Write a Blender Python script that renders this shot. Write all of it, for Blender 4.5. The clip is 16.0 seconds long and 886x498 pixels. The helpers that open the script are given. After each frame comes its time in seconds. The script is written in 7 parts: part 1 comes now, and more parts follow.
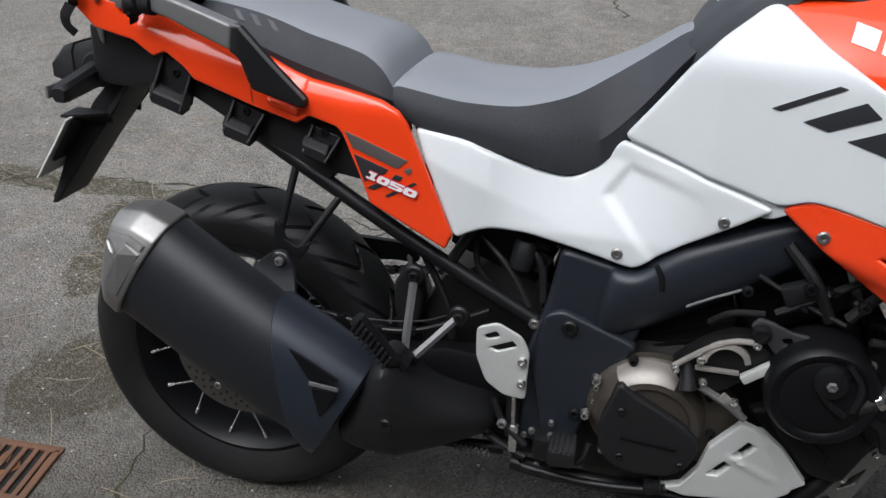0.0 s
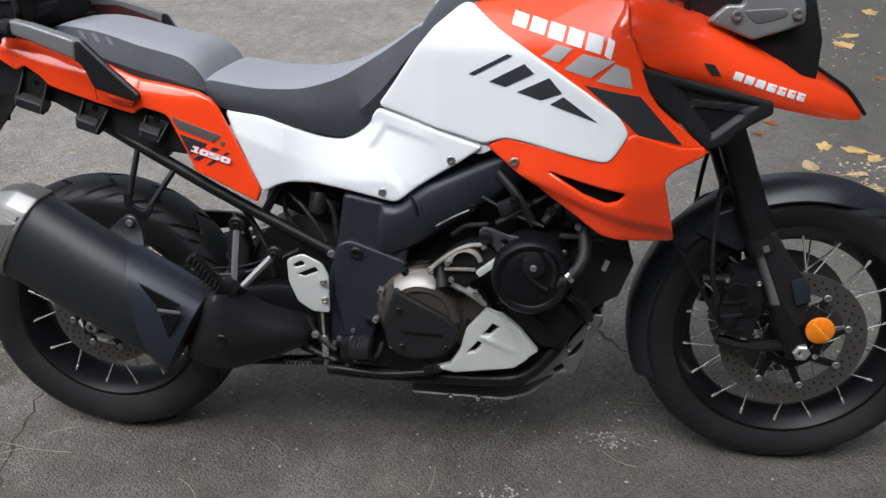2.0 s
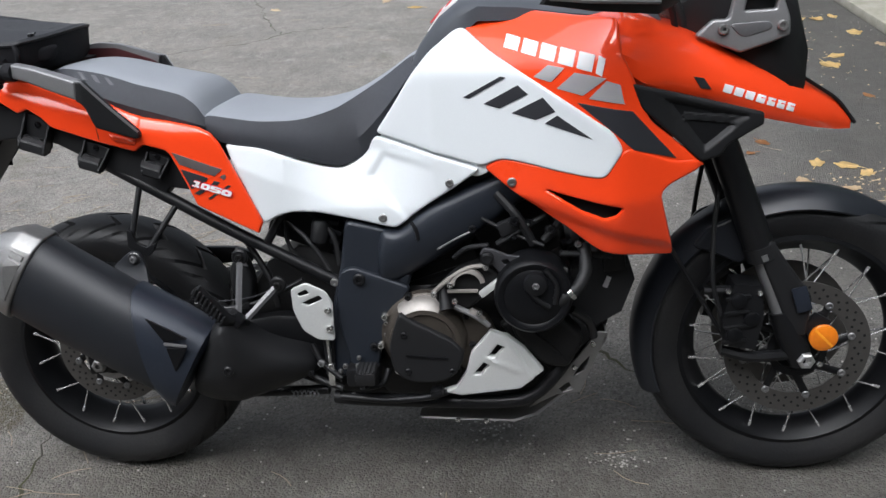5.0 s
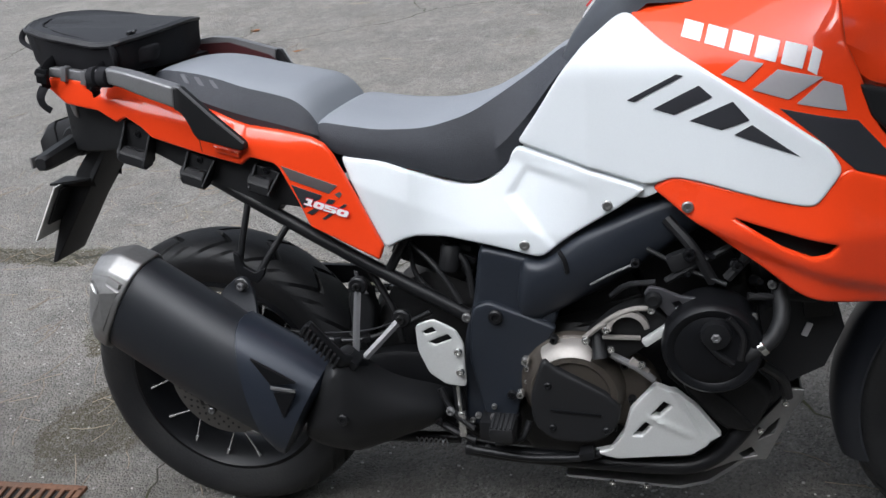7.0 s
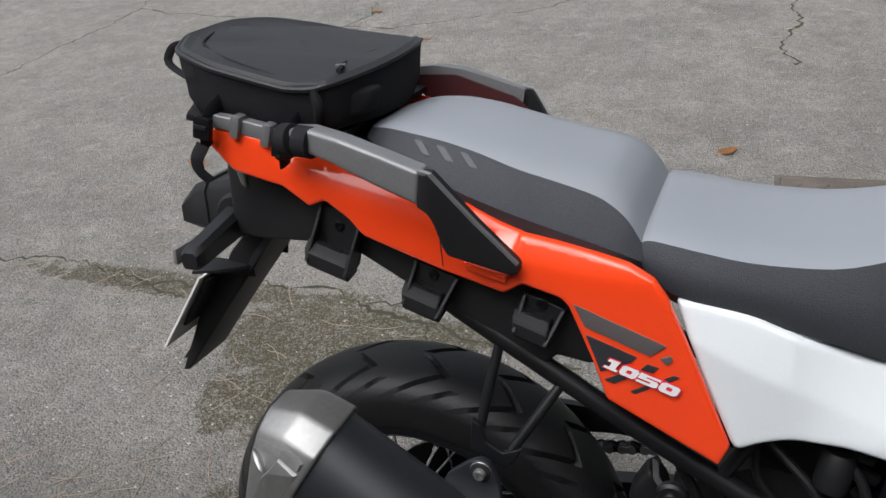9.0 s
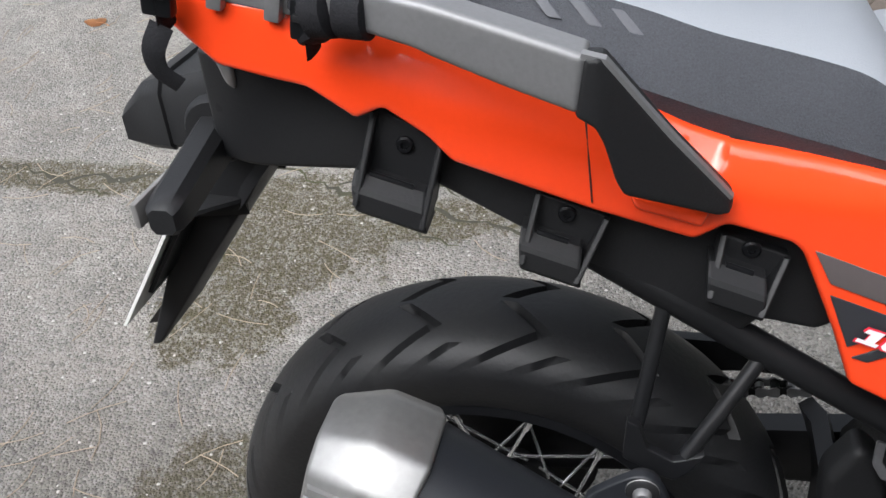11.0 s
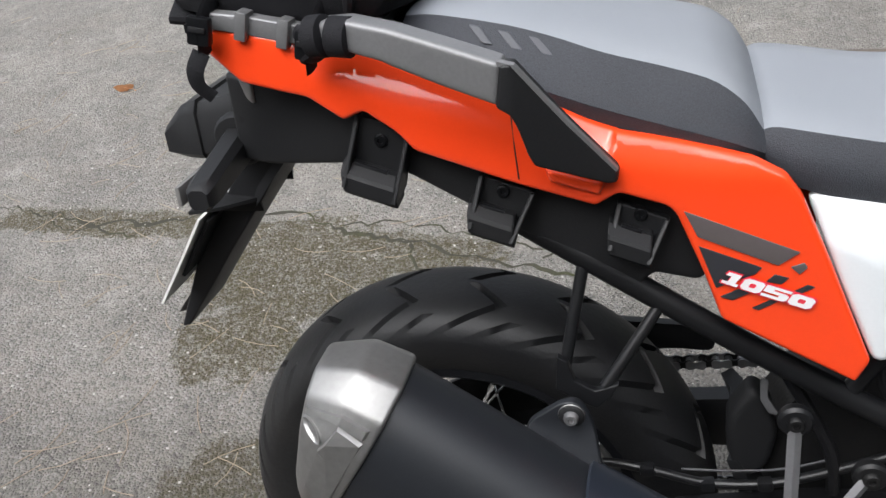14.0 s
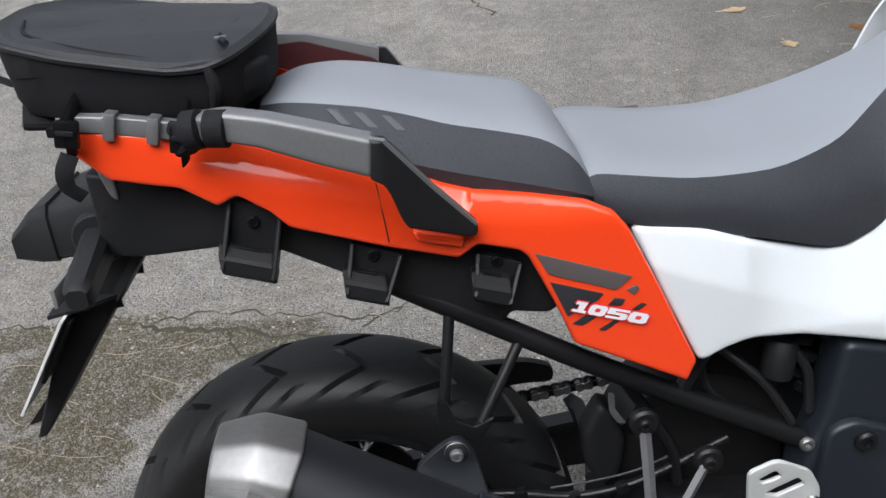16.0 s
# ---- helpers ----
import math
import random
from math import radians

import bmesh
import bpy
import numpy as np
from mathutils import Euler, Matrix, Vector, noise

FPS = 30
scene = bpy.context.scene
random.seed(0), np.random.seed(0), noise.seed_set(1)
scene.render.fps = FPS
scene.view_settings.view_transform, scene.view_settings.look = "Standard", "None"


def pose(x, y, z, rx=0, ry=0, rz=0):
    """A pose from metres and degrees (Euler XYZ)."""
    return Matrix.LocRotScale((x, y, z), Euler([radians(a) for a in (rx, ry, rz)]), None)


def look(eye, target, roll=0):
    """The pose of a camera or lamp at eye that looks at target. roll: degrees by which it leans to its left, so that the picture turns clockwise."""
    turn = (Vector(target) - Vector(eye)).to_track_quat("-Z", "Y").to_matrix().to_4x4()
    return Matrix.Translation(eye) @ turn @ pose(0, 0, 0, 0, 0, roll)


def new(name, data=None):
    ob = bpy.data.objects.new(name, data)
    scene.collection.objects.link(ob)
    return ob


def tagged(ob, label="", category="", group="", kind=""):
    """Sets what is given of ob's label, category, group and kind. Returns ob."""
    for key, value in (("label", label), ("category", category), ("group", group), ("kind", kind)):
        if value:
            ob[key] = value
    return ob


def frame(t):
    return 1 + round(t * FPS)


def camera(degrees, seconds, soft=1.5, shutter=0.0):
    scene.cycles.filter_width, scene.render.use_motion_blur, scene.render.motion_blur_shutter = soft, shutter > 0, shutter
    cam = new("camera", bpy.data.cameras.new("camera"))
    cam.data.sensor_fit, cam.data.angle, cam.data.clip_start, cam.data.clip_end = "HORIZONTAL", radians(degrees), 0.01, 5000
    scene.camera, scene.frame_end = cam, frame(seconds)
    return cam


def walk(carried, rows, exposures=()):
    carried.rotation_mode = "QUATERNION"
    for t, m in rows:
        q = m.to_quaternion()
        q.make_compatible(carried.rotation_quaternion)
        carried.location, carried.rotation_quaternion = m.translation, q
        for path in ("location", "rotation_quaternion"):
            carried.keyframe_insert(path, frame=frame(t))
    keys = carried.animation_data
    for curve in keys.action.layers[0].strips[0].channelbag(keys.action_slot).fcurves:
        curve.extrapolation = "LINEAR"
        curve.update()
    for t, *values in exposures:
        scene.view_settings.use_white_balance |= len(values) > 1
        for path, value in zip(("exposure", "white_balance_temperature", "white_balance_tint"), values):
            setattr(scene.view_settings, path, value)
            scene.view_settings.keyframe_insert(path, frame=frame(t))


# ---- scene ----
cam = camera(53.3, 16.0)
PATH = [
    (0, (0.125, 0.755, 1.361), (-0.297, 2.395, 0.297), 0.04),
    (0.5, (0.265, 0.677, 1.383), (-0.161, 2.366, 0.401), -1.14),
    (1, (0.386, 0.556, 1.365), (-0.062, 2.208, 0.331), -1.54),
    (1.5, (0.401, 0.423, 1.408), (0.076, 2.09, 0.352), -1.12),
    (1.9, (0.408, 0.345, 1.436), (0.173, 2.051, 0.419), -1.26),
    (2, (0.41, 0.33, 1.436), (0.193, 2.052, 0.443), -1.15),
    (2.5, (0.415, 0.284, 1.445), (0.232, 2.047, 0.518), -2.06),
    (3, (0.434, 0.294, 1.439), (0.241, 2.061, 0.522), -2.7),
    (3.5, (0.455, 0.316, 1.433), (0.263, 2.084, 0.517), -2.86),
    (4, (0.455, 0.303, 1.439), (0.257, 2.073, 0.528), -3.05),
    (4.2, (0.444, 0.293, 1.443), (0.243, 2.064, 0.535), -3.15),
    (6.3, (0.396, 0.439, 1.358), (0.135, 2.178, 0.406), -4.52),
    (6.5, (0.407, 0.501, 1.361), (0.117, 2.233, 0.404), -5.03),
    (6.7, (0.388, 0.554, 1.37), (-0.009, 2.267, 0.416), -6.41),
    (6.9, (0.369, 0.595, 1.379), (-0.14, 2.277, 0.425), -7.89),
    (7, (0.363, 0.609, 1.37), (-0.178, 2.288, 0.427), -7.78),
    (7.5, (0.219, 0.712, 1.369), (-0.335, 2.395, 0.442), -5.77),
    (8, (0.092, 0.811, 1.372), (-0.462, 2.491, 0.44), -5.9),
    (8.5, (-0.045, 0.996, 1.335), (-0.685, 2.623, 0.364), -6.57),
    (9, (-0.131, 1.112, 1.331), (-0.813, 2.72, 0.356), -5.9),
    (9.2, (-0.168, 1.14, 1.317), (-0.83, 2.757, 0.344), -5.0),
    (11.3, (-0.42, 1.419, 1.211), (-0.888, 2.855, -0.1), -8.3),
    (11.5, (-0.411, 1.4, 1.212), (-0.888, 2.847, -0.084), -8.4),
    (12, (-0.378, 1.31, 1.231), (-0.856, 2.772, -0.048), -8.0),
    (12.5, (-0.35, 1.258, 1.249), (-0.824, 2.724, -0.026), -7.8),
    (13, (-0.347, 1.228, 1.256), (-0.827, 2.712, 0.004), -7.9),
    (13.5, (-0.332, 1.218, 1.271), (-0.821, 2.741, 0.07), -8.0),
    (14, (-0.32, 1.215, 1.264), (-0.829, 2.758, 0.098), -8.5),
    (14.5, (-0.343, 1.249, 1.262), (-0.81, 2.793, 0.079), -7.9),
    (15, (-0.405, 1.343, 1.273), (-0.846, 2.881, 0.072), -7.9),
    (15.5, (-0.437, 1.315, 1.293), (-0.751, 2.924, 0.147), -6.5),
    (15.6, (-0.427, 1.277, 1.294), (-0.671, 2.916, 0.175), -6.0),
    (16, (-0.405, 1.134, 1.303), (-0.407, 2.823, 0.232), -5.6),
]
EXPOSURES = [(0, 0.54, 6150, 10), (1, 0.72, 6150, 10), (3.5, 0.89, 6080, 10), (6.5, 0.89, 6020, 10), (7, 0.80, 6000, 10), (8, 0.64, 6120, 10), (9, 0.66, 6230, 10), (11.5, 1.33, 6150, 10), (12.5, 1.23, 6150, 10), (13.5, 1.13, 6220, 10), (14.5, 1.01, 6250, 10), (15, 0.95, 6250, 10), (15.5, 1.10, 6150, 10), (16, 0.87, 6100, 10)]
walk(cam, [(t, look(eye, target, roll)) for t, eye, target, roll in PATH], EXPOSURES)

# ---- light ----
world = bpy.data.worlds.new("sky")
scene.world = world
world.use_nodes = True
nt = world.node_tree
sky = nt.nodes.new("ShaderNodeTexSky")
sky.sky_type, sky.sun_disc = "NISHITA", False
sky.sun_elevation, sky.sun_rotation = radians(60), radians(204)
sky.air_density, sky.dust_density, sky.ozone_density = 1.0, 6.0, 1.0
sky_mix = nt.nodes.new("ShaderNodeHueSaturation")
sky_mix.inputs["Saturation"].default_value = 0.25
nt.links.new(sky.outputs[0], sky_mix.inputs["Color"])
nt.links.new(sky_mix.outputs[0], nt.nodes["Background"].inputs[0])
nt.nodes["Background"].inputs[1].default_value = 0.12
sun = new("sun", bpy.data.lights.new("sun", "SUN"))
sun.data.energy, sun.data.angle, sun.data.color = 1.3, radians(80), (1.0, 0.97, 0.93)
sun.matrix_world = look((-1.4, -3.2, 6), (0, 0, 0))


# ---- materials ----
def material(name, color, rough=0.5, metal=0.0, vary=0.15, grain=60.0, bump=0.0, coat=0.0, dirt=None, dirt_amount=0.35, spec=0.5):
    """A surface with two scales of variation: broad patches of dirt or wear, and fine grain with relief."""
    m = bpy.data.materials.new(name)
    m.use_nodes = True
    t = m.node_tree
    b = t.nodes["Principled BSDF"]
    co = t.nodes.new("ShaderNodeTexCoord")
    broad, fine = t.nodes.new("ShaderNodeTexNoise"), t.nodes.new("ShaderNodeTexNoise")
    broad.inputs["Scale"].default_value, broad.inputs["Detail"].default_value = 7.0, 5.0
    fine.inputs["Scale"].default_value, fine.inputs["Detail"].default_value = grain, 6.0
    for n in (broad, fine):
        t.links.new(co.outputs["Object"], n.inputs["Vector"])
    ramp = t.nodes.new("ShaderNodeMapRange")
    ramp.inputs["From Min"].default_value, ramp.inputs["From Max"].default_value = 0.45, 0.75
    ramp.inputs["To Max"].default_value = dirt_amount
    t.links.new(broad.outputs["Fac"], ramp.inputs["Value"])
    mix = t.nodes.new("ShaderNodeMix")
    mix.data_type = "RGBA"
    mix.inputs["A"].default_value = (*color, 1)
    mix.inputs["B"].default_value = (*(dirt or [c * (1 - vary) for c in color]), 1)
    t.links.new(ramp.outputs["Result"], mix.inputs["Factor"])
    shade = t.nodes.new("ShaderNodeHueSaturation")
    val = t.nodes.new("ShaderNodeMapRange")
    val.inputs["To Min"].default_value, val.inputs["To Max"].default_value = 1 - vary, 1 + vary
    t.links.new(fine.outputs["Fac"], val.inputs["Value"])
    t.links.new(val.outputs["Result"], shade.inputs["Value"])
    t.links.new(mix.outputs["Result"], shade.inputs["Color"])
    t.links.new(shade.outputs["Color"], b.inputs["Base Color"])
    rr = t.nodes.new("ShaderNodeMapRange")
    rr.inputs["To Min"].default_value, rr.inputs["To Max"].default_value = max(0.03, rough - 0.08), min(1, rough + 0.1)
    t.links.new(broad.outputs["Fac"], rr.inputs["Value"])
    t.links.new(rr.outputs["Result"], b.inputs["Roughness"])
    b.inputs["Metallic"].default_value = metal
    b.inputs["Specular IOR Level"].default_value = spec
    b.inputs["Coat Weight"].default_value = coat
    b.inputs["Coat Roughness"].default_value = 0.06
    if bump:
        bn = t.nodes.new("ShaderNodeBump")
        bn.inputs["Strength"].default_value, bn.inputs["Distance"].default_value = bump, 0.002
        t.links.new(fine.outputs["Fac"], bn.inputs["Height"])
        t.links.new(bn.outputs["Normal"], b.inputs["Normal"])
    return m


ORANGE = material("orange_paint", (0.90, 0.062, 0.011), 0.30, 0, 0.03, 300, 0, 1.0, spec=0.15)
WHITE = material("pearl_white_paint", (0.69, 0.725, 0.745), 0.36, 0, 0.03, 400, 0, 0.5)
BLACK_PLASTIC = material("black_textured_plastic", (0.0115, 0.0118, 0.013), 0.5, 0, 0.25, 500, 0.12, dirt=(0.014, 0.014, 0.014), spec=0.32)
BLACK_GLOSS = material("dark_gloss_plastic", (0.006, 0.0063, 0.0073), 0.33, 0, 0.15, 200, spec=0.2)
BLACK_METAL = material("black_painted_metal", (0.009, 0.0093, 0.0105), 0.38, 0.1, 0.2, 250, 0.05, dirt=(0.015, 0.0145, 0.014), spec=0.32)
SATIN_BLACK = material("satin_black_heat_shield", (0.013, 0.0148, 0.0185), 0.46, 0.1, 0.15, 300, 0.03, spec=0.5)
DARK_ENGINE = material("dark_engine_casting", (0.009, 0.009, 0.0095), 0.45, 0.2, 0.3, 220, 0.25, dirt=(0.02, 0.019, 0.018), spec=0.35)
BRONZE_CASE = material("grey_bronze_casting", (0.07, 0.06, 0.05), 0.42, 0.4, 0.2, 260, 0.15)
ALU = material("bare_aluminium", (0.62, 0.62, 0.61), 0.36, 0.85, 0.12, 200, 0.05)
ALU_PLATE = material("satin_aluminium_plate", (0.58, 0.59, 0.58), 0.5, 0.35, 0.08, 300, 0.05)
BRUSHED = material("brushed_steel", (0.33, 0.327, 0.322), 0.46, 0.9, 0.14, 120, 0.08)
CHROME = material("zinc_bolt", (0.72, 0.72, 0.7), 0.22, 0.95, 0.1, 200)
RUBBER = material("tyre_rubber", (0.0085, 0.0088, 0.010), 0.55, 0, 0.35, 180, 0.25, dirt=(0.022, 0.0215, 0.021), dirt_amount=0.8, spec=0.4)
SEAT_GREY = material("grey_seat_vinyl", (0.235, 0.25, 0.274), 0.6, 0, 0.08, 900, 0.25)
SEAT_BLACK = material("black_seat_vinyl", (0.032, 0.035, 0.043), 0.66, 0, 0.6, 800, 0.5)
FABRIC = material("black_nylon_fabric", (0.010, 0.010, 0.012), 0.8, 0, 0.3, 700, 0.5, dirt=(0.016, 0.016, 0.019), spec=0.25)
LEATHERETTE = material("black_leatherette", (0.012, 0.012, 0.014), 0.5, 0, 0.25, 500, 0.35)
SILVER = material("silver_plastic", (0.27, 0.27, 0.275), 0.35, 0.5, 0.08, 200)
WHITE_DECAL = material("white_decal", (0.8, 0.79, 0.8), 0.4, 0, 0.02, 200)
GREY_DECAL = material("grey_decal", (0.36, 0.35, 0.36), 0.35, 0, 0.03, 200)
DARK_DECAL = material("dark_grey_decal", (0.03, 0.031, 0.036), 0.3, 0, 0.05, 200)
AMBER = material("amber_reflector", (0.75, 0.2, 0.01), 0.2, 0, 0.15, 90)
SHIELD_BLUE = material("blue_black_heat_shield", (0.021, 0.026, 0.037), 0.36, 0.2, 0.12, 300, 0.03, spec=0.4)
FRAME_BLUE = material("dark_blue_black_frame_paint", (0.017, 0.021, 0.029), 0.42, 0.15, 0.2, 300, 0.10, dirt=(0.019, 0.021, 0.025))
CREAM = material("cream_plastic", (0.62, 0.52, 0.40), 0.5, 0, 0.1, 100)
BRUSHED_DARK = material("dull_grey_steel", (0.23, 0.23, 0.235), 0.42, 0.6, 0.15, 150, 0.05)
RUBBER_GREY = material("worn_grey_rubber", (0.10, 0.10, 0.105), 0.7, 0, 0.2, 200, 0.2)
HOSE = material("shiny_black_rubber", (0.009, 0.009, 0.010), 0.36, 0, 0.15, 150)
MAROON = material("maroon_inner_plastic", (0.05, 0.012, 0.014), 0.45, 0, 0.15, 200)
LEAF_YELLOW = material("yellow_leaf", (0.72, 0.54, 0.24), 0.75, 0, 0.3, 60, 0.4, dirt=(0.30, 0.17, 0.06), dirt_amount=0.8)
LEAF_BROWN = material("brown_leaf", (0.34, 0.15, 0.055), 0.8, 0, 0.3, 60, 0.4, dirt=(0.2, 0.10, 0.05), dirt_amount=0.8)
LEAF_TAN = material("tan_leaf", (0.56, 0.43, 0.27), 0.8, 0, 0.25, 60, 0.4, dirt=(0.28, 0.2, 0.12), dirt_amount=0.8)
AMBER_LIGHT = material("bright_amber", (0.85, 0.32, 0.02), 0.2, 0, 0.1, 90)
BLACK_SATIN = material("satin_black_mudguard", (0.015, 0.017, 0.022), 0.36, 0, 0.12, 300, 0.03)
DASH_GREY = material("dark_grey_tank_top", (0.055, 0.06, 0.07), 0.45, 0, 0.12, 400, 0.08)
RED_STRIPE = material("red_stripe", (0.55, 0.04, 0.04), 0.45, 0, 0.08, 200)
RAIL_GREY = material("satin_grey_cast_rail", (0.21, 0.21, 0.215), 0.42, 0.45, 0.12, 300, 0.08)
PLATE_WHITE = material("white_plate", (0.7, 0.7, 0.68), 0.35, 0, 0.05, 150)
CLEAR_LENS = material("frosted_clear_lens", (0.17, 0.165, 0.16), 0.12, 0, 0.15, 80)
PIT_SHADE = material("drain_pit_shade", (0.012, 0.011, 0.01), 0.95, 0, 0.3, 60)
STONE = material("pale_stone", (0.42, 0.40, 0.37), 0.85, 0, 0.3, 200)
SPOKE = material("polished_spoke", (0.72, 0.72, 0.72), 0.22, 0.75, 0.05, 100)
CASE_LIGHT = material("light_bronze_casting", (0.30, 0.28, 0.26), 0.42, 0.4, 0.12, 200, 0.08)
PEG_GREY = material("grey_cast_bracket", (0.14, 0.14, 0.145), 0.4, 0.4, 0.12, 200, 0.05)
PEG_DARK = material("dark_grey_cast_steel", (0.055, 0.055, 0.06), 0.45, 0.4, 0.15, 200, 0.08)
TAIL_GREY = material("smoke_grey_decal", (0.10, 0.085, 0.085), 0.3, 0, 0.05, 200)
SEAT_MARK = material("grey_seat_mark", (0.075, 0.078, 0.088), 0.55, 0, 0.1, 500, 0.2)
RED_LENS = material("red_lens", (0.35, 0.01, 0.01), 0.15, 0, 0.1, 80)


def ground_material():
    m = bpy.data.materials.new("worn_asphalt")
    m.use_nodes = True
    t = m.node_tree
    b = t.nodes["Principled BSDF"]
    co = t.nodes.new("ShaderNodeTexCoord")

    def noise_tex(scale, detail=6.0, rough=0.6):
        n = t.nodes.new("ShaderNodeTexNoise")
        n.inputs["Scale"].default_value, n.inputs["Detail"].default_value, n.inputs["Roughness"].default_value = scale, detail, rough
        t.links.new(co.outputs["Object"], n.inputs["Vector"])
        return n.outputs["Fac"]

    def remap(v, a, c, lo, hi):
        n = t.nodes.new("ShaderNodeMapRange")
        for k, x in zip(("From Min", "From Max", "To Min", "To Max"), (a, c, lo, hi)):
            n.inputs[k].default_value = x
        t.links.new(v, n.inputs["Value"])
        return n.outputs["Result"]

    def blend(f, a, c):
        n = t.nodes.new("ShaderNodeMix")
        n.data_type = "RGBA"
        t.links.new(f, n.inputs["Factor"])
        for k, x in (("A", a), ("B", c)):
            if isinstance(x, tuple):
                n.inputs[k].default_value = (*x, 1)
            else:
                t.links.new(x, n.inputs[k])
        return n.outputs["Result"]

    def maths(op, a, c):
        n = t.nodes.new("ShaderNodeMath")
        n.operation = op
        for k, x in enumerate((a, c)):
            if isinstance(x, (int, float)):
                n.inputs[k].default_value = x
            else:
                t.links.new(x, n.inputs[k])
        return n.outputs[0]

    stones = t.nodes.new("ShaderNodeTexVoronoi")
    stones.inputs["Scale"].default_value = 185.0
    t.links.new(co.outputs["Object"], stones.inputs["Vector"])
    tone = t.nodes.new("ShaderNodeSeparateColor")
    t.links.new(stones.outputs["Color"], tone.inputs[0])
    col = blend(remap(noise_tex(1.3), 0.35, 0.7, 0, 1), (0.212, 0.200, 0.181), (0.292, 0.275, 0.247))
    col = blend(remap(noise_tex(4.5, 8, 0.7), 0.42, 0.62, 0, 0.45), col, (0.225, 0.198, 0.170))
    col = blend(remap(noise_tex(3.1, 10, 0.68), 0.46, 0.62, 0, 0.5), col, (0.135, 0.127, 0.114))
    col = blend(remap(noise_tex(7.5, 9, 0.7), 0.55, 0.68, 0, 0.55), col, (0.37, 0.352, 0.325))
    col = blend(remap(noise_tex(14), 0.4, 0.75, 0, 0.6), col, (0.12, 0.115, 0.106))
    col = blend(remap(tone.outputs[0], 0.0, 0.5, 0.6, 0), col, (0.045, 0.044, 0.042))
    col = blend(remap(tone.outputs[1], 0.76, 1.0, 0, 0.6), col, (0.34, 0.325, 0.305))
    col = blend(remap(noise_tex(95, 4), 0.60, 0.68, 0, 0.35), col, (0.42, 0.41, 0.39))
    # the mossy, damp patch behind the rear wheel, and thin moss elsewhere
    place = t.nodes.new("ShaderNodeSeparateXYZ")
    t.links.new(co.outputs["Object"], place.inputs[0])

    def spot(x, y, rx, ry):
        dx = maths("DIVIDE", maths("SUBTRACT", place.outputs[0], x), rx)
        dy = maths("DIVIDE", maths("SUBTRACT", place.outputs[1], y), ry)
        return remap(maths("ADD", maths("MULTIPLY", dx, dx), maths("MULTIPLY", dy, dy)), 0.3, 1.8, 1, 0)

    where = spot(-1.22, 2.77, 0.25, 0.21)
    for place_of in ((-0.98, 2.85, 0.28, 0.08), (-1.25, 2.50, 0.14, 0.14), (-1.09, 2.07, 0.14, 0.17), (-1.80, 2.93, 0.50, 0.06)):
        where = maths("MAXIMUM", where, spot(*place_of))
    ragged = maths("ADD", noise_tex(11.0, 12, 0.85), maths("MULTIPLY", maths("SUBTRACT", where, 0.6), 0.26))
    patch = maths("MULTIPLY", remap(where, 0.0, 0.3, 0, 1), remap(ragged, 0.470, 0.495, 0, 1))
    patch = maths("MULTIPLY", patch, remap(noise_tex(19, 10, 0.8), 0.56, 0.62, 1, 0.40))
    patch = maths("MULTIPLY", patch, remap(noise_tex(130, 3), 0.45, 0.62, 1, 0.25))
    moss = blend(noise_tex(30), (0.062, 0.054, 0.016), (0.054, 0.042, 0.024))
    col = blend(maths("MULTIPLY", patch, 0.95), col, moss)
    thin = maths("MULTIPLY", remap(noise_tex(2.2, 10, 0.78), 0.58, 0.68, 0, 1), 0.45)
    col = blend(thin, col, (0.085, 0.08, 0.045))
    # damp brown dirt round the drain, and shade of the near ground painted in
    dirt_and_shade = spot(-0.35, 1.35, 1.9, 0.85)
    col = blend(maths("MULTIPLY", dirt_and_shade, remap(noise_tex(5.0, 9, 0.7), 0.34, 0.60, 0.35, 0.75)), col, (0.066, 0.060, 0.048))
    # the darker stretch towards the kerb
    kerb_tone = remap(maths("ADD", place.outputs[0], maths("MULTIPLY", maths("SUBTRACT", noise_tex(1.6, 6, 0.6), 0.5), 1.2)), 0.1, 1.8, 0, 0.72)
    col = blend(kerb_tone, col, (0.035, 0.034, 0.031))
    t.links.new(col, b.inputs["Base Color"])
    b.inputs["Roughness"].default_value = 0.85
    rise = maths("ADD", maths("MULTIPLY", stones.outputs["Distance"], -0.6), maths("MULTIPLY", noise_tex(60), 0.8))
    bn = t.nodes.new("ShaderNodeBump")
    bn.inputs["Strength"].default_value, bn.inputs["Distance"].default_value = 1.0, 0.009
    t.links.new(rise, bn.inputs["Height"])
    t.links.new(bn.outputs["Normal"], b.inputs["Normal"])
    return m


SCREEN = material("smoked_screen", (0.02, 0.02, 0.022), 0.08, 0, 0.05, 50)
SCREEN.node_tree.nodes["Principled BSDF"].inputs["Transmission Weight"].default_value = 0.9
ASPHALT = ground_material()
CRACK_DIRT = material("crack_dirt", (0.045, 0.042, 0.03), 0.95, 0, 0.4, 90, 0.6, dirt=(0.06, 0.065, 0.02), dirt_amount=0.8)
CONCRETE = material("pale_concrete", (0.33, 0.31, 0.26), 0.9, 0, 0.2, 60, 0.5, dirt=(0.2, 0.2, 0.14), dirt_amount=0.7)
RUST = material("rusty_iron", (0.17, 0.085, 0.05), 0.8, 0.2, 0.35, 120, 0.5, dirt=(0.09, 0.07, 0.055), dirt_amount=0.9)
OLD_IRON = material("old_grey_iron", (0.105, 0.085, 0.07), 0.75, 0.25, 0.35, 120, 0.5, dirt=(0.15, 0.13, 0.11), dirt_amount=0.9)
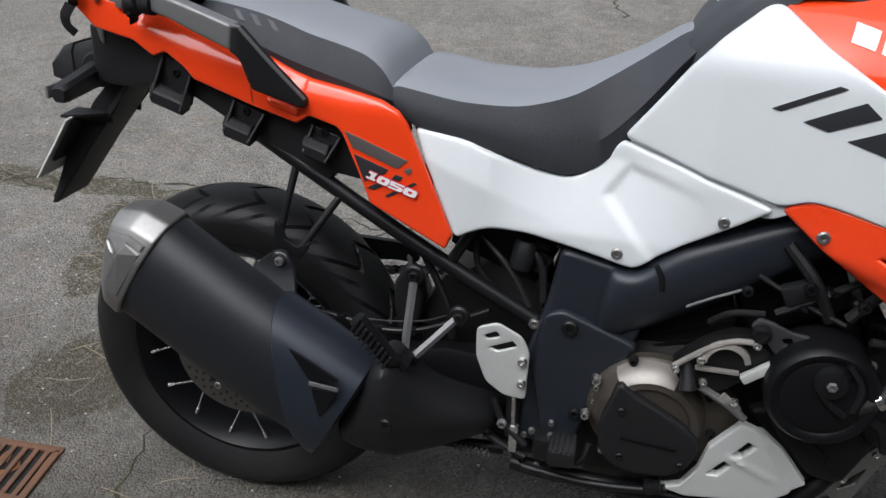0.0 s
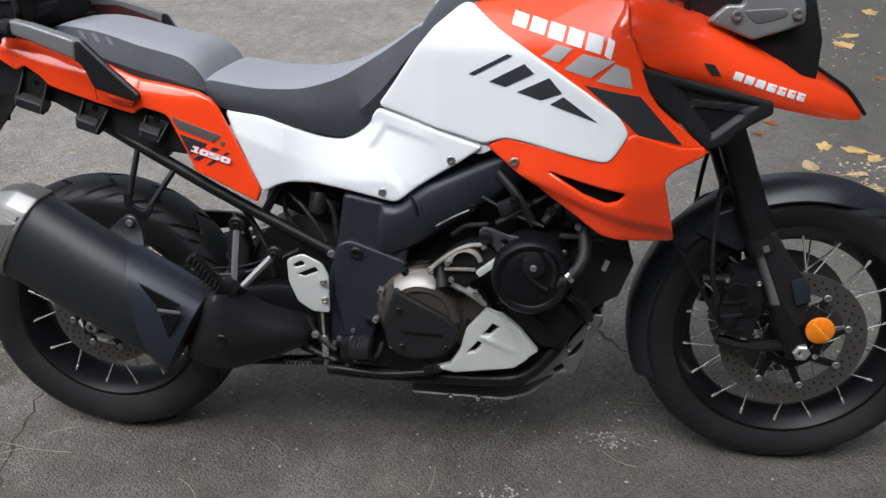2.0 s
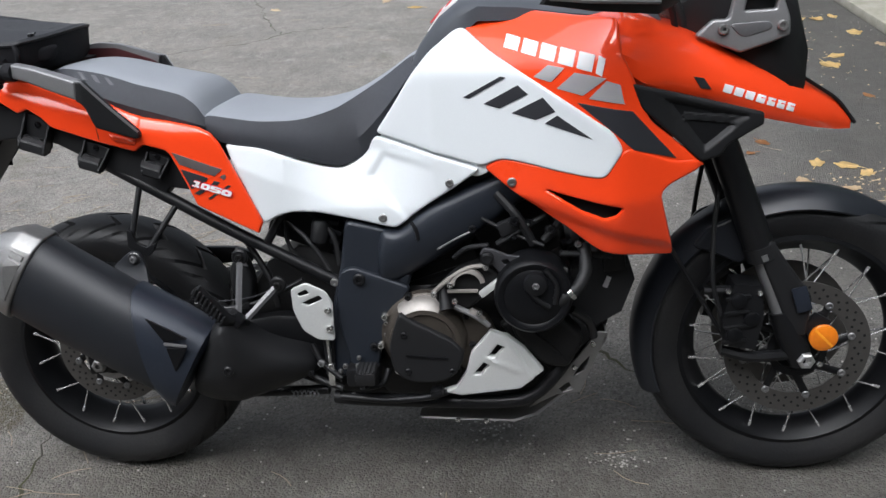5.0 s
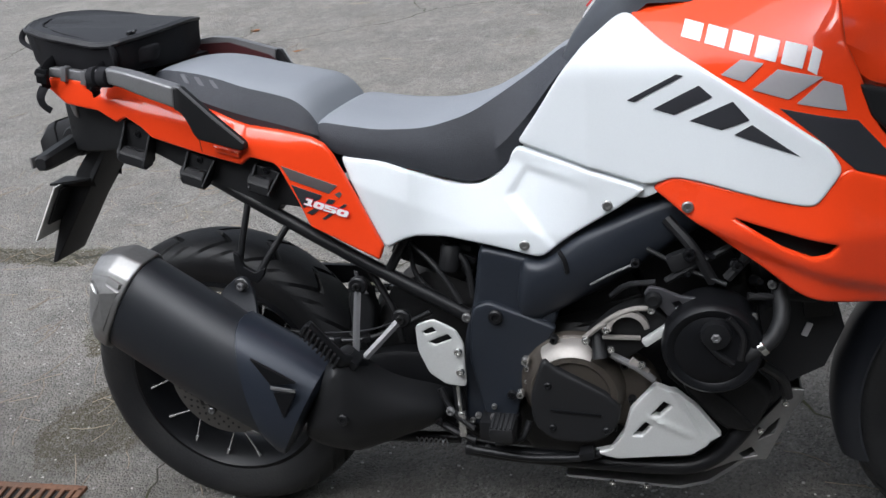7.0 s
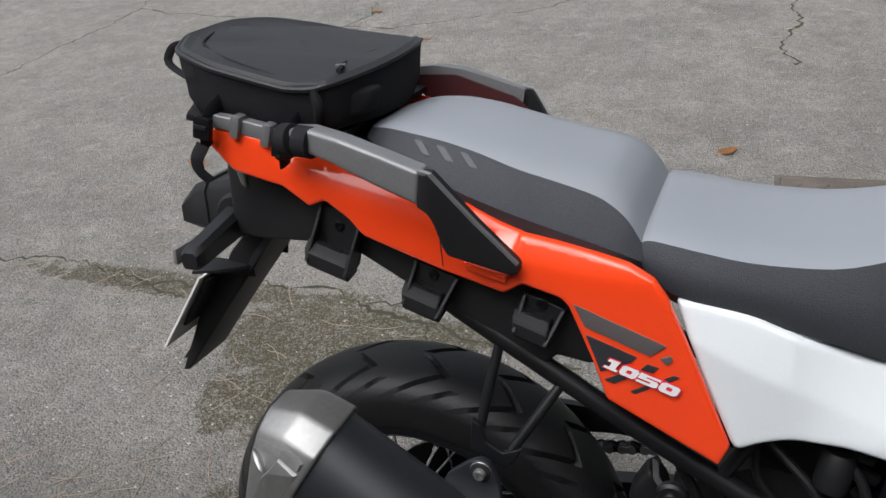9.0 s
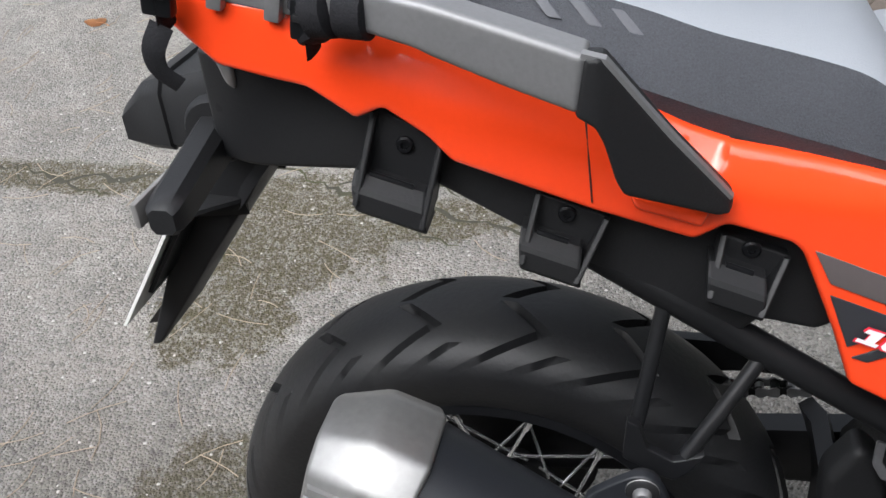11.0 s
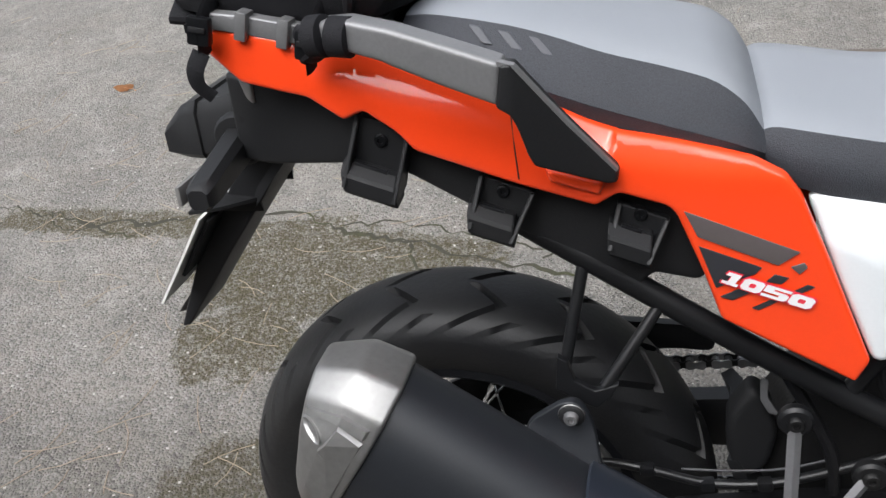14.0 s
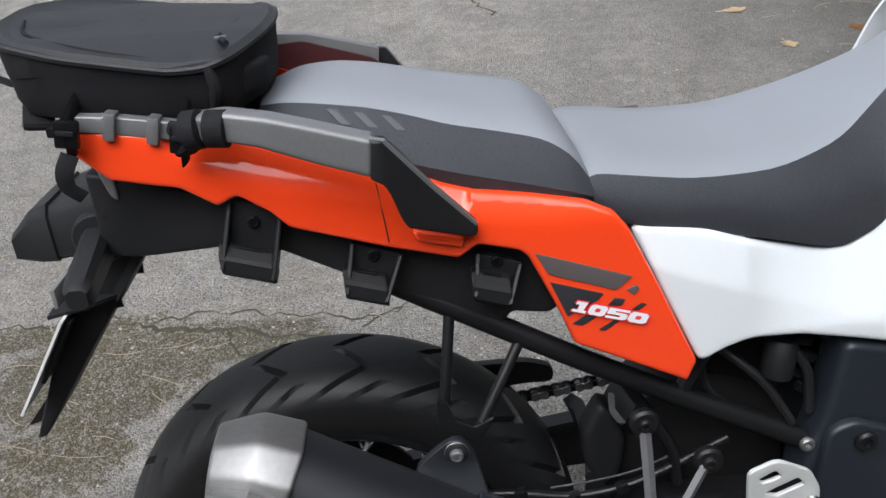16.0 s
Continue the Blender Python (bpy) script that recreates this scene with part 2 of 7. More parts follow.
GREEN_BOARD = material("dark_green_boards", (0.018, 0.04, 0.02), 0.55, 0, 0.2, 40, 0.1)
# dark finish of the unseen wall that cuts light from the near side
BLOCKER_WALL = material("unseen_blocker_wall", (0.07, 0.067, 0.062), 0.9, 0, 0.15, 40, 0.3)
TWIG = material("dry_needle", (0.30, 0.245, 0.18), 0.8, 0, 0.3, 60)


# ---- building helpers ----
OUTBOARD = [Vector((0, 0, 0))]


def part(name, bm, mat, parent=None, label="", smooth=True, kind=""):
    me = bpy.data.meshes.new(name)
    for v in bm.verts:
        v.co += OUTBOARD[0]
    bmesh.ops.recalc_face_normals(bm, faces=bm.faces)
    bm.to_mesh(me)
    bm.free()
    me.materials.append(mat)
    if smooth:
        me.shade_smooth()
        me.set_sharp_from_angle(angle=radians(38))
    ob = new(name, me)
    ob.parent = parent
    return tagged(ob, label, kind=kind)


def lathe(profile, centre, axis=(0, 1, 0), n=48, bm=None, closed=False):
    """Turns (radius, along) pairs about an axis."""
    bm = bm or bmesh.new()
    q = Vector((0, 0, 1)).rotation_difference(Vector(axis).normalized())
    rings = []
    for r, a in profile:
        ring = [bm.verts.new(Vector(centre) + q @ Vector((r * math.cos(2 * math.pi * i / n), r * math.sin(2 * math.pi * i / n), a))) for i in range(n)]
        rings.append(ring)
    pairs = list(zip(rings, rings[1:])) + ([(rings[-1], rings[0])] if closed else [])
    for a, b in pairs:
        for i in range(n):
            bm.faces.new((a[i], a[(i + 1) % n], b[(i + 1) % n], b[i]))
    if not closed:
        for ring in (rings[0], rings[-1]):
            if profile[rings.index(ring)][0] > 1e-5:
                bm.faces.new(ring)
    bmesh.ops.remove_doubles(bm, verts=bm.verts, dist=1e-6)
    return bm


def tube(points, radius, n=10, bm=None, flat=1.0, smooth=True):
    """A round bar through points, softened at the bends; radius may be a list."""
    bm = bm or bmesh.new()
    pts = [Vector(p) for p in points]
    rad = list(radius) if isinstance(radius, (list, tuple)) else [radius] * len(pts)
    if smooth and len(pts) > 2:
        out, ro = [pts[0]], [rad[0]]
        for i in range(1, len(pts) - 1):
            a, p, c = pts[i - 1], pts[i], pts[i + 1]
            k = 0.4
            for s in (0.0, 0.25, 0.5, 0.75, 1.0):
                u, v = p.lerp(a, k), p.lerp(c, k)
                out.append(u.lerp(p, s).lerp(p.lerp(v, s), s))
                ro.append(rad[i])
        pts, rad = out + [pts[-1]], ro + [rad[-1]]
    side, rings = None, []
    for i, p in enumerate(pts):
        d = (pts[min(i + 1, len(pts) - 1)] - pts[max(i - 1, 0)]).normalized()
        if side is None:
            side = d.cross(Vector((0, 1, 0)) if abs(d.y) < 0.9 else Vector((1, 0, 0))).normalized()
        side = (side - d * side.dot(d)).normalized()
        up = d.cross(side)
        rings.append([bm.verts.new(p + rad[i] * (math.cos(2 * math.pi * k / n) * side + flat * math.sin(2 * math.pi * k / n) * up)) for k in range(n)])
    for a, b in zip(rings, rings[1:]):
        for i in range(n):
            bm.faces.new((a[i], a[(i + 1) % n], b[(i + 1) % n], b[i]))
    bm.faces.new(rings[0])
    bm.faces.new(rings[-1])
    return bm


def loft(rings, bm=None, caps=True, closed=True):
    bm = bm or bmesh.new()
    vs = [[bm.verts.new(p) for p in r] for r in rings]
    n = len(vs[0])
    for a, b in zip(vs, vs[1:]):
        for i in range(n if closed else n - 1):
            bm.faces.new((a[i], a[(i + 1) % n], b[(i + 1) % n], b[i]))
    if caps and closed:
        bm.faces.new(vs[0])
        bm.faces.new(vs[-1])
    return bm


def box(centre, size, bevel=0.003, turn=(0, 0, 0), bm=None, taper=None):
    bm = bm or bmesh.new()
    got = bmesh.ops.create_cube(bm, size=1.0)
    for v in got["verts"]:
        v.co = Vector((v.co.x * size[0], v.co.y * size[1], v.co.z * size[2]))
        if taper and v.co.z < 0:
            v.co.x, v.co.y = v.co.x * taper, v.co.y * taper
    if bevel:
        es = list({e for v in got["verts"] for e in v.link_edges})
        r = bmesh.ops.bevel(bm, geom=es, offset=bevel, segments=2, affect="EDGES", profile=0.6)
        vs = list({v for f in r["faces"] for v in f.verts} | {v for v in got["verts"] if v.is_valid})
    else:
        vs = got["verts"]
    bmesh.ops.transform(bm, matrix=pose(*centre, *turn), verts=vs)
    return bm


def softened(outline, r, step):
    """The outline with rounded corners and short edges."""
    pts = [Vector(p) for p in outline]
    out = []
    for i, p in enumerate(pts):
        a, c = pts[i - 1], pts[(i + 1) % len(pts)]
        ra, rc = min(r, (a - p).length * 0.45), min(r, (c - p).length * 0.45)
        u, v = p + (a - p).normalized() * ra, p + (c - p).normalized() * rc
        for s in (0.0, 0.33, 0.67, 1.0):
            out.append(u.lerp(p, s).lerp(p.lerp(v, s), s))
    fine = []
    for i, p in enumerate(out):
        q = out[(i + 1) % len(out)]
        k = max(1, int((q - p).length / step + 0.5))
        fine += [p.lerp(q, j / k) for j in range(k)]
    return np.array([(p.x, p.y) for p in fine])


def inside_of(q, poly):
    a, b = poly, np.roll(poly, -1, axis=0)
    x, y = q[:, :1], q[:, 1:]
    cond = (a[:, 1] > y) != (b[:, 1] > y)
    with np.errstate(divide="ignore", invalid="ignore"):
        xi = a[:, 0] + (y - a[:, 1]) * (b[:, 0] - a[:, 0]) / (b[:, 1] - a[:, 1])
    return (np.sum(cond & (x < xi), axis=1) % 2) == 1


def edge_distance(q, poly):
    a, b = poly, np.roll(poly, -1, axis=0)
    d = b - a
    l2 = np.maximum((d ** 2).sum(1), 1e-12)
    s = np.clip(((q[:, None, :] - a) * d).sum(2) / l2, 0, 1)
    return np.sqrt(((q[:, None, :] - a - s[:, :, None] * d) ** 2).sum(2)).min(1)


def panel(outline, half, round_edge=0.006, thick=0.004, step=0.016, corner=0.012, holes=(), sides=(-1,), relief=None, bm=None):
    """A moulded panel: an outline in (x, z), bulged to the half width half(x, z), with rolled edges and a back."""
    from mathutils.geometry import delaunay_2d_cdt
    loops = [softened(outline, corner, step * 0.7)] + [softened(h, corner * 0.4, step * 0.6) for h in holes]
    poly = loops[0]

    def within(q):
        ok = inside_of(q, poly)
        for h in loops[1:]:
            ok &= ~inside_of(q, h)
        return ok

    def gap(q):
        return np.min([edge_distance(q, lp) for lp in loops], axis=0)

    lo, hi = poly.min(0), poly.max(0)
    gx, gz = np.meshgrid(np.arange(lo[0], hi[0], step), np.arange(lo[1], hi[1], step * 0.9))
    gx = gx + (np.arange(gx.shape[0]) % 2)[:, None] * step * 0.5
    grid = np.stack([gx.ravel(), gz.ravel()], 1)
    rows = [grid[within(grid)]]
    rows[0] = rows[0][gap(rows[0]) > round_edge + step * 0.3] if len(rows[0]) else rows[0]
    for lp in loops:
        nxt, prv = np.roll(lp, -1, axis=0), np.roll(lp, 1, axis=0)
        tan = nxt - prv
        nor = np.stack([-tan[:, 1], tan[:, 0]], 1) / np.maximum(np.linalg.norm(tan, axis=1), 1e-9)[:, None]
        for d in (0.25, 0.6, 1.0):
            for sg in (1, -1):
                q = lp + sg * nor * round_edge * d
                ok = within(q)
                q = q[ok]
                if len(q):
                    rows.append(q[np.abs(gap(q) - round_edge * d) < round_edge * 0.12])
    inner = np.concatenate([r for r in rows if len(r)])
    verts = np.concatenate(loops + [inner])
    edges, k = [], 0
    for lp in loops:
        edges += [(k + i, k + (i + 1) % len(lp)) for i in range(len(lp))]
        k += len(lp)
    vs, es, fs, *_ = delaunay_2d_cdt([Vector(v) for v in verts], edges, [], 0, 1e-5)
    vs = np.array([(v.x, v.y) for v in vs])
    mid = np.array([vs[list(f)].mean(0) for f in fs])
    keep = within(mid)
    fs = [f for f, ok in zip(fs, keep) if ok]
    d = gap(vs)
    roll = np.clip(1 - d / round_edge, 0, 1)
    drop = round_edge * (1 - np.sqrt(np.maximum(0, 1 - roll ** 2)))
    count = {}
    for f in fs:
        for i in range(3):
            e = (f[i], f[(i + 1) % 3])
            count[tuple(sorted(e))] = None if tuple(sorted(e)) in count else e
    rim = [e for e in count.values() if e]
    bm = bm or bmesh.new()
    for side in sides:
        hw = np.array([half(x, z) + (relief(x, z) if relief else 0) for x, z in vs]) - drop
        used = {i for f in fs for i in f}
        front = {i: bm.verts.new((vs[i][0], side * hw[i], vs[i][1])) for i in used}
        back = {i: bm.verts.new((vs[i][0], side * (hw[i] - thick - (round_edge - drop[i])), vs[i][1])) for i in used}
        for f in fs:
            bm.faces.new([front[i] for i in f])
            bm.faces.new([back[i] for i in reversed(f)])
        for a, b in rim:
            bm.faces.new((front[b], front[a], back[a], back[b]))
    return bm


def curve(pairs):
    xs, ys = [p[0] for p in pairs], [p[1] for p in pairs]
    return lambda x, z=0: float(np.interp(x, xs, ys))


def bolt(centre, r=0.007, h=0.006, axis=(0, -1, 0), bm=None, n=12):
    """A domed socket bolt head with its recess."""
    return lathe([(r, 0), (r, h * 0.6), (r * 0.8, h), (r * 0.45, h), (r * 0.4, h * 0.4), (0.0, h * 0.4)], centre, axis, n, bm)


def both_sides(name, mat, label, *shape, **how):
    """The same panel on the near and the far flank, each a part of its own."""
    for side in (-1, 1):
        part(name, panel(*shape, sides=(side,), **how), mat, bike, label)


# ---- ground ----
def make_ground():
    bm = bmesh.new()
    xs = [-400, -40, -8, -4, 0, 3, 8, 40, 400]
    ys = [-400, -40, -3, 0, 3, 6, 10, 40, 400]
    grid = [[bm.verts.new((x, y, 0.012)) for x in xs] for y in ys]
    for j in range(len(ys) - 1):
        for i in range(len(xs) - 1):
            bm.faces.new((grid[j][i], grid[j][i + 1], grid[j + 1][i + 1], grid[j + 1][i]))
    ob = part("ground", bm, ASPHALT, None, "worn grey asphalt driveway with cracks and moss", smooth=False)
    return tagged(ob, category="asphalt", kind="structure")


make_ground()
# unseen wall, added behind the camera to dim the near ground and flank
light_blocker = part("unseen_wall_south", box((0.0, -1.35, 1.75), (24.0, 0.3, 3.5), 0.02), BLOCKER_WALL, None, "plain unseen wall added behind the camera to cut light")
tagged(light_blocker, category="wall", kind="structure")

# ---- motorcycle ----
LEAN_ANGLE = 8.2
bike = new("motorcycle")
bike.empty_display_size = 0.2
BIKE_AT = pose(-0.609, 1.918, 0, -LEAN_ANGLE, 0, 0.8)
bike.matrix_basis = BIKE_AT
tagged(bike, "orange and white adventure motorcycle leaning on its side stand", "motorcycle")

REAR, FRONT = Vector((0.047, 0, 0.319)), Vector((1.555, 0.0, 0.331))


def tyre_mesh(centre, big, width, rim_r, pitches):
    """A tyre turned about the axle; its columns follow the sweep of the tread grooves."""
    bm = bmesh.new()
    n, m = 40 * pitches, 56
    h = big - rim_r
    rings = []
    for j in range(m):
        u = -1 + 2 * j / (m - 1)
        a = u * math.radians(128)
        # crown and sidewall
        y = 0.5 * width * math.sin(a) / 1.0 if abs(a) < math.pi / 2 else 0.5 * width * math.copysign(1, u) * (1 - 0.30 * ((abs(a) - math.pi / 2) / math.radians(38)) ** 1.6)
        if abs(a) < math.pi / 2:
            r = big - 0.42 * h * (1 - math.cos(a)) ** 1.15
        else:
            r = big - 0.42 * h - 0.58 * h * ((abs(a) - math.pi / 2) / math.radians(38))
        ring = []
        for i in range(n):
            k = min(abs(u) / 0.66, 1.0)
            t = 2 * math.pi * (i + 0) / n + 2 * math.pi / pitches * float(np.interp(k, [0, 0.36, 1.0], [0.40, 0.0, 0.85]))
            rr = r - cut(i % 40, k)
            ring.append(bm.verts.new((centre.x + rr * math.cos(t), y, centre.z + rr * math.sin(t))))
        rings.append(ring)
    for a, b in zip(rings, rings[1:]):
        for i in range(n):
            bm.faces.new((a[i], a[(i + 1) % n], b[(i + 1) % n], b[i]))
    for i in range(n):
        bm.faces.new((rings[-1][i], rings[-1][(i + 1) % n], rings[0][(i + 1) % n], rings[0][i]))
    return bm


def cut(column, k, depth=0.010):
    """Depth of the tread: one long groove and one short shoulder groove in every pitch."""
    if 0.03 < k < 0.985 and min(column, 40 - column) <= 2:
        return depth
    if 0.60 < k < 0.985 and abs(column - 20) <= 2:
        return depth
    return 0.0


def build_wheel(name, centre, big, width, rim_r, pitches, disc_r, disc_sides, spokes, label):
    hub = lathe([(0.0, -0.085), (0.022, -0.085), (0.024, -0.06), (0.05, -0.056), (0.052, -0.048), (0.03, -0.042), (0.028, 0.042), (0.052, 0.048), (0.05, 0.056), (0.024, 0.06), (0.022, 0.085), (0, 0.085)], centre)
    wheel = part(name, hub, BLACK_METAL, bike, label)
    part("tyre", tyre_mesh(centre, big, width, rim_r, pitches), RUBBER, wheel, "black road tyre with slanted tread grooves")
    w = width * 0.36
    rim = [(rim_r + 0.012, -w), (rim_r + 0.013, -w - 0.006), (rim_r + 0.004, -w - 0.009), (rim_r - 0.004, -w), (rim_r - 0.010, -w * 0.8), (rim_r - 0.026, -w * 0.35), (rim_r - 0.030, 0), (rim_r - 0.026, w * 0.35), (rim_r - 0.010, w * 0.8), (rim_r - 0.004, w), (rim_r + 0.004, w + 0.009), (rim_r + 0.013, w + 0.006), (rim_r + 0.012, w), (rim_r - 0.004, w * 0.3), (rim_r - 0.004, -w * 0.3)]
    part("rim", lathe(rim, centre, n=96, closed=True), BLACK_GLOSS, wheel, "glossy black wheel rim")
    for s in disc_sides:
        build_disc(wheel, centre, disc_r, s)
    base = None
    for k in range(spokes):
        a = 2 * math.pi * k / spokes
        side = -1 if k % 2 else 1
        lean = 1.2 if (k // 2) % 2 else -1.2
        p = Vector((centre.x + 0.046 * math.cos(a + lean), side * 0.046, centre.z + 0.046 * math.sin(a + lean)))
        q = Vector((centre.x + (rim_r - 0.012) * math.cos(a), side * w * 0.85, centre.z + (rim_r - 0.012) * math.sin(a)))
        bm = tube([p, q], 0.0019, 6)
        tube([q.lerp(p, 0.055), q.lerp(p, -0.01)], 0.0034, 6, bm)
        part("spoke", bm, SPOKE, wheel)
    return wheel


def build_disc(wheel, centre, r, y):
    bm = bmesh.new()
    n = 120
    hole_rows = [(r - 0.012, 0), (r - 0.022, 0.5), (r - 0.032, 0)]
    lathe([(r - 0.044, -0.002), (r, -0.002), (r, 0.002), (r - 0.044, 0.002)], (centre.x, y, centre.z), n=n, bm=bm, closed=True)
    disc = part("brake_disc", bm, BRUSHED_DISC, wheel, "worn steel brake disc with drilled holes")
    s = -1 if y < 0 else 1
    spots = []
    for rr, off in hole_rows:
        for k in range(30):
            a = 2 * math.pi * (k + off) / 30
            spots.append((centre.x + rr * math.cos(a), y + s * 0.0016, centre.z + rr * math.sin(a)))
    hole = part("disc_hole", lathe([(0.0034, 0), (0.0030, 0.0006), (0, 0.0006)], (0, 0, 0), (0, s, 0), 8), BLACK_METAL, disc)
    hole.location = spots[0]
    for p in spots[1:]:
        twin = new("disc_hole", hole.data)
        twin.parent = disc
        twin.location = p
    bm = bmesh.new()
    lathe([(0.048, -0.004), (0.062, -0.004), (0.062, 0.003), (0.048, 0.003)], (centre.x, y + s * 0.004, centre.z), n=40, bm=bm, closed=True)
    carrier = part("carrier", bm, BLACK_METAL, disc)
    for k in range(8):
        a = 2 * math.pi * k / 8
        arm = tube([(centre.x + 0.055 * math.cos(a), y + s * 0.004, centre.z + 0.055 * math.sin(a)), (centre.x + (r - 0.040) * math.cos(a + 0.25), y, centre.z + (r - 0.040) * math.sin(a + 0.25))], 0.008, 8, flat=0.4)
        part("carrier_arm", arm, BLACK_METAL, disc)
    for k in range(8):
        a = 2 * math.pi * k / 8 + 0.25
        part("disc_bobbin", bolt((centre.x + (r - 0.038) * math.cos(a), y + s * 0.003, centre.z + (r - 0.038) * math.sin(a)), 0.008, 0.004, (0, s, 0)), BRUSHED_DARK, disc)


BRUSHED_DISC = material("worn_disc_steel", (0.10, 0.095, 0.09), 0.42, 0.6, 0.15, 120, 0.1)
rear_wheel = build_wheel("rear_wheel", REAR, 0.307, 0.146, 0.206, 18, 0.124, (-0.062,), 32, "rear wire-spoked wheel with black rim")
front_wheel = build_wheel("front_wheel", FRONT, 0.319, 0.108, 0.230, 20, 0.150, (-0.066, 0.066), 36, "front wire-spoked wheel with black rim")

# half widths of the bodywork along the bike
TANK_HALF = curve([(x, y + 0.014 * x) for x, y in [(0.30, 0.125), (0.46, 0.148), (0.70, 0.145), (0.85, 0.163), (0.95, 0.197), (1.05, 0.252), (1.15, 0.286), (1.25, 0.246), (1.41, 0.21), (1.64, 0.01)]])



FLANK_X = np.linspace(0.2, 1.7, 301)
FLANK_Y = np.convolve(np.pad([TANK_HALF(x) for x in FLANK_X], 12, mode="edge"), np.hanning(27)[1:-1] / np.hanning(27).sum(), mode="valid")


def tank_half(x, z):
    """The tank and shroud: they draw in towards the top, and at the knees."""
    waist = 0.036 * max(0.0, 1 - ((x - 0.665) / 0.15) ** 2) * max(0.0, min(1.0, (z - 0.68) / 0.11))
    return float(np.interp(x, FLANK_X, FLANK_Y)) - waist - 0.9 * max(0, z - 0.93) * max(0, min(1, (1.3 - x) * 3)) ** 1 * max(0, z - 0.93) / 0.12


def side_of(x, z, p, q):
    """Distance of (x, z) from the line p to q, positive on its right."""
    dx, dz = q[0] - p[0], q[1] - p[1]
    return ((x - p[0]) * dz - (z - p[1]) * dx) / math.hypot(dx, dz)


def white_relief(x, z):
    """An upper facet that leans in above a long crease, and a sunk arrowhead that fades towards the front."""
    crease = 0.773 - 0.385 * (x - 0.405)
    facet = 0.25 * max(0.0, z - crease) * max(0.0, min(1.0, (0.72 - x) / 0.24))
    inside = min(side_of(x, z, (0.675, 0.739), (0.710, 0.789)), side_of(x, z, (0.710, 0.789), (0.810, 0.768)), side_of(x, z, (0.725, 0.684), (0.675, 0.739)))
    sunk = 0.0075 * max(0.0, min(1.0, inside / 0.011)) * max(0.0, min(1.0, (0.83 - x) / 0.10))
    return 0.006 - facet - sunk


WHITE_PANEL = [(0.395, 0.812), (0.472, 0.801), (0.538, 0.776), (0.583, 0.762), (0.635, 0.758), (0.668, 0.785), (0.696, 0.818), (0.756, 0.802), (0.811, 0.789), (0.907, 0.764), (0.853, 0.723), (0.794, 0.684), (0.735, 0.638), (0.710, 0.642), (0.642, 0.658), (0.574, 0.672), (0.521, 0.673), (0.491, 0.663), (0.467, 0.648), (0.428, 0.734)]
both_sides("side_panel", WHITE, "pearl white side panel with a raised chevron", WHITE_PANEL, tank_half, 0.006, relief=white_relief, step=0.006)

TANK_COVER = [(0.697, 0.823), (0.733, 0.873), (0.775, 0.936), (0.811, 0.978), (0.860, 1.016), (0.878, 1.019), (0.930, 0.979), (1.012, 0.931), (1.082, 0.888), (1.141, 0.850), (1.161, 0.819), (1.151, 0.800), (1.132, 0.769), (1.117, 0.766), (1.072, 0.771), (0.988, 0.784), (0.945, 0.787), (0.909, 0.770), (0.811, 0.793)]
both_sides("tank_cover", WHITE, "pearl white tank cover", TANK_COVER, tank_half, 0.005, step=0.010, relief=lambda x, z: 0.006)

both_sides("panel_joint", WHITE, "", [(0.706, 0.836), (0.720, 0.846), (0.815, 0.815), (0.945, 0.800), (0.940, 0.770), (0.900, 0.745), (0.800, 0.770), (0.708, 0.805)], lambda x, z: tank_half(x, z) - 0.005, 0.003, thick=0.003)

SHOULDER = [(0.872, 1.029), (0.898, 1.057), (0.994, 1.048), (1.092, 1.040), (1.149, 1.039), (1.154, 0.985), (1.180, 0.928), (1.206, 0.865), (1.312, 0.776), (1.250, 0.770), (1.140, 0.800), (1.070, 0.868), (1.000, 0.912), (0.918, 0.962)]
both_sides("tank_shoulder", ORANGE, "glossy orange tank shoulder panel", SHOULDER, tank_half, 0.006)

SHROUD = [(0.911, 0.767), (0.945, 0.790), (1.030, 0.780), (1.112, 0.772), (1.130, 0.778), (1.150, 0.806), (1.168, 0.822), (1.253, 0.790), (1.300, 0.790), (1.302, 0.772), (1.245, 0.745), (1.231, 0.730), (1.266, 0.598), (1.148, 0.612), (1.123, 0.620), (1.061, 0.666), (0.976, 0.718)]


def shroud_fold(x, z):
    """A pressed crease that runs from the bolt along the scoop to the lower edge."""
    return -0.010 * max(0.0, min(1.0, side_of(x, z, (0.960, 0.728), (1.135, 0.668)) / 0.012))


SCOOP = [(1.028, 0.737), (1.163, 0.710), (1.152, 0.695), (1.132, 0.689), (1.092, 0.702)]
both_sides("radiator_shroud", ORANGE, "glossy orange radiator shroud with a scoop", SHROUD, lambda x, z: tank_half(x, z) + 0.002 - 0.25 * max(0, 0.72 - z) + shroud_fold(x, z), 0.006, step=0.010, holes=(SCOOP,))
both_sides("scoop_liner", BLACK_PLASTIC, "", [(1.01, 0.75), (1.18, 0.72), (1.16, 0.67), (1.07, 0.69)], lambda x, z: tank_half(x, z) - 0.035, 0.004)


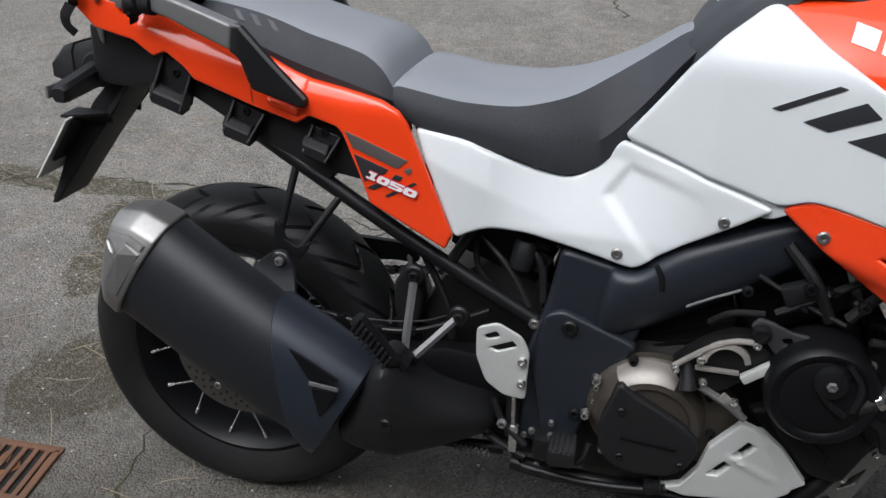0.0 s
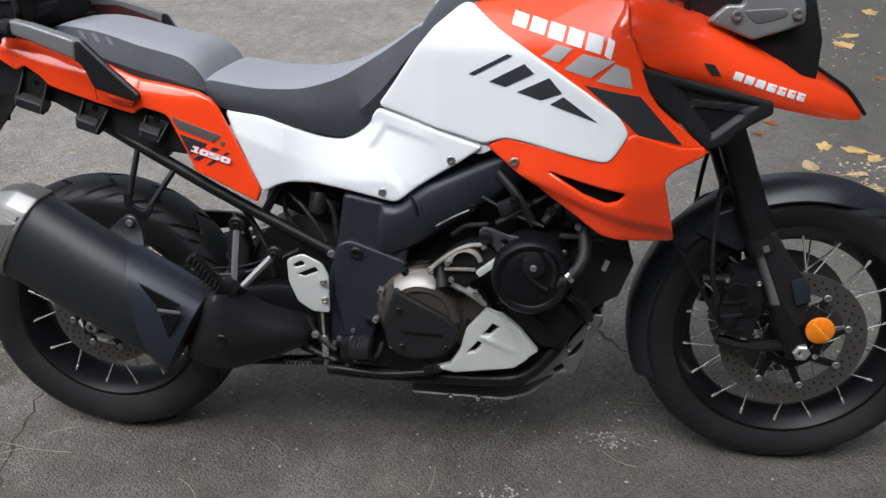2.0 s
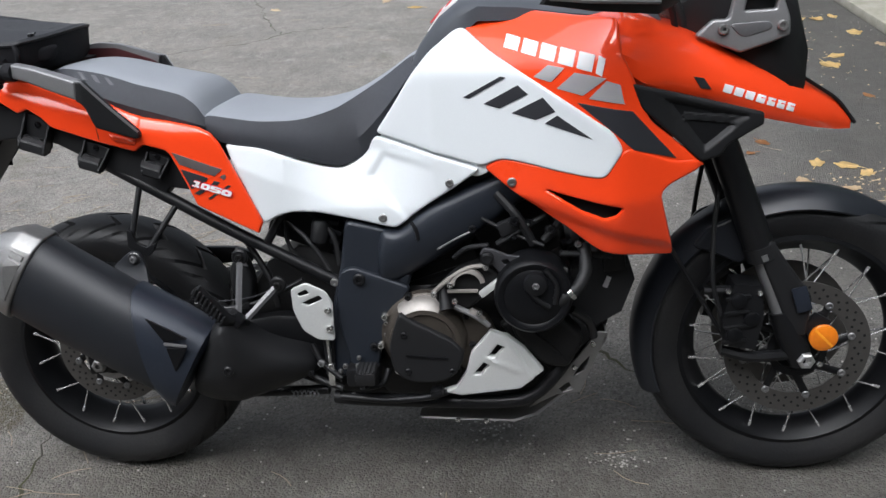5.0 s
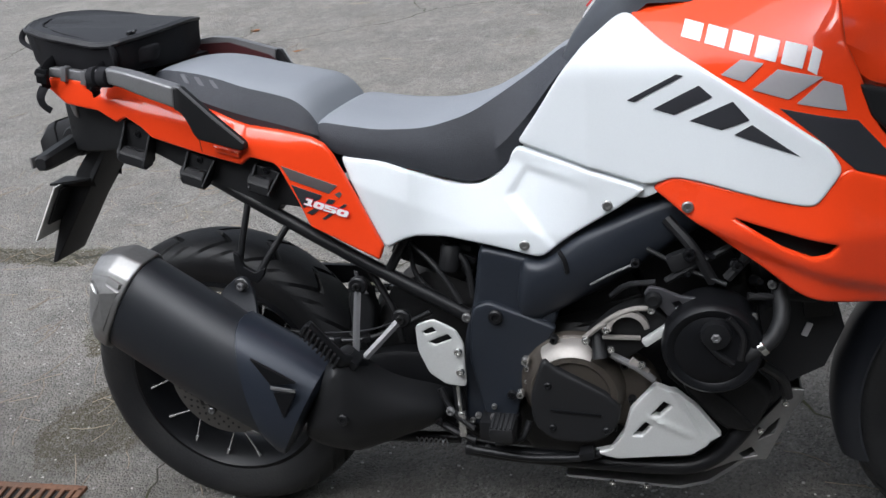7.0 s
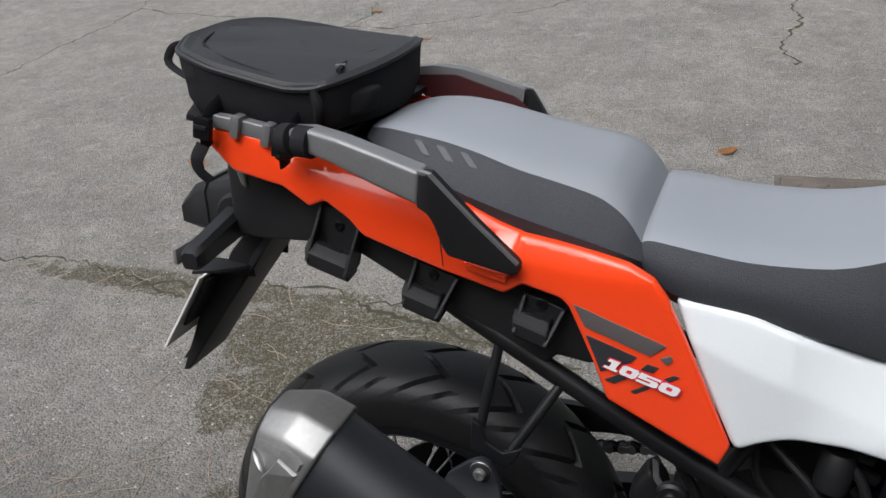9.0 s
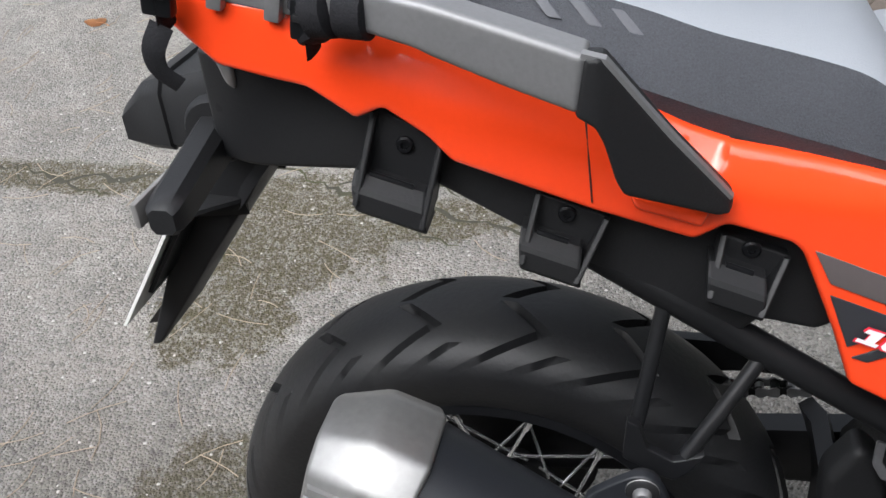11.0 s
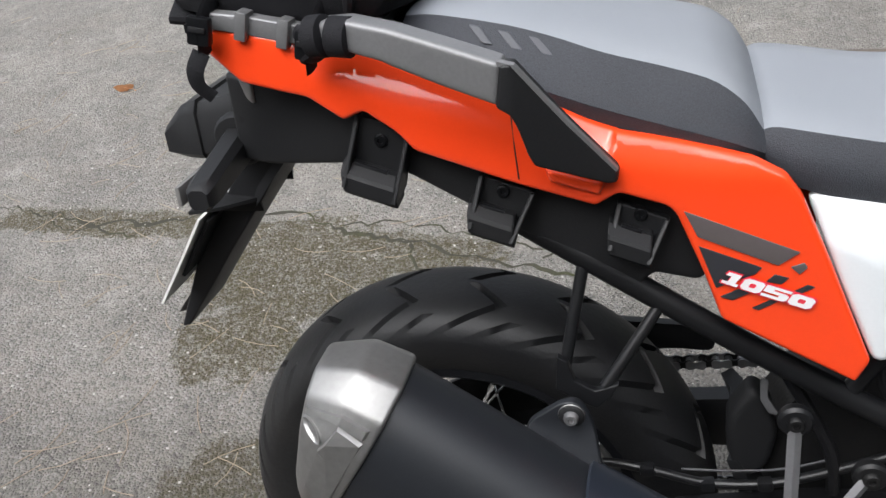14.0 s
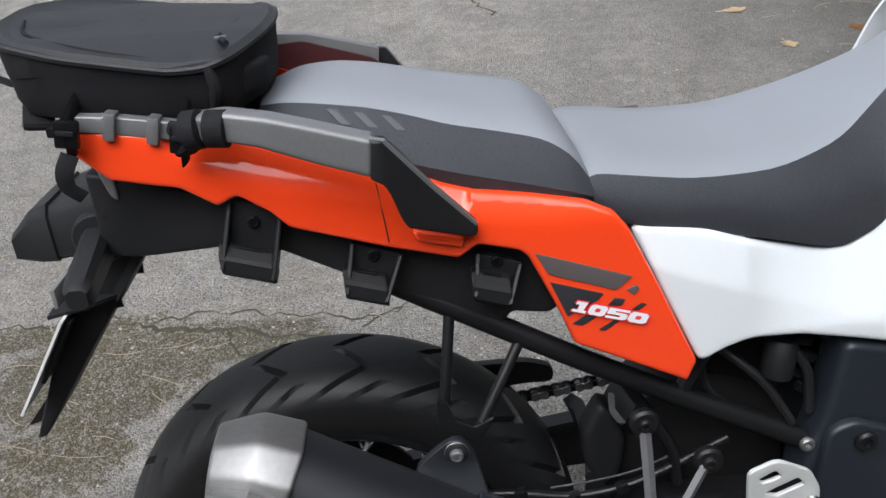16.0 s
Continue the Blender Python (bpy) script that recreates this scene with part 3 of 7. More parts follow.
def beak_mesh():
    """The long beak: a ridge-backed loft that closes at the tip."""
    rings = []
    for x, top, low, half in [(1.105, 1.036, 0.985, 0.240), (1.150, 1.038, 0.960, 0.282), (1.187, 1.034, 0.932, 0.280), (1.237, 1.016, 0.912, 0.246), (1.316, 0.988, 0.894, 0.205), (1.431, 0.937, 0.850, 0.165), (1.537, 0.880, 0.818, 0.095), (1.596, 0.845, 0.803, 0.045), (1.636, 0.805, 0.796, 0.008)]:
        rt = half * 0.62
        prof = [(-half, low), (-half * 1.01, low + 0.3 * (top - low)), (-half * 0.86, top - 0.22 * (top - low)), (-rt, top), (-rt * 0.5, top + 0.008), (0, top + 0.012)]
        pts = prof + [(-y, z) for y, z in reversed(prof[:-1])]
        inner = [(y * 0.96, z - 0.010) for y, z in reversed(pts)]
        rings.append([Vector((x, y, z)) for y, z in pts + inner])
    return loft(rings)


part("beak", beak_mesh(), ORANGE, bike, "long glossy orange front beak")
tube_bm = tube([(1.45, -0.10, 0.945), (1.54, -0.06, 0.886), (1.60, -0.028, 0.85), (1.645, -0.004, 0.797)], 0.0038, 8)
tube([(1.45, 0.10, 0.945), (1.54, 0.06, 0.886), (1.60, 0.028, 0.85), (1.645, 0.004, 0.797)], 0.0038, 8, tube_bm)
part("beak_trim", tube_bm, BLACK_PLASTIC, bike)

def winglet_relief(x, z):
    """A deep three-cornered recess with a bar across it."""
    inside = min(side_of(x, z, (1.222, 0.905), (1.388, 0.862)), side_of(x, z, (1.388, 0.862), (1.305, 0.800)), side_of(x, z, (1.305, 0.800), (1.222, 0.905)))
    bar = max(0.0, min(1.0, (0.010 - abs(z - 0.862 + 0.15 * (x - 1.30))) / 0.004)) * (x > 1.265)
    return -0.016 * max(0.0, min(1.0, inside / 0.014)) * (1 - 0.6 * bar)


WINGLET = [(1.172, 0.931), (1.410, 0.865), (1.412, 0.844), (1.349, 0.811), (1.335, 0.791), (1.300, 0.783), (1.231, 0.849), (1.190, 0.887)]
both_sides("winglet", BLACK_PLASTIC, "black angular side winglet", WINGLET, lambda x, z: TANK_HALF(x) + 0.004, 0.006, corner=0.006, step=0.0042, relief=winglet_relief)
both_sides("winglet_core", BLACK_METAL, "", [(1.20, 0.915), (1.40, 0.855), (1.33, 0.80), (1.24, 0.845)], lambda x, z: TANK_HALF(x) - 0.006, 0.004)

# tail
TAIL = [(-0.142, 0.954), (-0.128, 0.972), (-0.09, 0.967), (-0.040, 0.960), (0.030, 0.952), (0.100, 0.922), (0.159, 0.900), (0.178, 0.892), (0.210, 0.877), (0.232, 0.870), (0.291, 0.860), (0.350, 0.848), (0.376, 0.836), (0.390, 0.818), (0.419, 0.755), (0.463, 0.654), (0.453, 0.630), (0.332, 0.690), (0.315, 0.735), (0.288, 0.796), (0.280, 0.804), (0.238, 0.816), (0.218, 0.803), (0.148, 0.823), (0.055, 0.855), (0.038, 0.874), (0.010, 0.893), (-0.010, 0.884), (-0.043, 0.906), (-0.068, 0.911), (-0.107, 0.920), (-0.128, 0.940)]


def tail_half(x, z):
    base = float(np.interp(x, [-0.15, -0.08, 0.03, 0.2, 0.3, 0.46], [0.146, 0.150, 0.154, 0.154, 0.153, 0.157]))
    ridge = float(np.interp(x, [-0.15, -0.06, -0.035, 0.04, 0.143, 0.2, 0.3], [0.99, 0.955, 0.926, 0.898, 0.872, 0.850, 0.835]))
    dish = 0.007 * max(0.0, min(1.0, (x - 0.168) / 0.01)) * max(0.0, min(1.0, (0.231 + 0.29 * (z - 0.851) - x) / 0.004)) * max(0.0, min(1.0, (z - 0.845) / 0.02))
    d = z - ridge
    return base + 0.004 - 0.25 * (d + math.sqrt(d * d + 0.00004)) + 0.0025 - dish


both_sides("tail_panel", ORANGE, "glossy orange tail panel", TAIL, tail_half, 0.005, step=0.0045, corner=0.004)

# seats
def seat_meshes(stations):
    """Stations: x, lowest z, shoulder z, crown z, half width at the bottom and at the shoulder."""
    tops, sides = [], []
    for x, zb, zs, zc, hb, hs in stations:
        top = [(-hs, zs), (-hs * 0.94, zs + 0.45 * (zc - zs)), (-hs * 0.6, zs + 0.9 * (zc - zs)), (0, zc), (hs * 0.6, zs + 0.9 * (zc - zs)), (hs * 0.94, zs + 0.45 * (zc - zs)), (hs, zs)]
        side = [(-hs, zs), (-hs - 0.45 * (hb - hs) - 0.006, zs - 0.3 * (zs - zb)), (-hb - 0.006, zb + 0.35 * (zs - zb)), (-hb, zb), (-hb * 0.8, zb - 0.004), (hb * 0.8, zb - 0.004), (hb, zb), (hb + 0.006, zb + 0.35 * (zs - zb)), (hs + 0.45 * (hb - hs) + 0.006, zs - 0.3 * (zs - zb)), (hs, zs)]
        tops.append([Vector((x, y, z)) for y, z in top])
        sides.append([Vector((x, y, z)) for y, z in side])
    a, b = bmesh.new(), bmesh.new()
    loft(tops, a, closed=False)
    loft(sides, b, closed=False)
    for rings, bm in ((tops, a), (sides, b)):
        bm.verts.ensure_lookup_table()
        n = len(rings[0])
        bm.faces.new([bm.verts[i] for i in range(n)])
        bm.faces.new([bm.verts[len(bm.verts) - n + i] for i in range(n)])
    return a, b


def smooth_seat(stations, n=40):
    st = np.array(stations)
    u, w = np.linspace(0, 1, len(st)), np.linspace(0, 1, n)
    cols = []
    for k in range(st.shape[1]):
        c = np.interp(w, u, st[:, k])
        for _ in range(2):
            c[1:-1] = (c[:-2] + 2 * c[1:-1] + c[2:]) / 4
        cols.append(c)
    return list(zip(*cols))


def build_seat(name, stations, label):
    a, b = seat_meshes(smooth_seat(stations))
    seat = part(name, b, SEAT_BLACK, bike, label)
    part("seat_top", a, SEAT_GREY, seat, "smooth grey vinyl seat top")


build_seat("rider_seat", [(0.352, 0.845, 0.860, 0.866, 0.125, 0.124), (0.365, 0.826, 0.867, 0.876, 0.13, 0.126), (0.395, 0.812, 0.863, 0.874, 0.14, 0.130), (0.465, 0.798, 0.852, 0.862, 0.14, 0.132), (0.55, 0.778, 0.852, 0.859, 0.14, 0.130), (0.62, 0.757, 0.870, 0.874, 0.135, 0.112), (0.67, 0.775, 0.897, 0.900, 0.125, 0.078), (0.715, 0.83, 0.924, 0.927, 0.11, 0.052), (0.76, 0.90, 0.957, 0.960, 0.09, 0.040), (0.782, 0.93, 0.966, 0.969, 0.075, 0.030)], "black-sided rider seat with a grey top")
build_seat("pillion_seat", [(0.03, 0.942, 0.955, 0.958, 0.07, 0.06), (0.06, 0.930, 0.962, 0.967, 0.10, 0.085), (0.10, 0.912, 0.960, 0.966, 0.122, 0.100), (0.14, 0.895, 0.953, 0.961, 0.128, 0.102), (0.18, 0.878, 0.942, 0.952, 0.130, 0.104), (0.22, 0.866, 0.929, 0.942, 0.133, 0.110), (0.27, 0.852, 0.918, 0.931, 0.136, 0.114), (0.315, 0.840, 0.907, 0.921, 0.138, 0.120), (0.342, 0.836, 0.888, 0.901, 0.136, 0.124), (0.360, 0.838, 0.860, 0.868, 0.13, 0.126)], "black-sided pillion seat with a grey top")


# decals lie a millimetre proud of the panels
def decal(name, outline, mat, half, label="", relief=None, lift=0.0016, corner=0.001, parent=None):
    return part(name, panel(outline, lambda x, z: half(x, z) + lift, 0.0004, 0.0006, 0.012, corner, relief=relief), mat, parent or bike, label)


cover_half = lambda x, z: tank_half(x, z) + 0.006
for shape in ([(0.877, 0.899), (0.947, 0.939), (0.957, 0.937), (0.888, 0.897)], [(0.915, 0.888), (0.978, 0.925), (0.996, 0.910), (0.945, 0.881)], [(0.966, 0.874), (1.022, 0.906), (1.044, 0.882), (1.009, 0.865)], [(1.025, 0.860), (1.047, 0.876), (1.107, 0.837)]):
    decal("tank_stripe", shape, DARK_DECAL, cover_half)
for shape in ([(1.006, 0.940), (1.031, 0.961), (1.059, 0.957), (1.036, 0.932)], [(1.046, 0.922), (1.076, 0.950), (1.129, 0.941), (1.090, 0.911)], [(1.100, 0.906), (1.129, 0.937), (1.152, 0.930), (1.160, 0.897)]):
    decal("shoulder_stripe", shape, GREY_DECAL, tank_half)
decal("shoulder_patch", [(1.080, 0.899), (1.174, 0.884), (1.256, 0.794), (1.178, 0.816), (1.149, 0.843)], DARK_DECAL, tank_half)
# the maker's mark as plain white blocks along the shoulder
for k in range(6):
    x0, z0, tall = 0.953 + k * 0.0315, 0.9875 - k * 0.0076, 0.022 + 0.0015 * k
    w = 0.0255 if k < 5 else 0.011
    decal("mark_block", [(x0, z0), (x0 + 0.006, z0 + tall), (x0 + 0.006 + w, z0 + tall - 0.006), (x0 + w, z0 - 0.006)], WHITE_DECAL, tank_half)


def beak_side(x, z):
    tops = np.interp(x, [1.237, 1.316, 1.431, 1.537, 1.596], [1.016, 0.988, 0.937, 0.880, 0.845])
    lows = np.interp(x, [1.237, 1.316, 1.431, 1.537, 1.596], [0.912, 0.894, 0.850, 0.818, 0.803])
    half = np.interp(x, [1.237, 1.316, 1.431, 1.537, 1.596], [0.246, 0.205, 0.165, 0.095, 0.045])
    q = (z - lows) / (tops - lows)
    return float(half * np.interp(q, [0, 0.3, 0.78, 1.0], [1.0, 1.01, 0.86, 0.62]))


for k in range(7):
    x0 = 1.342 + k * 0.0215
    z0 = 0.899 - k * 0.0078
    decal("mark_block", [(x0, z0 - 0.001), (x0 + 0.004, z0 + 0.0125), (x0 + 0.0215, z0 + 0.0065), (x0 + 0.0165, z0 - 0.007)], WHITE_DECAL, beak_side)
decal("beak_slot", [(1.285, 0.930), (1.306, 0.925), (1.322, 0.903), (1.302, 0.907)], DARK_DECAL, beak_side)

decal("tail_stripe", [(0.294, 0.801), (0.393, 0.765), (0.376, 0.751), (0.307, 0.776)], TAIL_GREY, tail_half)
decal("tail_patch", [(0.308, 0.767), (0.363, 0.748), (0.357, 0.741), (0.325, 0.725)], DARK_DECAL, tail_half)
decal("tail_slash", [(0.386, 0.750), (0.397, 0.755), (0.400, 0.750), (0.394, 0.743)], TAIL_GREY, tail_half)
for shape in ([(0.374, 0.742), (0.386, 0.739), (0.380, 0.732), (0.367, 0.734)], [(0.402, 0.733), (0.408, 0.731), (0.398, 0.724), (0.391, 0.726)], [(0.346, 0.726), (0.357, 0.723), (0.340, 0.713), (0.329, 0.716)], [(0.376, 0.718), (0.382, 0.716), (0.363, 0.704), (0.357, 0.706)]):
    decal("tail_slash", shape, DARK_DECAL, tail_half)
part("panel_seam", tube([(0.144, -tail_half(0.144, 0.890) - 0.0006, 0.890), (0.147, -tail_half(0.147, 0.866) - 0.0006, 0.866), (0.150, -tail_half(0.150, 0.830) - 0.0006, 0.830)], 0.0007, 6), MAROON, bike)
part("tail_ledge", panel([(0.174, 0.842), (0.226, 0.828), (0.222, 0.817), (0.178, 0.829)], lambda x, z: tail_half(x, z) + 0.007, 0.004, 0.008, 0.006, 0.003), ORANGE, bike)

# figures as unit shapes: outline and, for the noughts, an inner slot
GLYPHS = {"1": [(0.12, 1), (0.78, 1), (0.78, 0.24), (1, 0.24), (1, 0), (0, 0), (0, 0.24), (0.34, 0.24), (0.34, 0.70), (0.06, 0.70)],
          "5": [(0, 1), (1, 1), (1, 0.77), (0.36, 0.77), (0.36, 0.64), (0.86, 0.64), (1, 0.50), (1, 0.14), (0.86, 0), (0, 0), (0, 0.23), (0.64, 0.23), (0.64, 0.40), (0, 0.40)],
          "0": [(0.16, 1), (0.84, 1), (1, 0.82), (1, 0.18), (0.84, 0), (0.16, 0), (0, 0.18), (0, 0.82)]}


def figure(ch, quad, mat, lift, grow):
    """One bold slanted figure laid on the tail panel, or its solid outline when grown."""
    (tl, tr, br, bl) = [Vector(p) for p in quad]

    def at(u, v):
        u, v = 0.5 + (u - 0.5) * (1 + grow), 0.5 + (v - 0.5) * (1 + 1.3 * grow)
        p = bl.lerp(br, u).lerp(tl.lerp(tr, u), v)
        return Vector((p.x, -(tail_half(p.x, p.y) + lift), p.y))
    bm = bmesh.new()
    ring = [bm.verts.new(at(u, v)) for u, v in GLYPHS[ch]]
    if ch == "0" and not grow:
        inner = [bm.verts.new(at(0.5 + (u - 0.5) * 0.30, 0.5 + (v - 0.5) * 0.36)) for u, v in GLYPHS[ch]]
        for i in range(len(ring)):
            j = (i + 1) % len(ring)
            bm.faces.new((ring[i], ring[j], inner[j], inner[i]))
    else:
        bmesh.ops.triangulate(bm, faces=[bm.faces.new(ring)])
    bmesh.ops.recalc_face_normals(bm, faces=bm.faces[:])
    part("figure" if not grow else "figure_outline", bm, mat, bike, smooth=False)


ORANGE_RED = material("red_outline", (0.75, 0.03, 0.06), 0.4, 0, 0.05, 200)
for ch, quad in (("1", ((0.3335, 0.7445), (0.350, 0.7395), (0.342, 0.7285), (0.3285, 0.7330))), ("0", ((0.350, 0.7390), (0.368, 0.7335), (0.361, 0.7225), (0.344, 0.7280))), ("5", ((0.3685, 0.7330), (0.390, 0.7265), (0.384, 0.7155), (0.3625, 0.7220))), ("0", ((0.391, 0.7260), (0.4105, 0.7200), (0.4045, 0.7090), (0.385, 0.7150)))):
    figure(ch, quad, ORANGE_RED, 0.0036, 0.16)
    figure(ch, quad, WHITE_DECAL, 0.0042, 0.0)
for x, z, y in ((0.708, 0.660, 0.163), (0.845, 0.734, 0.182)):
    part("panel_bolt", bolt((x, -y, z), 0.0085, 0.004), BRUSHED, bike)
part("panel_bolt", bolt((0.965, -0.224, 0.745), 0.009, 0.005), BRUSHED, bike)

# ---- silencer ----
AXIS_A, AXIS_B = Vector((0.322, -0.244, 0.379)), Vector((-0.030, -0.220, 0.593))
AX = (AXIS_B - AXIS_A).normalized()
AX_UP = Vector((AX.z, 0, -AX.x)).normalized()


def sil_ring(along, hh, hw, slant=0.0, n=40, sharp=0.78, lift=0.0, mid=0.0):
    """A section of the silencer: a rounded, slightly angular oval."""
    ring = []
    for k in range(n):
        t = 2 * math.pi * k / n
        c, s = math.cos(t), math.sin(t)
        u, w = hh * math.copysign(abs(s) ** sharp, s), hw * math.copysign(abs(c) ** sharp, c)
        if c > 0 and mid:
            w += mid * max(0, 1 - abs(u / hh - 0.05) * 1.3)
        ring.append(AXIS_A + AX * (along - slant * u) + AX_UP * (u + lift) + Vector((0, -w, 0)))
    return ring


part("silencer", loft([sil_ring(0.060, 0.084, 0.058, -0.45), sil_ring(0.085, 0.088, 0.065, -0.6, mid=0.003), sil_ring(0.16, 0.090, 0.067, -0.3, lift=-0.004, mid=0.005), sil_ring(0.25, 0.092, 0.067, 0.1, lift=-0.007, mid=0.005), sil_ring(0.388, 0.093, 0.063, 0.0, lift=-0.008, mid=0.003)]), SATIN_BLACK, bike, "satin black exhaust silencer")
shield = part("silencer_shield", loft([sil_ring(-0.002, 0.088, 0.052, 0.0), sil_ring(0.003, 0.098, 0.066, -0.04, mid=0.002), sil_ring(0.045, 0.098, 0.072, -0.40, mid=0.003), sil_ring(0.100, 0.093, 0.0705, -0.86, mid=0.004), sil_ring(0.104, 0.090, 0.066, -0.86)]), SHIELD_BLUE, bike, "blue-black front heat shield with triangular vents")
for tri in ([(0.258, 0.512), (0.338, 0.468), (0.290, 0.462)], [(0.292, 0.449), (0.334, 0.449), (0.304, 0.398)]):
    part("shield_vent", panel(tri, lambda x, z: 0.3165, 0.0008, 0.003, 0.008, 0.004), BLACK_GLOSS, shield)
part("vent_bar", box((0.312, -0.3170, 0.4560), (0.046, 0.004, 0.006), 0.0015, (0, 6, 0)), BRUSHED_DARK, shield)

def cap_ring(along, slope, top, low, hw):
    """A twelve-sided section of the end cap; slope leans the section over."""
    mid, hh = (top + low) / 2, (top - low) / 2
    out = []
    for c, u in ((1, -0.45), (1, 0.35), (0.80, 0.78), (0.40, 1), (-0.40, 1), (-0.80, 0.78), (-1, 0.35), (-1, -0.45), (-0.80, -0.80), (-0.40, -1), (0.40, -1), (0.80, -0.80)):
        up = mid + u * hh
        out.append(AXIS_A + AX * (along + slope * up) + AX_UP * up + Vector((0, -hw * c, 0)))
    return out


CAP_RINGS = [(0.378, 0.0, 0.090, -0.106, 0.0705), (0.416, 0.10, 0.082, -0.103, 0.0670), (0.446, 0.32, 0.052, -0.092, 0.053)]
cap_bm = loft([cap_ring(*r) for r in CAP_RINGS] + [cap_ring(0.446, 0.32, 0.042, -0.080, 0.043), cap_ring(0.40, 0.1, 0.038, -0.074, 0.040)])
bmesh.ops.bevel(cap_bm, geom=[e for e in cap_bm.edges if not e.is_boundary], offset=0.005, segments=3, profile=0.5, affect="EDGES")
cap = part("silencer_cap", cap_bm, BRUSHED, bike, "bare brushed steel silencer end cap with facets")
part("cap_outlet", tube([AXIS_A + AX * 0.40 + AX_UP * -0.02, AXIS_A + AX * 0.434 + AX_UP * -0.02], [0.026, 0.024], 24), BLACK_METAL, cap, "black exhaust outlet")


def cap_point(s, u, lift):
    """A point of the cap's outer face: s runs from the sleeve to the end, u up the face."""
    al, slope, top, low, hw = [float(np.interp(s, [0, 0.5, 1], [r[k] for r in CAP_RINGS])) for k in range(5)]
    c = float(np.interp(u, [-1.0, -0.80, -0.45, 0.35, 0.78, 1.0], [0.4, 0.8, 1.0, 1.0, 0.8, 0.4]))
    up = (top + low) / 2 + u * (top - low) / 2
    return AXIS_A + AX * (al + slope * up) + AX_UP * up + Vector((0, -hw * c - lift, 0))


def cap_plate(name, outline, lift, mat, middle=None):
    """A low step on the cap's face, with sloping sides."""
    bm = bmesh.new()
    cs, cu = sum(p[0] for p in outline) / len(outline), sum(p[1] for p in outline) / len(outline)
    foot = [bm.verts.new(cap_point(s, u, -0.001)) for s, u in outline]
    top = [bm.verts.new(cap_point(s + (cs - s) * 0.10, u + (cu - u) * 0.08, lift)) for s, u in outline]
    for i in range(len(foot)):
        j = (i + 1) % len(foot)
        bm.faces.new((foot[i], foot[j], top[j], top[i]))
    if middle is None:
        bmesh.ops.triangulate(bm, faces=[bm.faces.new(top)])
    else:
        m = bm.verts.new(cap_point(cs, cu, middle))
        for i in range(len(top)):
            bm.faces.new((top[i], top[(i + 1) % len(top)], m))
    bmesh.ops.recalc_face_normals(bm, faces=bm.faces[:])
    part(name, bm, mat, cap, smooth=middle is not None)


cap_plate("cap_step", [(0.10, 0.52), (0.44, 0.56), (0.50, 0.34), (0.58, 0.20), (0.46, 0.14), (0.60, -0.40), (0.12, -0.40)], 0.0035, BRUSHED)
cap_plate("cap_ledge", [(0.10, 0.56), (0.44, 0.58), (0.95, 0.58), (0.95, 0.66), (0.44, 0.68), (0.10, 0.66)], 0.0042, BRUSHED)
cap_plate("cap_oval", [(0.76 + 0.20 * math.cos(a) - 0.03 * math.sin(a), 0.40 + 0.06 * math.sin(a) + 0.12 * math.cos(a)) for a in [2 * math.pi * k / 16 for k in range(16)]], 0.0025, BRUSHED, -0.004)

collector = part("collector_cover", panel([(0.362, 0.466), (0.386, 0.488), (0.404, 0.482), (0.420, 0.456), (0.446, 0.424), (0.480, 0.398), (0.525, 0.374), (0.556, 0.350), (0.552, 0.318), (0.510, 0.302), (0.440, 0.290), (0.376, 0.283), (0.325, 0.296), (0.300, 0.330), (0.330, 0.39)], lambda x, z: 0.288 - 0.62 * max(0, x - 0.405) - 0.5 * max(0, 0.365 - z), 0.034, thick=0.05, corner=0.03), BLACK_PLASTIC, bike, "black exhaust collector cover")
part("cover_bolt", bolt((0.400, -0.288, 0.386), 0.011, 0.005), BLACK_METAL, collector)
part("exhaust_pipe", tube([(0.50, -0.10, 0.30), (0.60, -0.09, 0.255), (0.80, -0.06, 0.235), (1.03, -0.05, 0.26), (1.13, -0.05, 0.36), (1.15, -0.05, 0.44)], 0.024, 14), DARK_ENGINE, bike)

# silencer hanger: two struts to a lug with a rubber mount
for x0, z0, x1, z1 in ((0.203, 0.728, 0.184, 0.612), (0.281, 0.692, 0.226, 0.609)):
    part("hanger_strut", tube([(x0, -0.126, z0), ((x0 + x1) / 2, -0.148, (z0 + z1) / 2), (x1, -0.166, z1)], 0.0062, 14), BLACK_METAL, bike)
part("hanger_web", panel([(0.180, 0.646), (0.190, 0.640), (0.197, 0.618), (0.217, 0.607), (0.240, 0.617), (0.232, 0.600), (0.219, 0.586), (0.203, 0.592), (0.178, 0.606)], lambda x, z: 0.172, 0.0015, 0.006, 0.006, 0.002), BLACK_METAL, bike, "black pressed steel silencer bracket")
part("hanger_lug", panel([(0.148, 0.572), (0.178, 0.597), (0.190, 0.604), (0.203, 0.602), (0.212, 0.590), (0.219, 0.568), (0.229, 0.525), (0.15, 0.545)], lambda x, z: 0.188 + 0.45 * max(0.0, 0.575 - z), 0.002, 0.006), SATIN_BLACK, bike, "satin black silencer lug")
mount = part("rubber_mount", lathe([(0.014, 0), (0.014, 0.004), (0.010, 0.005), (0.010, 0.008), (0.013, 0.009), (0.013, 0.013), (0.010, 0.015)], (0.195, -0.176, 0.588), (0, -1, 0), 24), RUBBER, bike)
part("washer", lathe([(0.0125, -0.001), (0.0135, 0.0), (0.0135, 0.002), (0.0125, 0.003)], (0.195, -0.186, 0.588), (0, -1, 0), 24, closed=True), BRUSHED, mount)
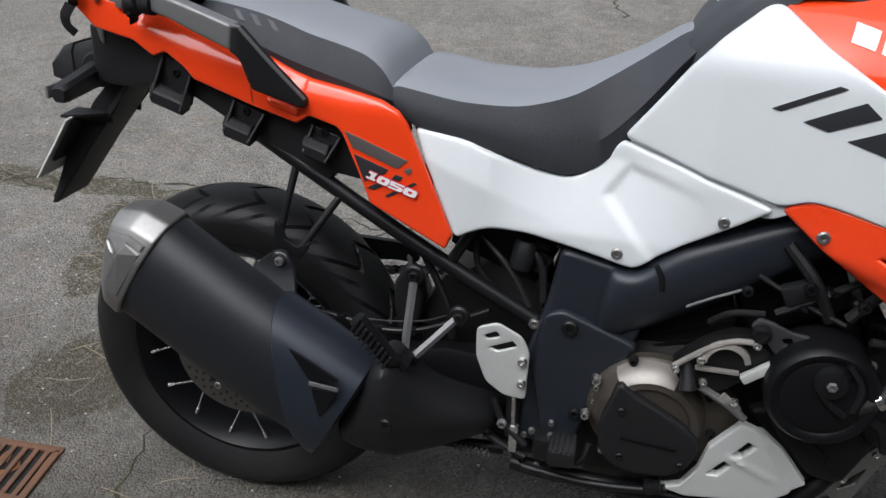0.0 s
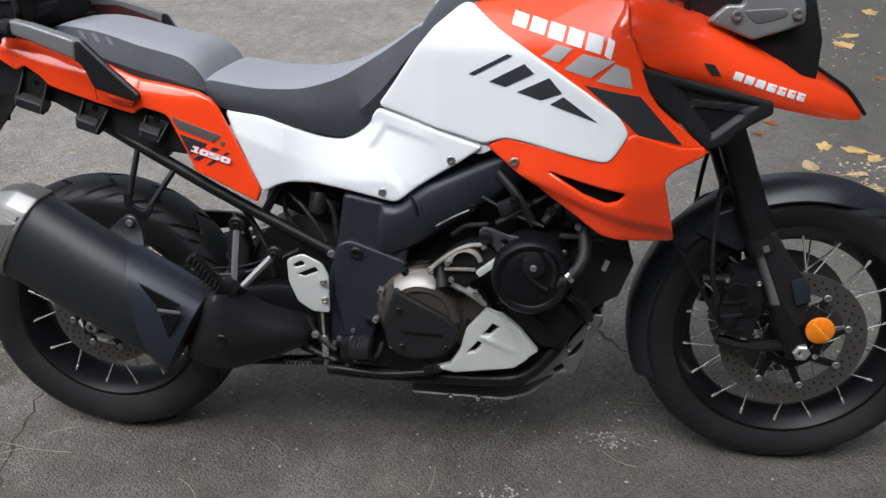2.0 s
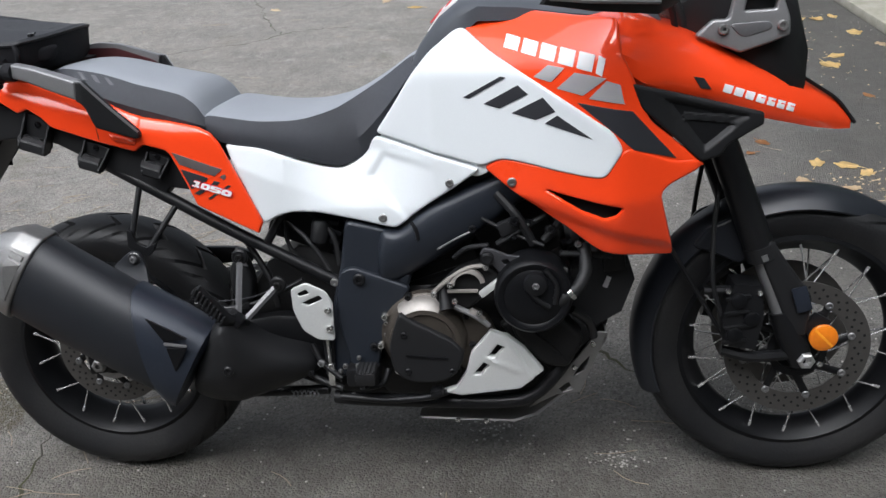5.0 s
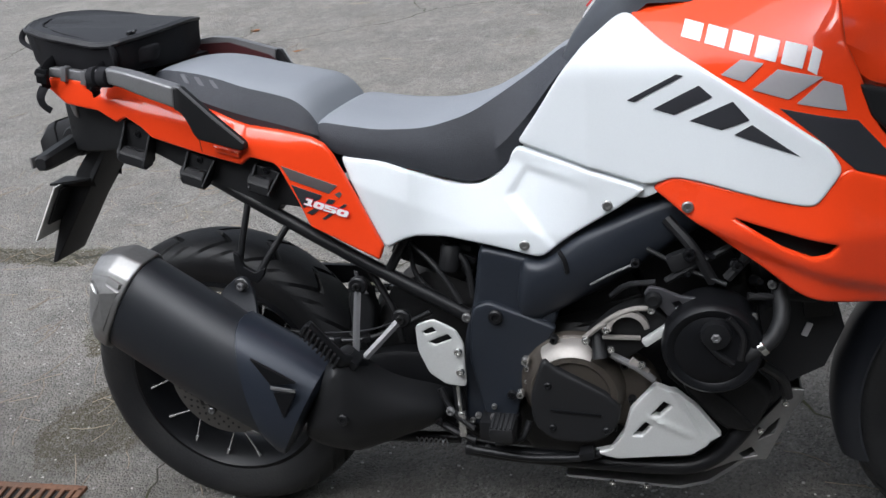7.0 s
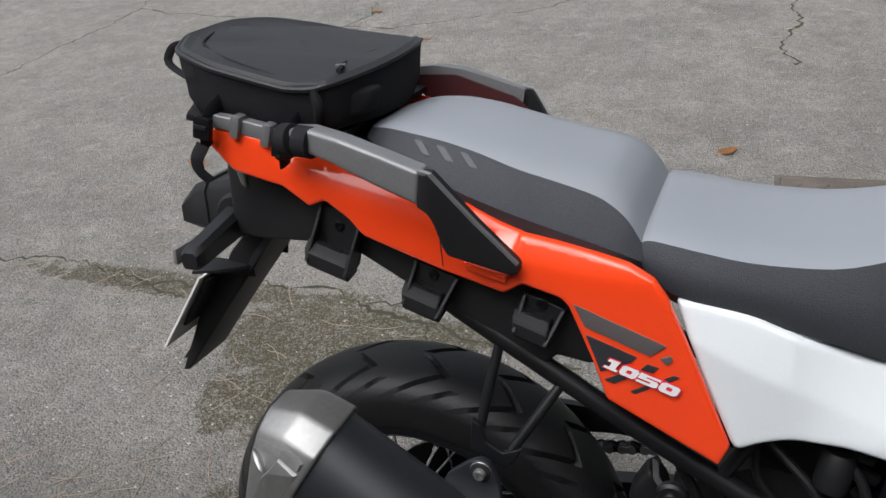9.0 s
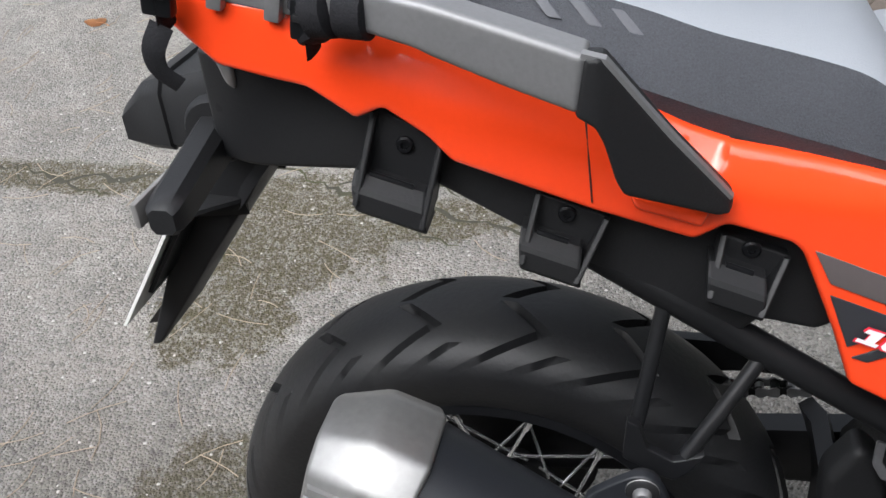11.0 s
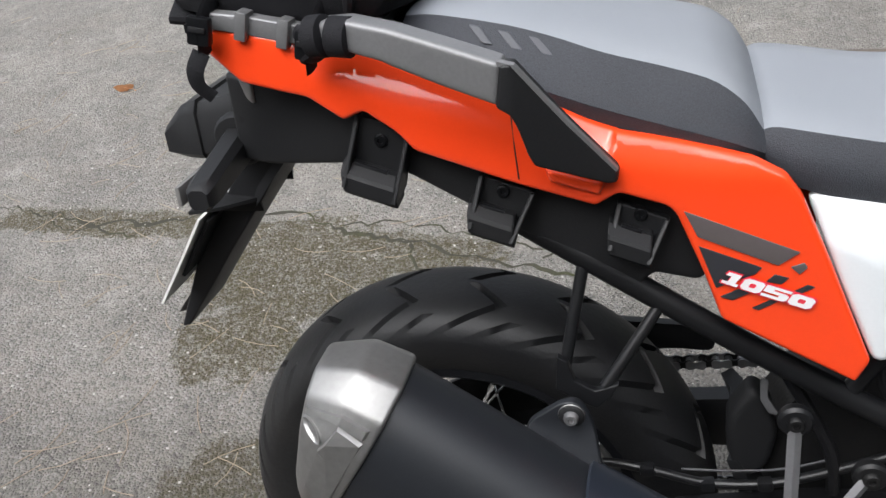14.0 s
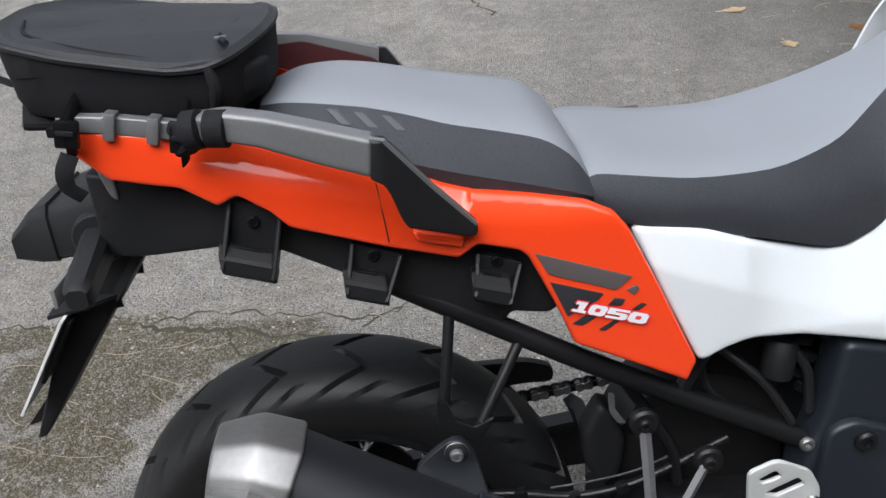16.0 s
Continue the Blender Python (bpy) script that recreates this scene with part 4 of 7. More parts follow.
part("mount_bolt", bolt((0.195, -0.190, 0.588), 0.0075, 0.007), BRUSHED_DARK, mount)

# ---- frame ----
part("subframe_rail", tube([(0.10, -0.115, 0.790), (0.222, -0.125, 0.722), (0.382, -0.128, 0.628), (0.597, -0.135, 0.517)], 0.0125, 14), BLACK_METAL, bike, "black tubular subframe rail")
part("subframe_rail", tube([(0.10, 0.115, 0.790), (0.222, 0.125, 0.722), (0.382, 0.128, 0.628), (0.597, 0.135, 0.517)], 0.0125, 14), BLACK_METAL, bike, "black tubular subframe rail")
part("subframe_stay", tube([(0.452, -0.13, 0.590), (0.505, -0.12, 0.68)], 0.009, 10), BLACK_METAL, bike)
part("subframe_stay", tube([(0.452, 0.13, 0.590), (0.505, 0.12, 0.68)], 0.009, 10), BLACK_METAL, bike)
part("frame_bolt", bolt((0.597, -0.150, 0.520), 0.009, 0.006), BRUSHED, bike)

SPAR = [(0.700, 0.640), (0.735, 0.628), (0.795, 0.680), (0.919, 0.738), (1.10, 0.80), (1.14, 0.74), (0.984, 0.690), (0.850, 0.590), (0.760, 0.535), (0.700, 0.500), (0.690, 0.56)]


def spar_half(x, z):
    """The spar swells along its middle line."""
    mid = 0.60 + 0.56 * (x - 0.74)
    return 0.150 + 0.028 * max(0.0, 1 - ((z - mid) / 0.085) ** 2)


both_sides("frame_spar", FRAME_BLUE, "dark cast aluminium frame spar", SPAR, spar_half, 0.016, thick=0.05, corner=0.02)
PLATE = [(0.628, 0.655), (0.735, 0.630), (0.700, 0.560), (0.760, 0.540), (0.751, 0.512), (0.700, 0.440), (0.684, 0.400), (0.672, 0.305), (0.580, 0.305), (0.590, 0.478), (0.612, 0.555)]
both_sides("frame_plate", FRAME_BLUE, "black cast swingarm pivot plate", PLATE, lambda x, z: 0.158, 0.010, thick=0.04, corner=0.015)
both_sides("frame_cover", FRAME_BLUE, "black plastic pivot cover", [(0.612, 0.548), (0.640, 0.560), (0.758, 0.515), (0.700, 0.430), (0.678, 0.330), (0.625, 0.330), (0.600, 0.45)], lambda x, z: 0.172, 0.006, thick=0.006, corner=0.012)
for x, z, r in ((0.653, 0.534, 0.013), (0.674, 0.385, 0.009), (0.61, 0.34, 0.006), (0.64, 0.36, 0.005)):
    part("frame_bolt", bolt((x, -0.173, z), r, 0.007), BLACK_METAL if r > 0.008 else BRUSHED, bike)
part("frame_seam", tube([(0.765, -0.176, 0.655), (0.775, -0.179, 0.640), (0.778, -0.178, 0.618)], 0.004, 8), BLACK_METAL, bike)
part("cable", tube([(0.815, -0.178, 0.598), (0.850, -0.182, 0.620), (0.885, -0.180, 0.636)], 0.0022, 8), BRUSHED_DARK, bike)

# swingarm and chain
for s in (-1, 1):
    part("swingarm", loft([[Vector((x, s * (y + w * c), z + h * d)) for c, d in ((-1, -0.8), (-0.8, -1), (0.8, -1), (1, -0.8), (1, 0.8), (0.8, 1), (-0.8, 1), (-1, 0.8))] for x, y, z, w, h in ((0.66, 0.085, 0.375, 0.03, 0.045), (0.45, 0.095, 0.385, 0.018, 0.042), (0.25, 0.105, 0.36, 0.016, 0.034), (0.02, 0.108, 0.319, 0.016, 0.028))]), BLACK_METAL, bike, "black box-section swingarm")
    part("axle_nut", lathe([(0.016, 0), (0.016, 0.012), (0.012, 0.016), (0.006, 0.016), (0.006, 0.006), (0, 0.006)], (0.047, s * 0.125, 0.319), (0, s, 0), 6), BRUSHED, bike)
CHAIN_Y = 0.098


def link_plate(c, d, half, y):
    """One waisted side plate of a chain link."""
    up = Vector((-d.z, 0, d.x))
    rows = [(-1, 0.0035), (-0.75, 0.0065), (-0.4, 0.0062), (0, 0.0042), (0.4, 0.0062), (0.75, 0.0065), (1, 0.0035)]
    return [[c + d * (half * u) + up * (h * q) + Vector((0, y + t, 0)) for q, t in ((1, -0.0009), (1, 0.0009), (-1, 0.0009), (-1, -0.0009))] for u, h in rows]


def chain_run(p, q, links):
    p, q = Vector(p), Vector(q)
    d = (q - p).normalized()
    half = (q - p).length / links * 0.78
    for k in range(links):
        c = p.lerp(q, (k + 0.5) / links)
        y = 0.0085 if k % 2 else 0.0062
        bm = loft(link_plate(c, d, half, y))
        loft(link_plate(c, d, half, -y), bm)
        tube([c - d * half * 0.6 + Vector((0, -0.0062, 0)), c - d * half * 0.6 + Vector((0, 0.0062, 0))], 0.0050, 8, bm)
        part("chain_link", bm, BRUSHED_DARK if k % 2 else DARK_ENGINE, chain, smooth=False)


chain = part("drive_chain", lathe([(0.030, -0.006), (0.098, -0.003), (0.098, 0.003), (0.030, 0.006)], (0.047, CHAIN_Y, 0.319), n=40, closed=True), DARK_ENGINE, bike, "steel drive chain and sprocket")
chain_run((0.045, CHAIN_Y, 0.422), (0.60, CHAIN_Y, 0.497), 35)
chain_run((0.060, CHAIN_Y, 0.221), (0.60, CHAIN_Y, 0.285), 34)
part("chain_guard", panel([(0.08, 0.475), (0.20, 0.512), (0.306, 0.510), (0.346, 0.496), (0.344, 0.472), (0.30, 0.474), (0.20, 0.462), (0.10, 0.445)], lambda x, z: 0.122, 0.004, 0.012, sides=(1,)), BLACK_PLASTIC, bike, "black chain guard")


part("brake_hose", tube([(0.14, -0.09, 0.430), (0.22, -0.105, 0.460), (0.271, -0.11, 0.458), (0.326, -0.11, 0.4445), (0.370, -0.11, 0.447), (0.408, -0.11, 0.4555), (0.455, -0.11, 0.476), (0.52, -0.11, 0.51)], 0.0052, 10), HOSE, bike, "black rear brake hose")
part("brake_cable", tube([(0.305, -0.106, 0.4585), (0.36, -0.106, 0.462), (0.41, -0.106, 0.470), (0.46, -0.106, 0.492)], 0.0016, 6), PEG_DARK, bike)
for x, z in ((0.268, 0.458), (0.333, 0.4445), (0.392, 0.452)):
    part("hose_clip", box((x, -0.111, z), (0.016, 0.013, 0.013), 0.003, (0, -10, 0)), BLACK_METAL, bike)
GUARD_RINGS = []
for k in range(13):
    a = math.radians(-6 + 30 * k / 12)
    GUARD_RINGS.append([Vector((0.047 + r * math.cos(a), y, 0.319 + r * math.sin(a))) for y, r in ((-0.082, 0.335), (-0.088, 0.350), (-0.060, 0.362), (0.060, 0.362), (0.088, 0.350), (0.082, 0.335), (0.05, 0.345), (-0.05, 0.345))])
part("inner_mudguard", loft(GUARD_RINGS), BLACK_PLASTIC, bike, "black inner rear mudguard")
part("linkage_casting", loft([[Vector((x, y * hw, z0 + (z1 - z0) * q)) for y, q in ((-0.8, 0), (-1, 0.15), (-1, 0.8), (-0.7, 1), (0.7, 1), (1, 0.8), (1, 0.15), (0.8, 0))] for x, z0, z1, hw in ((0.395, 0.345, 0.47, 0.060), (0.43, 0.29, 0.53, 0.066), (0.50, 0.27, 0.565, 0.075), (0.60, 0.28, 0.56, 0.080))]), DARK_ENGINE, bike, "dark suspension linkage and inner casting")
part("inner_cover", panel([(0.372, 0.560), (0.392, 0.545), (0.404, 0.500), (0.398, 0.455), (0.372, 0.430), (0.352, 0.470), (0.350, 0.520)], lambda x, z: 0.088, 0.010, 0.02, 0.01, 0.01), BLACK_PLASTIC, bike)
part("pale_tag", panel([(0.378, 0.586), (0.386, 0.583), (0.387, 0.560), (0.401, 0.536), (0.390, 0.538), (0.380, 0.556)], lambda x, z: 0.100 + 0.1 * (z - 0.55), 0.0008, 0.0016, 0.006, 0.003), RUBBER_GREY, bike)
part("vent_hose", tube([(0.395, -0.09, 0.60), (0.43, -0.10, 0.545), (0.455, -0.11, 0.50), (0.46, -0.11, 0.45)], 0.007, 8), HOSE, bike)
part("rear_caliper", box((0.105, -0.088, 0.395), (0.085, 0.045, 0.05), 0.012, (0, 28, 0)), BLACK_METAL, bike, "black rear brake caliper")
part("wheel_sensor_ring", lathe([(0.048, 0), (0.060, 0), (0.060, 0.003), (0.048, 0.003)], (0.047, -0.074, 0.319), (0, -1, 0), 40, closed=True), BRUSHED, bike)

# shock and clutter behind the frame
part("shock_spring", tube([(0.52 + 0.012 * k / 60 * 4 + 0.026 * math.cos(k * 0.75), 0.026 * math.sin(k * 0.75), 0.46 + 0.0028 * k) for k in range(60)], 0.006, 7, smooth=False), BLACK_METAL, bike, "black shock absorber spring")
part("shock_body", tube([(0.515, 0, 0.42), (0.535, 0, 0.66)], 0.019, 14), DARK_ENGINE, bike)
part("reservoir", lathe([(0.017, 0), (0.019, 0.006), (0.019, 0.04), (0.015, 0.046), (0.0, 0.047)], (0.566, -0.125, 0.60), (0.15, 0.1, 1), 20), BLACK_PLASTIC, bike)
part("connector", box((0.640, -0.135, 0.590), (0.020, 0.012, 0.022), 0.004, (0, 30, 0)), CREAM, bike, "cream plastic cable connector")
for pts, r in ((((0.50, -0.11, 0.64), (0.55, -0.13, 0.60), (0.585, -0.135, 0.54)), 0.0055), (((0.545, -0.11, 0.66), (0.60, -0.13, 0.62), (0.606, -0.13, 0.55)), 0.006), (((0.49, -0.09, 0.64), (0.49, -0.10, 0.58), (0.54, -0.10, 0.53)), 0.005), (((0.62, -0.11, 0.65), (0.655, -0.12, 0.60), (0.632, -0.13, 0.57)), 0.008)):
    part("hose", tube(pts, r, 8), RUBBER, bike)
part("wiring_box", box((0.53, -0.02, 0.62), (0.16, 0.10, 0.10), 0.012, (0, 20, 0)), DARK_ENGINE, bike)
for k in range(4):
    part("connector_plug", box((0.597 + 0.006 * (k % 2), -0.118, 0.640 - 0.022 * k), (0.022, 0.010, 0.012), 0.003, (0, 15 + 8 * k, 0)), BLACK_GLOSS, bike)

# passenger peg and its bracket
for x0, z0, x1, z1 in ((0.406, 0.580, 0.404, 0.448), (0.480, 0.519, 0.410, 0.452)):
    part("peg_bracket_arm", tube([(x0, -0.160, z0), ((x0 + x1) / 2, -0.188, (z0 + z1) / 2), (x1, -0.212, z1)], 0.0066, 4, flat=0.5, smooth=False), PEG_GREY, bike, "grey flat peg bracket arm", smooth=False)
    boss = part("bracket_boss", lathe([(0.0, 0.0), (0.015, 0.0), (0.017, 0.004), (0.017, 0.010), (0.014, 0.013), (0.0, 0.013)], (x0, -0.152, z0), (0, -1, 0), 24), BLACK_METAL, bike)
    part("bracket_bolt", bolt((x0, -0.164, z0), 0.0085, 0.006), DARK_ENGINE, boss)
peg = part("pillion_peg", tube([(0.418, -0.205, 0.452), (0.398, -0.262, 0.486), (0.352, -0.278, 0.556)], [0.010, 0.014, 0.013], 12, smooth=False), BLACK_METAL, bike, "folded black pillion footpeg with rubber ribs")
for k in range(9):
    c = Vector((0.396, -0.276, 0.488)).lerp(Vector((0.353, -0.291, 0.553)), k / 8)
    part("peg_rib", box(c, (0.024, 0.007, 0.0042), 0.0012, (0, -58, 0)), RUBBER, peg)
part("peg_hinge", box((0.408, -0.235, 0.468), (0.030, 0.040, 0.022), 0.005, (0, -50, 0)), BLACK_METAL, peg)

# rider's heel guard, brake parts, footpeg
heel = part("heel_guard", panel([(0.514, 0.521), (0.546, 0.534), (0.585, 0.515), (0.598, 0.489), (0.597, 0.445), (0.597, 0.406), (0.561, 0.409), (0.532, 0.430), (0.515, 0.474)], lambda x, z: 0.192, 0.002, 0.003, 0.01, 0.008, holes=([(0.526, 0.510), (0.545, 0.520), (0.552, 0.511), (0.531, 0.504)], [(0.534, 0.490), (0.571, 0.507), (0.579, 0.498), (0.548, 0.485)])), ALU_PLATE, bike, "silver perforated heel guard plate")
for x, z in ((0.588, 0.476), (0.589, 0.437)):
    part("guard_bolt", bolt((x, -0.194, z), 0.0075, 0.007), CHROME, heel)
part("brake_rod", tube([(0.578, -0.18, 0.41), (0.580, -0.182, 0.35)], 0.0038, 8), CHROME, bike)
part("rod_clevis", box((0.582, -0.182, 0.325), (0.014, 0.012, 0.05), 0.003), CHROME, bike)
part("rod_boot", tube([(0.575, -0.165, 0.40), (0.576, -0.165, 0.32)], 0.011, 12), RUBBER, bike)
footpeg = part("rider_footpeg", box((0.664, -0.222, 0.346), (0.044, 0.050, 0.030), 0.009, (6, 0, 0)), RUBBER, bike, "black rubber rider footpeg")
for k in range(5):
    part("peg_rib", box((0.648 + 0.008 * k, -0.224, 0.3615), (0.004, 0.044, 0.003), 0.001, (6, 0, 0)), RUBBER, footpeg)
part("peg_hanger", box((0.65, -0.18, 0.325), (0.07, 0.05, 0.04), 0.01), BLACK_METAL, bike)
part("brake_pedal", tube([(0.60, -0.185, 0.275), (0.70, -0.195, 0.270), (0.79, -0.205, 0.285), (0.826, -0.21, 0.300)], 0.007, 10), BLACK_METAL, bike)
part("pedal_tip", box((0.805, -0.212, 0.302), (0.026, 0.030, 0.016), 0.005, (0, -15, 0)), BLACK_METAL, bike)
for k in range(9):
    a = 2 * math.pi * k / 9
    part("linkage_bolt", bolt((0.595 + 0.035 * math.cos(a) + 0.02, -0.168, 0.300 + 0.03 * math.sin(a)), 0.0055, 0.005), BRUSHED if k % 2 else BLACK_METAL, bike)
part("pedal_spring", tube([(0.48 + 0.0016 * k, -0.15 + 0.006 * math.sin(k * 1.1), 0.262 + 0.006 * math.cos(k * 1.1)) for k in range(40)], 0.0016, 6, smooth=False), BRUSHED_DARK, bike)
part("side_stand", tube([(0.70, 0.12, 0.25), (0.71, 0.17, 0.14), (0.72, 0.225, 0.050)], [0.014, 0.012, 0.012], 12), BLACK_METAL, bike, "black side stand")
part("stand_foot", box((0.725, 0.232, 0.048), (0.07, 0.05, 0.008), 0.003, (8.2, 0, 0)), BLACK_METAL, bike)
part("centre_stand", tube([(0.56, -0.13, 0.262), (0.30, -0.12, 0.245), (0.26, -0.10, 0.25)], 0.011, 10), BLACK_METAL, bike)

# ---- engine ----
part("crankcase", loft([[Vector((x, y * hw, z0 + (z1 - z0) * q)) for y, q in ((-0.8, 0), (-1, 0.12), (-1, 0.85), (-0.8, 1), (0.8, 1), (1, 0.85), (1, 0.12), (0.8, 0))] for x, z0, z1, hw in ((0.64, 0.26, 0.46, 0.10), (0.70, 0.225, 0.50, 0.125), (0.90, 0.22, 0.50, 0.13), (1.00, 0.24, 0.46, 0.12), (1.06, 0.28, 0.42, 0.10))]), DARK_ENGINE, bike, "dark cast engine crankcase")


def cylinder(name, base, top, half):
    """A finned cylinder with its head and cover, along a line."""
    a, b = Vector(base), Vector(top)
    d = (b - a).normalized()
    ang = -math.degrees(math.atan2(d.x, d.z)) * -1
    body = part(name, box(a.lerp(b, 0.32), (0.16, 2 * half, (b - a).length * 0.62), 0.012, (0, ang, 0)), DARK_ENGINE, bike, "dark liquid-cooled engine cylinder")
    part("cylinder_head", box(a.lerp(b, 0.72), (0.175, 2 * half + 0.02, (b - a).length * 0.22), 0.014, (0, ang, 0)), DARK_ENGINE, body)
    part("head_cover", box(a.lerp(b, 0.92), (0.15, 2 * half, (b - a).length * 0.18), 0.02, (0, ang, 0)), BLACK_METAL, body)
    for k in range(5):
        part("gasket_rib", box(a.lerp(b, 0.10 + 0.11 * k), (0.165, 2 * half + 0.008, 0.006), 0.002, (0, ang, 0)), DARK_ENGINE, body)
    return body


cylinder("front_cylinder", (0.94, 0, 0.43), (1.13, 0, 0.52), 0.105)
cylinder("rear_cylinder", (0.84, 0, 0.46), (0.77, 0, 0.66), 0.105)
part("throttle_body", box((0.96, 0, 0.62), (0.16, 0.22, 0.14), 0.03, (0, -25, 0)), DARK_ENGINE, bike)

OUTBOARD[0] = Vector((0.004, -0.030, 0.012))
clutch = part("clutch_cover", lathe([(0.0, 0.046), (0.058, 0.046), (0.062, 0.052), (0.072, 0.050), (0.080, 0.038), (0.084, 0.020), (0.090, 0.014), (0.094, 0.012), (0.096, 0.0)], (0.781, -0.13, 0.398), (0, -1, 0), 72), BRONZE_CASE, bike, "round bronze-grey clutch cover")
ring = bmesh.new()
# a lighter arc along the top of the clutch cover only
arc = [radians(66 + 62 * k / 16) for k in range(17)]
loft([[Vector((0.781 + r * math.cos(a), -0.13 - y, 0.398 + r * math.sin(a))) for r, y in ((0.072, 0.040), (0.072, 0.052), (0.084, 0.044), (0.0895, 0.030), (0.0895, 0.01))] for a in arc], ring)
part("clutch_rim", ring, CASE_LIGHT, clutch, "lighter arc over the top of the clutch cover")
part("clutch_inner_cover", panel([(0.732, 0.470), (0.752, 0.452), (0.840, 0.405), (0.862, 0.378), (0.848, 0.335), (0.815, 0.312), (0.745, 0.312), (0.712, 0.340), (0.708, 0.395)], lambda x, z: 0.190, 0.006, 0.014, 0.012, 0.02), BLACK_PLASTIC, clutch, "black plastic clutch cover guard")
for x, z in ((0.740, 0.420), (0.745, 0.340), (0.835, 0.340)):
    part("cover_screw", bolt((x, -0.190, z), 0.0065, 0.004), BLACK_METAL, clutch)
part("guard_rib", box((0.785, -0.192, 0.372), (0.085, 0.003, 0.004), 0.001, (0, 4, 0)), BLACK_GLOSS, clutch)
for k in range(9):
    a = radians(70 + 40 * k)
    part("case_bolt", bolt((0.781 + 0.096 * math.cos(a), -0.148, 0.398 + 0.096 * math.sin(a)), 0.0075, 0.014), CHROME if k in (0, 2, 3, 4) else BLACK_METAL, bike)
pump = part("water_pump", panel([(0.800, 0.503), (0.843, 0.546), (0.877, 0.564), (0.906, 0.566), (0.923, 0.557), (0.940, 0.540), (0.905, 0.500), (0.870, 0.470), (0.82, 0.475)], lambda x, z: 0.186, 0.008, 0.03, 0.012, 0.012), DARK_ENGINE, bike, "dark water pump cover with bright edges")
part("pump_edge", tube([(0.803, -0.192, 0.512), (0.843, -0.194, 0.548), (0.877, -0.194, 0.566), (0.908, -0.194, 0.568)], 0.0045, 8), CASE_LIGHT, pump)
part("pump_dome", loft([[Vector((0.872 + r * math.cos(t), -y, 0.528 + r * math.sin(t))) for t in [radians(10 + 17 * j) for j in range(11)]] for r, y in ((0.034, 0.186), (0.034, 0.196), (0.026, 0.199), (0.025, 0.190))], closed=False), CASE_LIGHT, pump)
part("pump_bar", box((0.862, -0.194, 0.516), (0.060, 0.008, 0.006), 0.002), CASE_LIGHT, pump)
part("pump_slab", box((0.921, -0.196, 0.527), (0.062, 0.014, 0.013), 0.003, (0, -38, 0)), ALU_PLATE, pump)
part("pump_arm", tube([(0.845, -0.185, 0.480), (0.885, -0.19, 0.462), (0.912, -0.19, 0.440)], 0.006, 8), BRUSHED_DARK, pump)
part("pump_plate", box((0.888, -0.19, 0.463), (0.035, 0.008, 0.014), 0.003, (0, 40, 0)), CASE_LIGHT, pump)
for x, z in ((0.806, 0.510), (0.838, 0.530), (0.846, 0.496), (0.908, 0.566), (0.893, 0.470)):
    part("pump_bolt", bolt((x, -0.196, z), 0.0065, 0.007), CHROME, pump)
part("oil_sender", tube([(0.822, -0.18, 0.515), (0.828, -0.196, 0.478)], [0.008, 0.013], 12), BLACK_PLASTIC, bike)
part("case_flange", panel([(0.800, 0.470), (0.840, 0.480), (0.905, 0.440), (0.925, 0.400), (0.905, 0.350), (0.870, 0.320), (0.82, 0.34)], lambda x, z: 0.150, 0.006, 0.02, 0.012, 0.012), BRONZE_CASE, bike, "bronze-grey crankcase flange")
alt = part("generator_cover", lathe([(0.0, 0.006), (0.030, 0.006), (0.050, 0.004), (0.056, 0.001), (0.060, 0.004), (0.068, 0.005), (0.073, 0.000), (0.0755, -0.010), (0.0755, -0.07)], (0.999, -0.224, 0.514), (0, -1, 0), 56), BLACK_GLOSS, bike, "round black cover with a raised rim")
part("centre_boss", lathe([(0.024, -0.002), (0.021, 0.010), (0.012, 0.013), (0.0, 0.013)], (1.003, -0.228, 0.543), (0, -1, 0), 28), BLACK_METAL, alt)
part("centre_bolt", bolt((1.003, -0.240, 0.543), 0.0075, 0.005, n=6), BRUSHED_DARK, alt)
part("bracket_plate", panel([(0.896, 0.590), (0.905, 0.603), (0.922, 0.600), (0.950, 0.588), (0.998, 0.582), (0.975, 0.566), (0.950, 0.548), (0.934, 0.552), (0.915, 0.575)], lambda x, z: 0.192, 0.002, 0.005, 0.008, 0.004, holes=([(0.939, 0.577), (0.950, 0.580), (0.955, 0.573), (0.944, 0.568)],)), PEG_DARK, bike, "dark grey steel mounting bracket")
part("bracket_eye", lathe([(0.013, 0), (0.013, 0.010), (0.008, 0.012), (0.0, 0.009)], (0.911, -0.192, 0.584), (0, -1, 0), 20), BLACK_METAL, bike)
part("coolant_hose", tube([(1.030, -0.205, 0.480), (1.055, -0.22, 0.510), (1.085, -0.215, 0.530), (1.100, -0.20, 0.560), (1.095, -0.17, 0.60)], 0.0125, 12), RUBBER, bike, "shiny black coolant hose")
part("hose_clamp", lathe([(0.0135, -0.005), (0.0145, -0.004), (0.0145, 0.004), (0.0135, 0.005)], (1.070, -0.2175, 0.520), (0.8, 0.1, 0.6), 20), CHROME, bike)
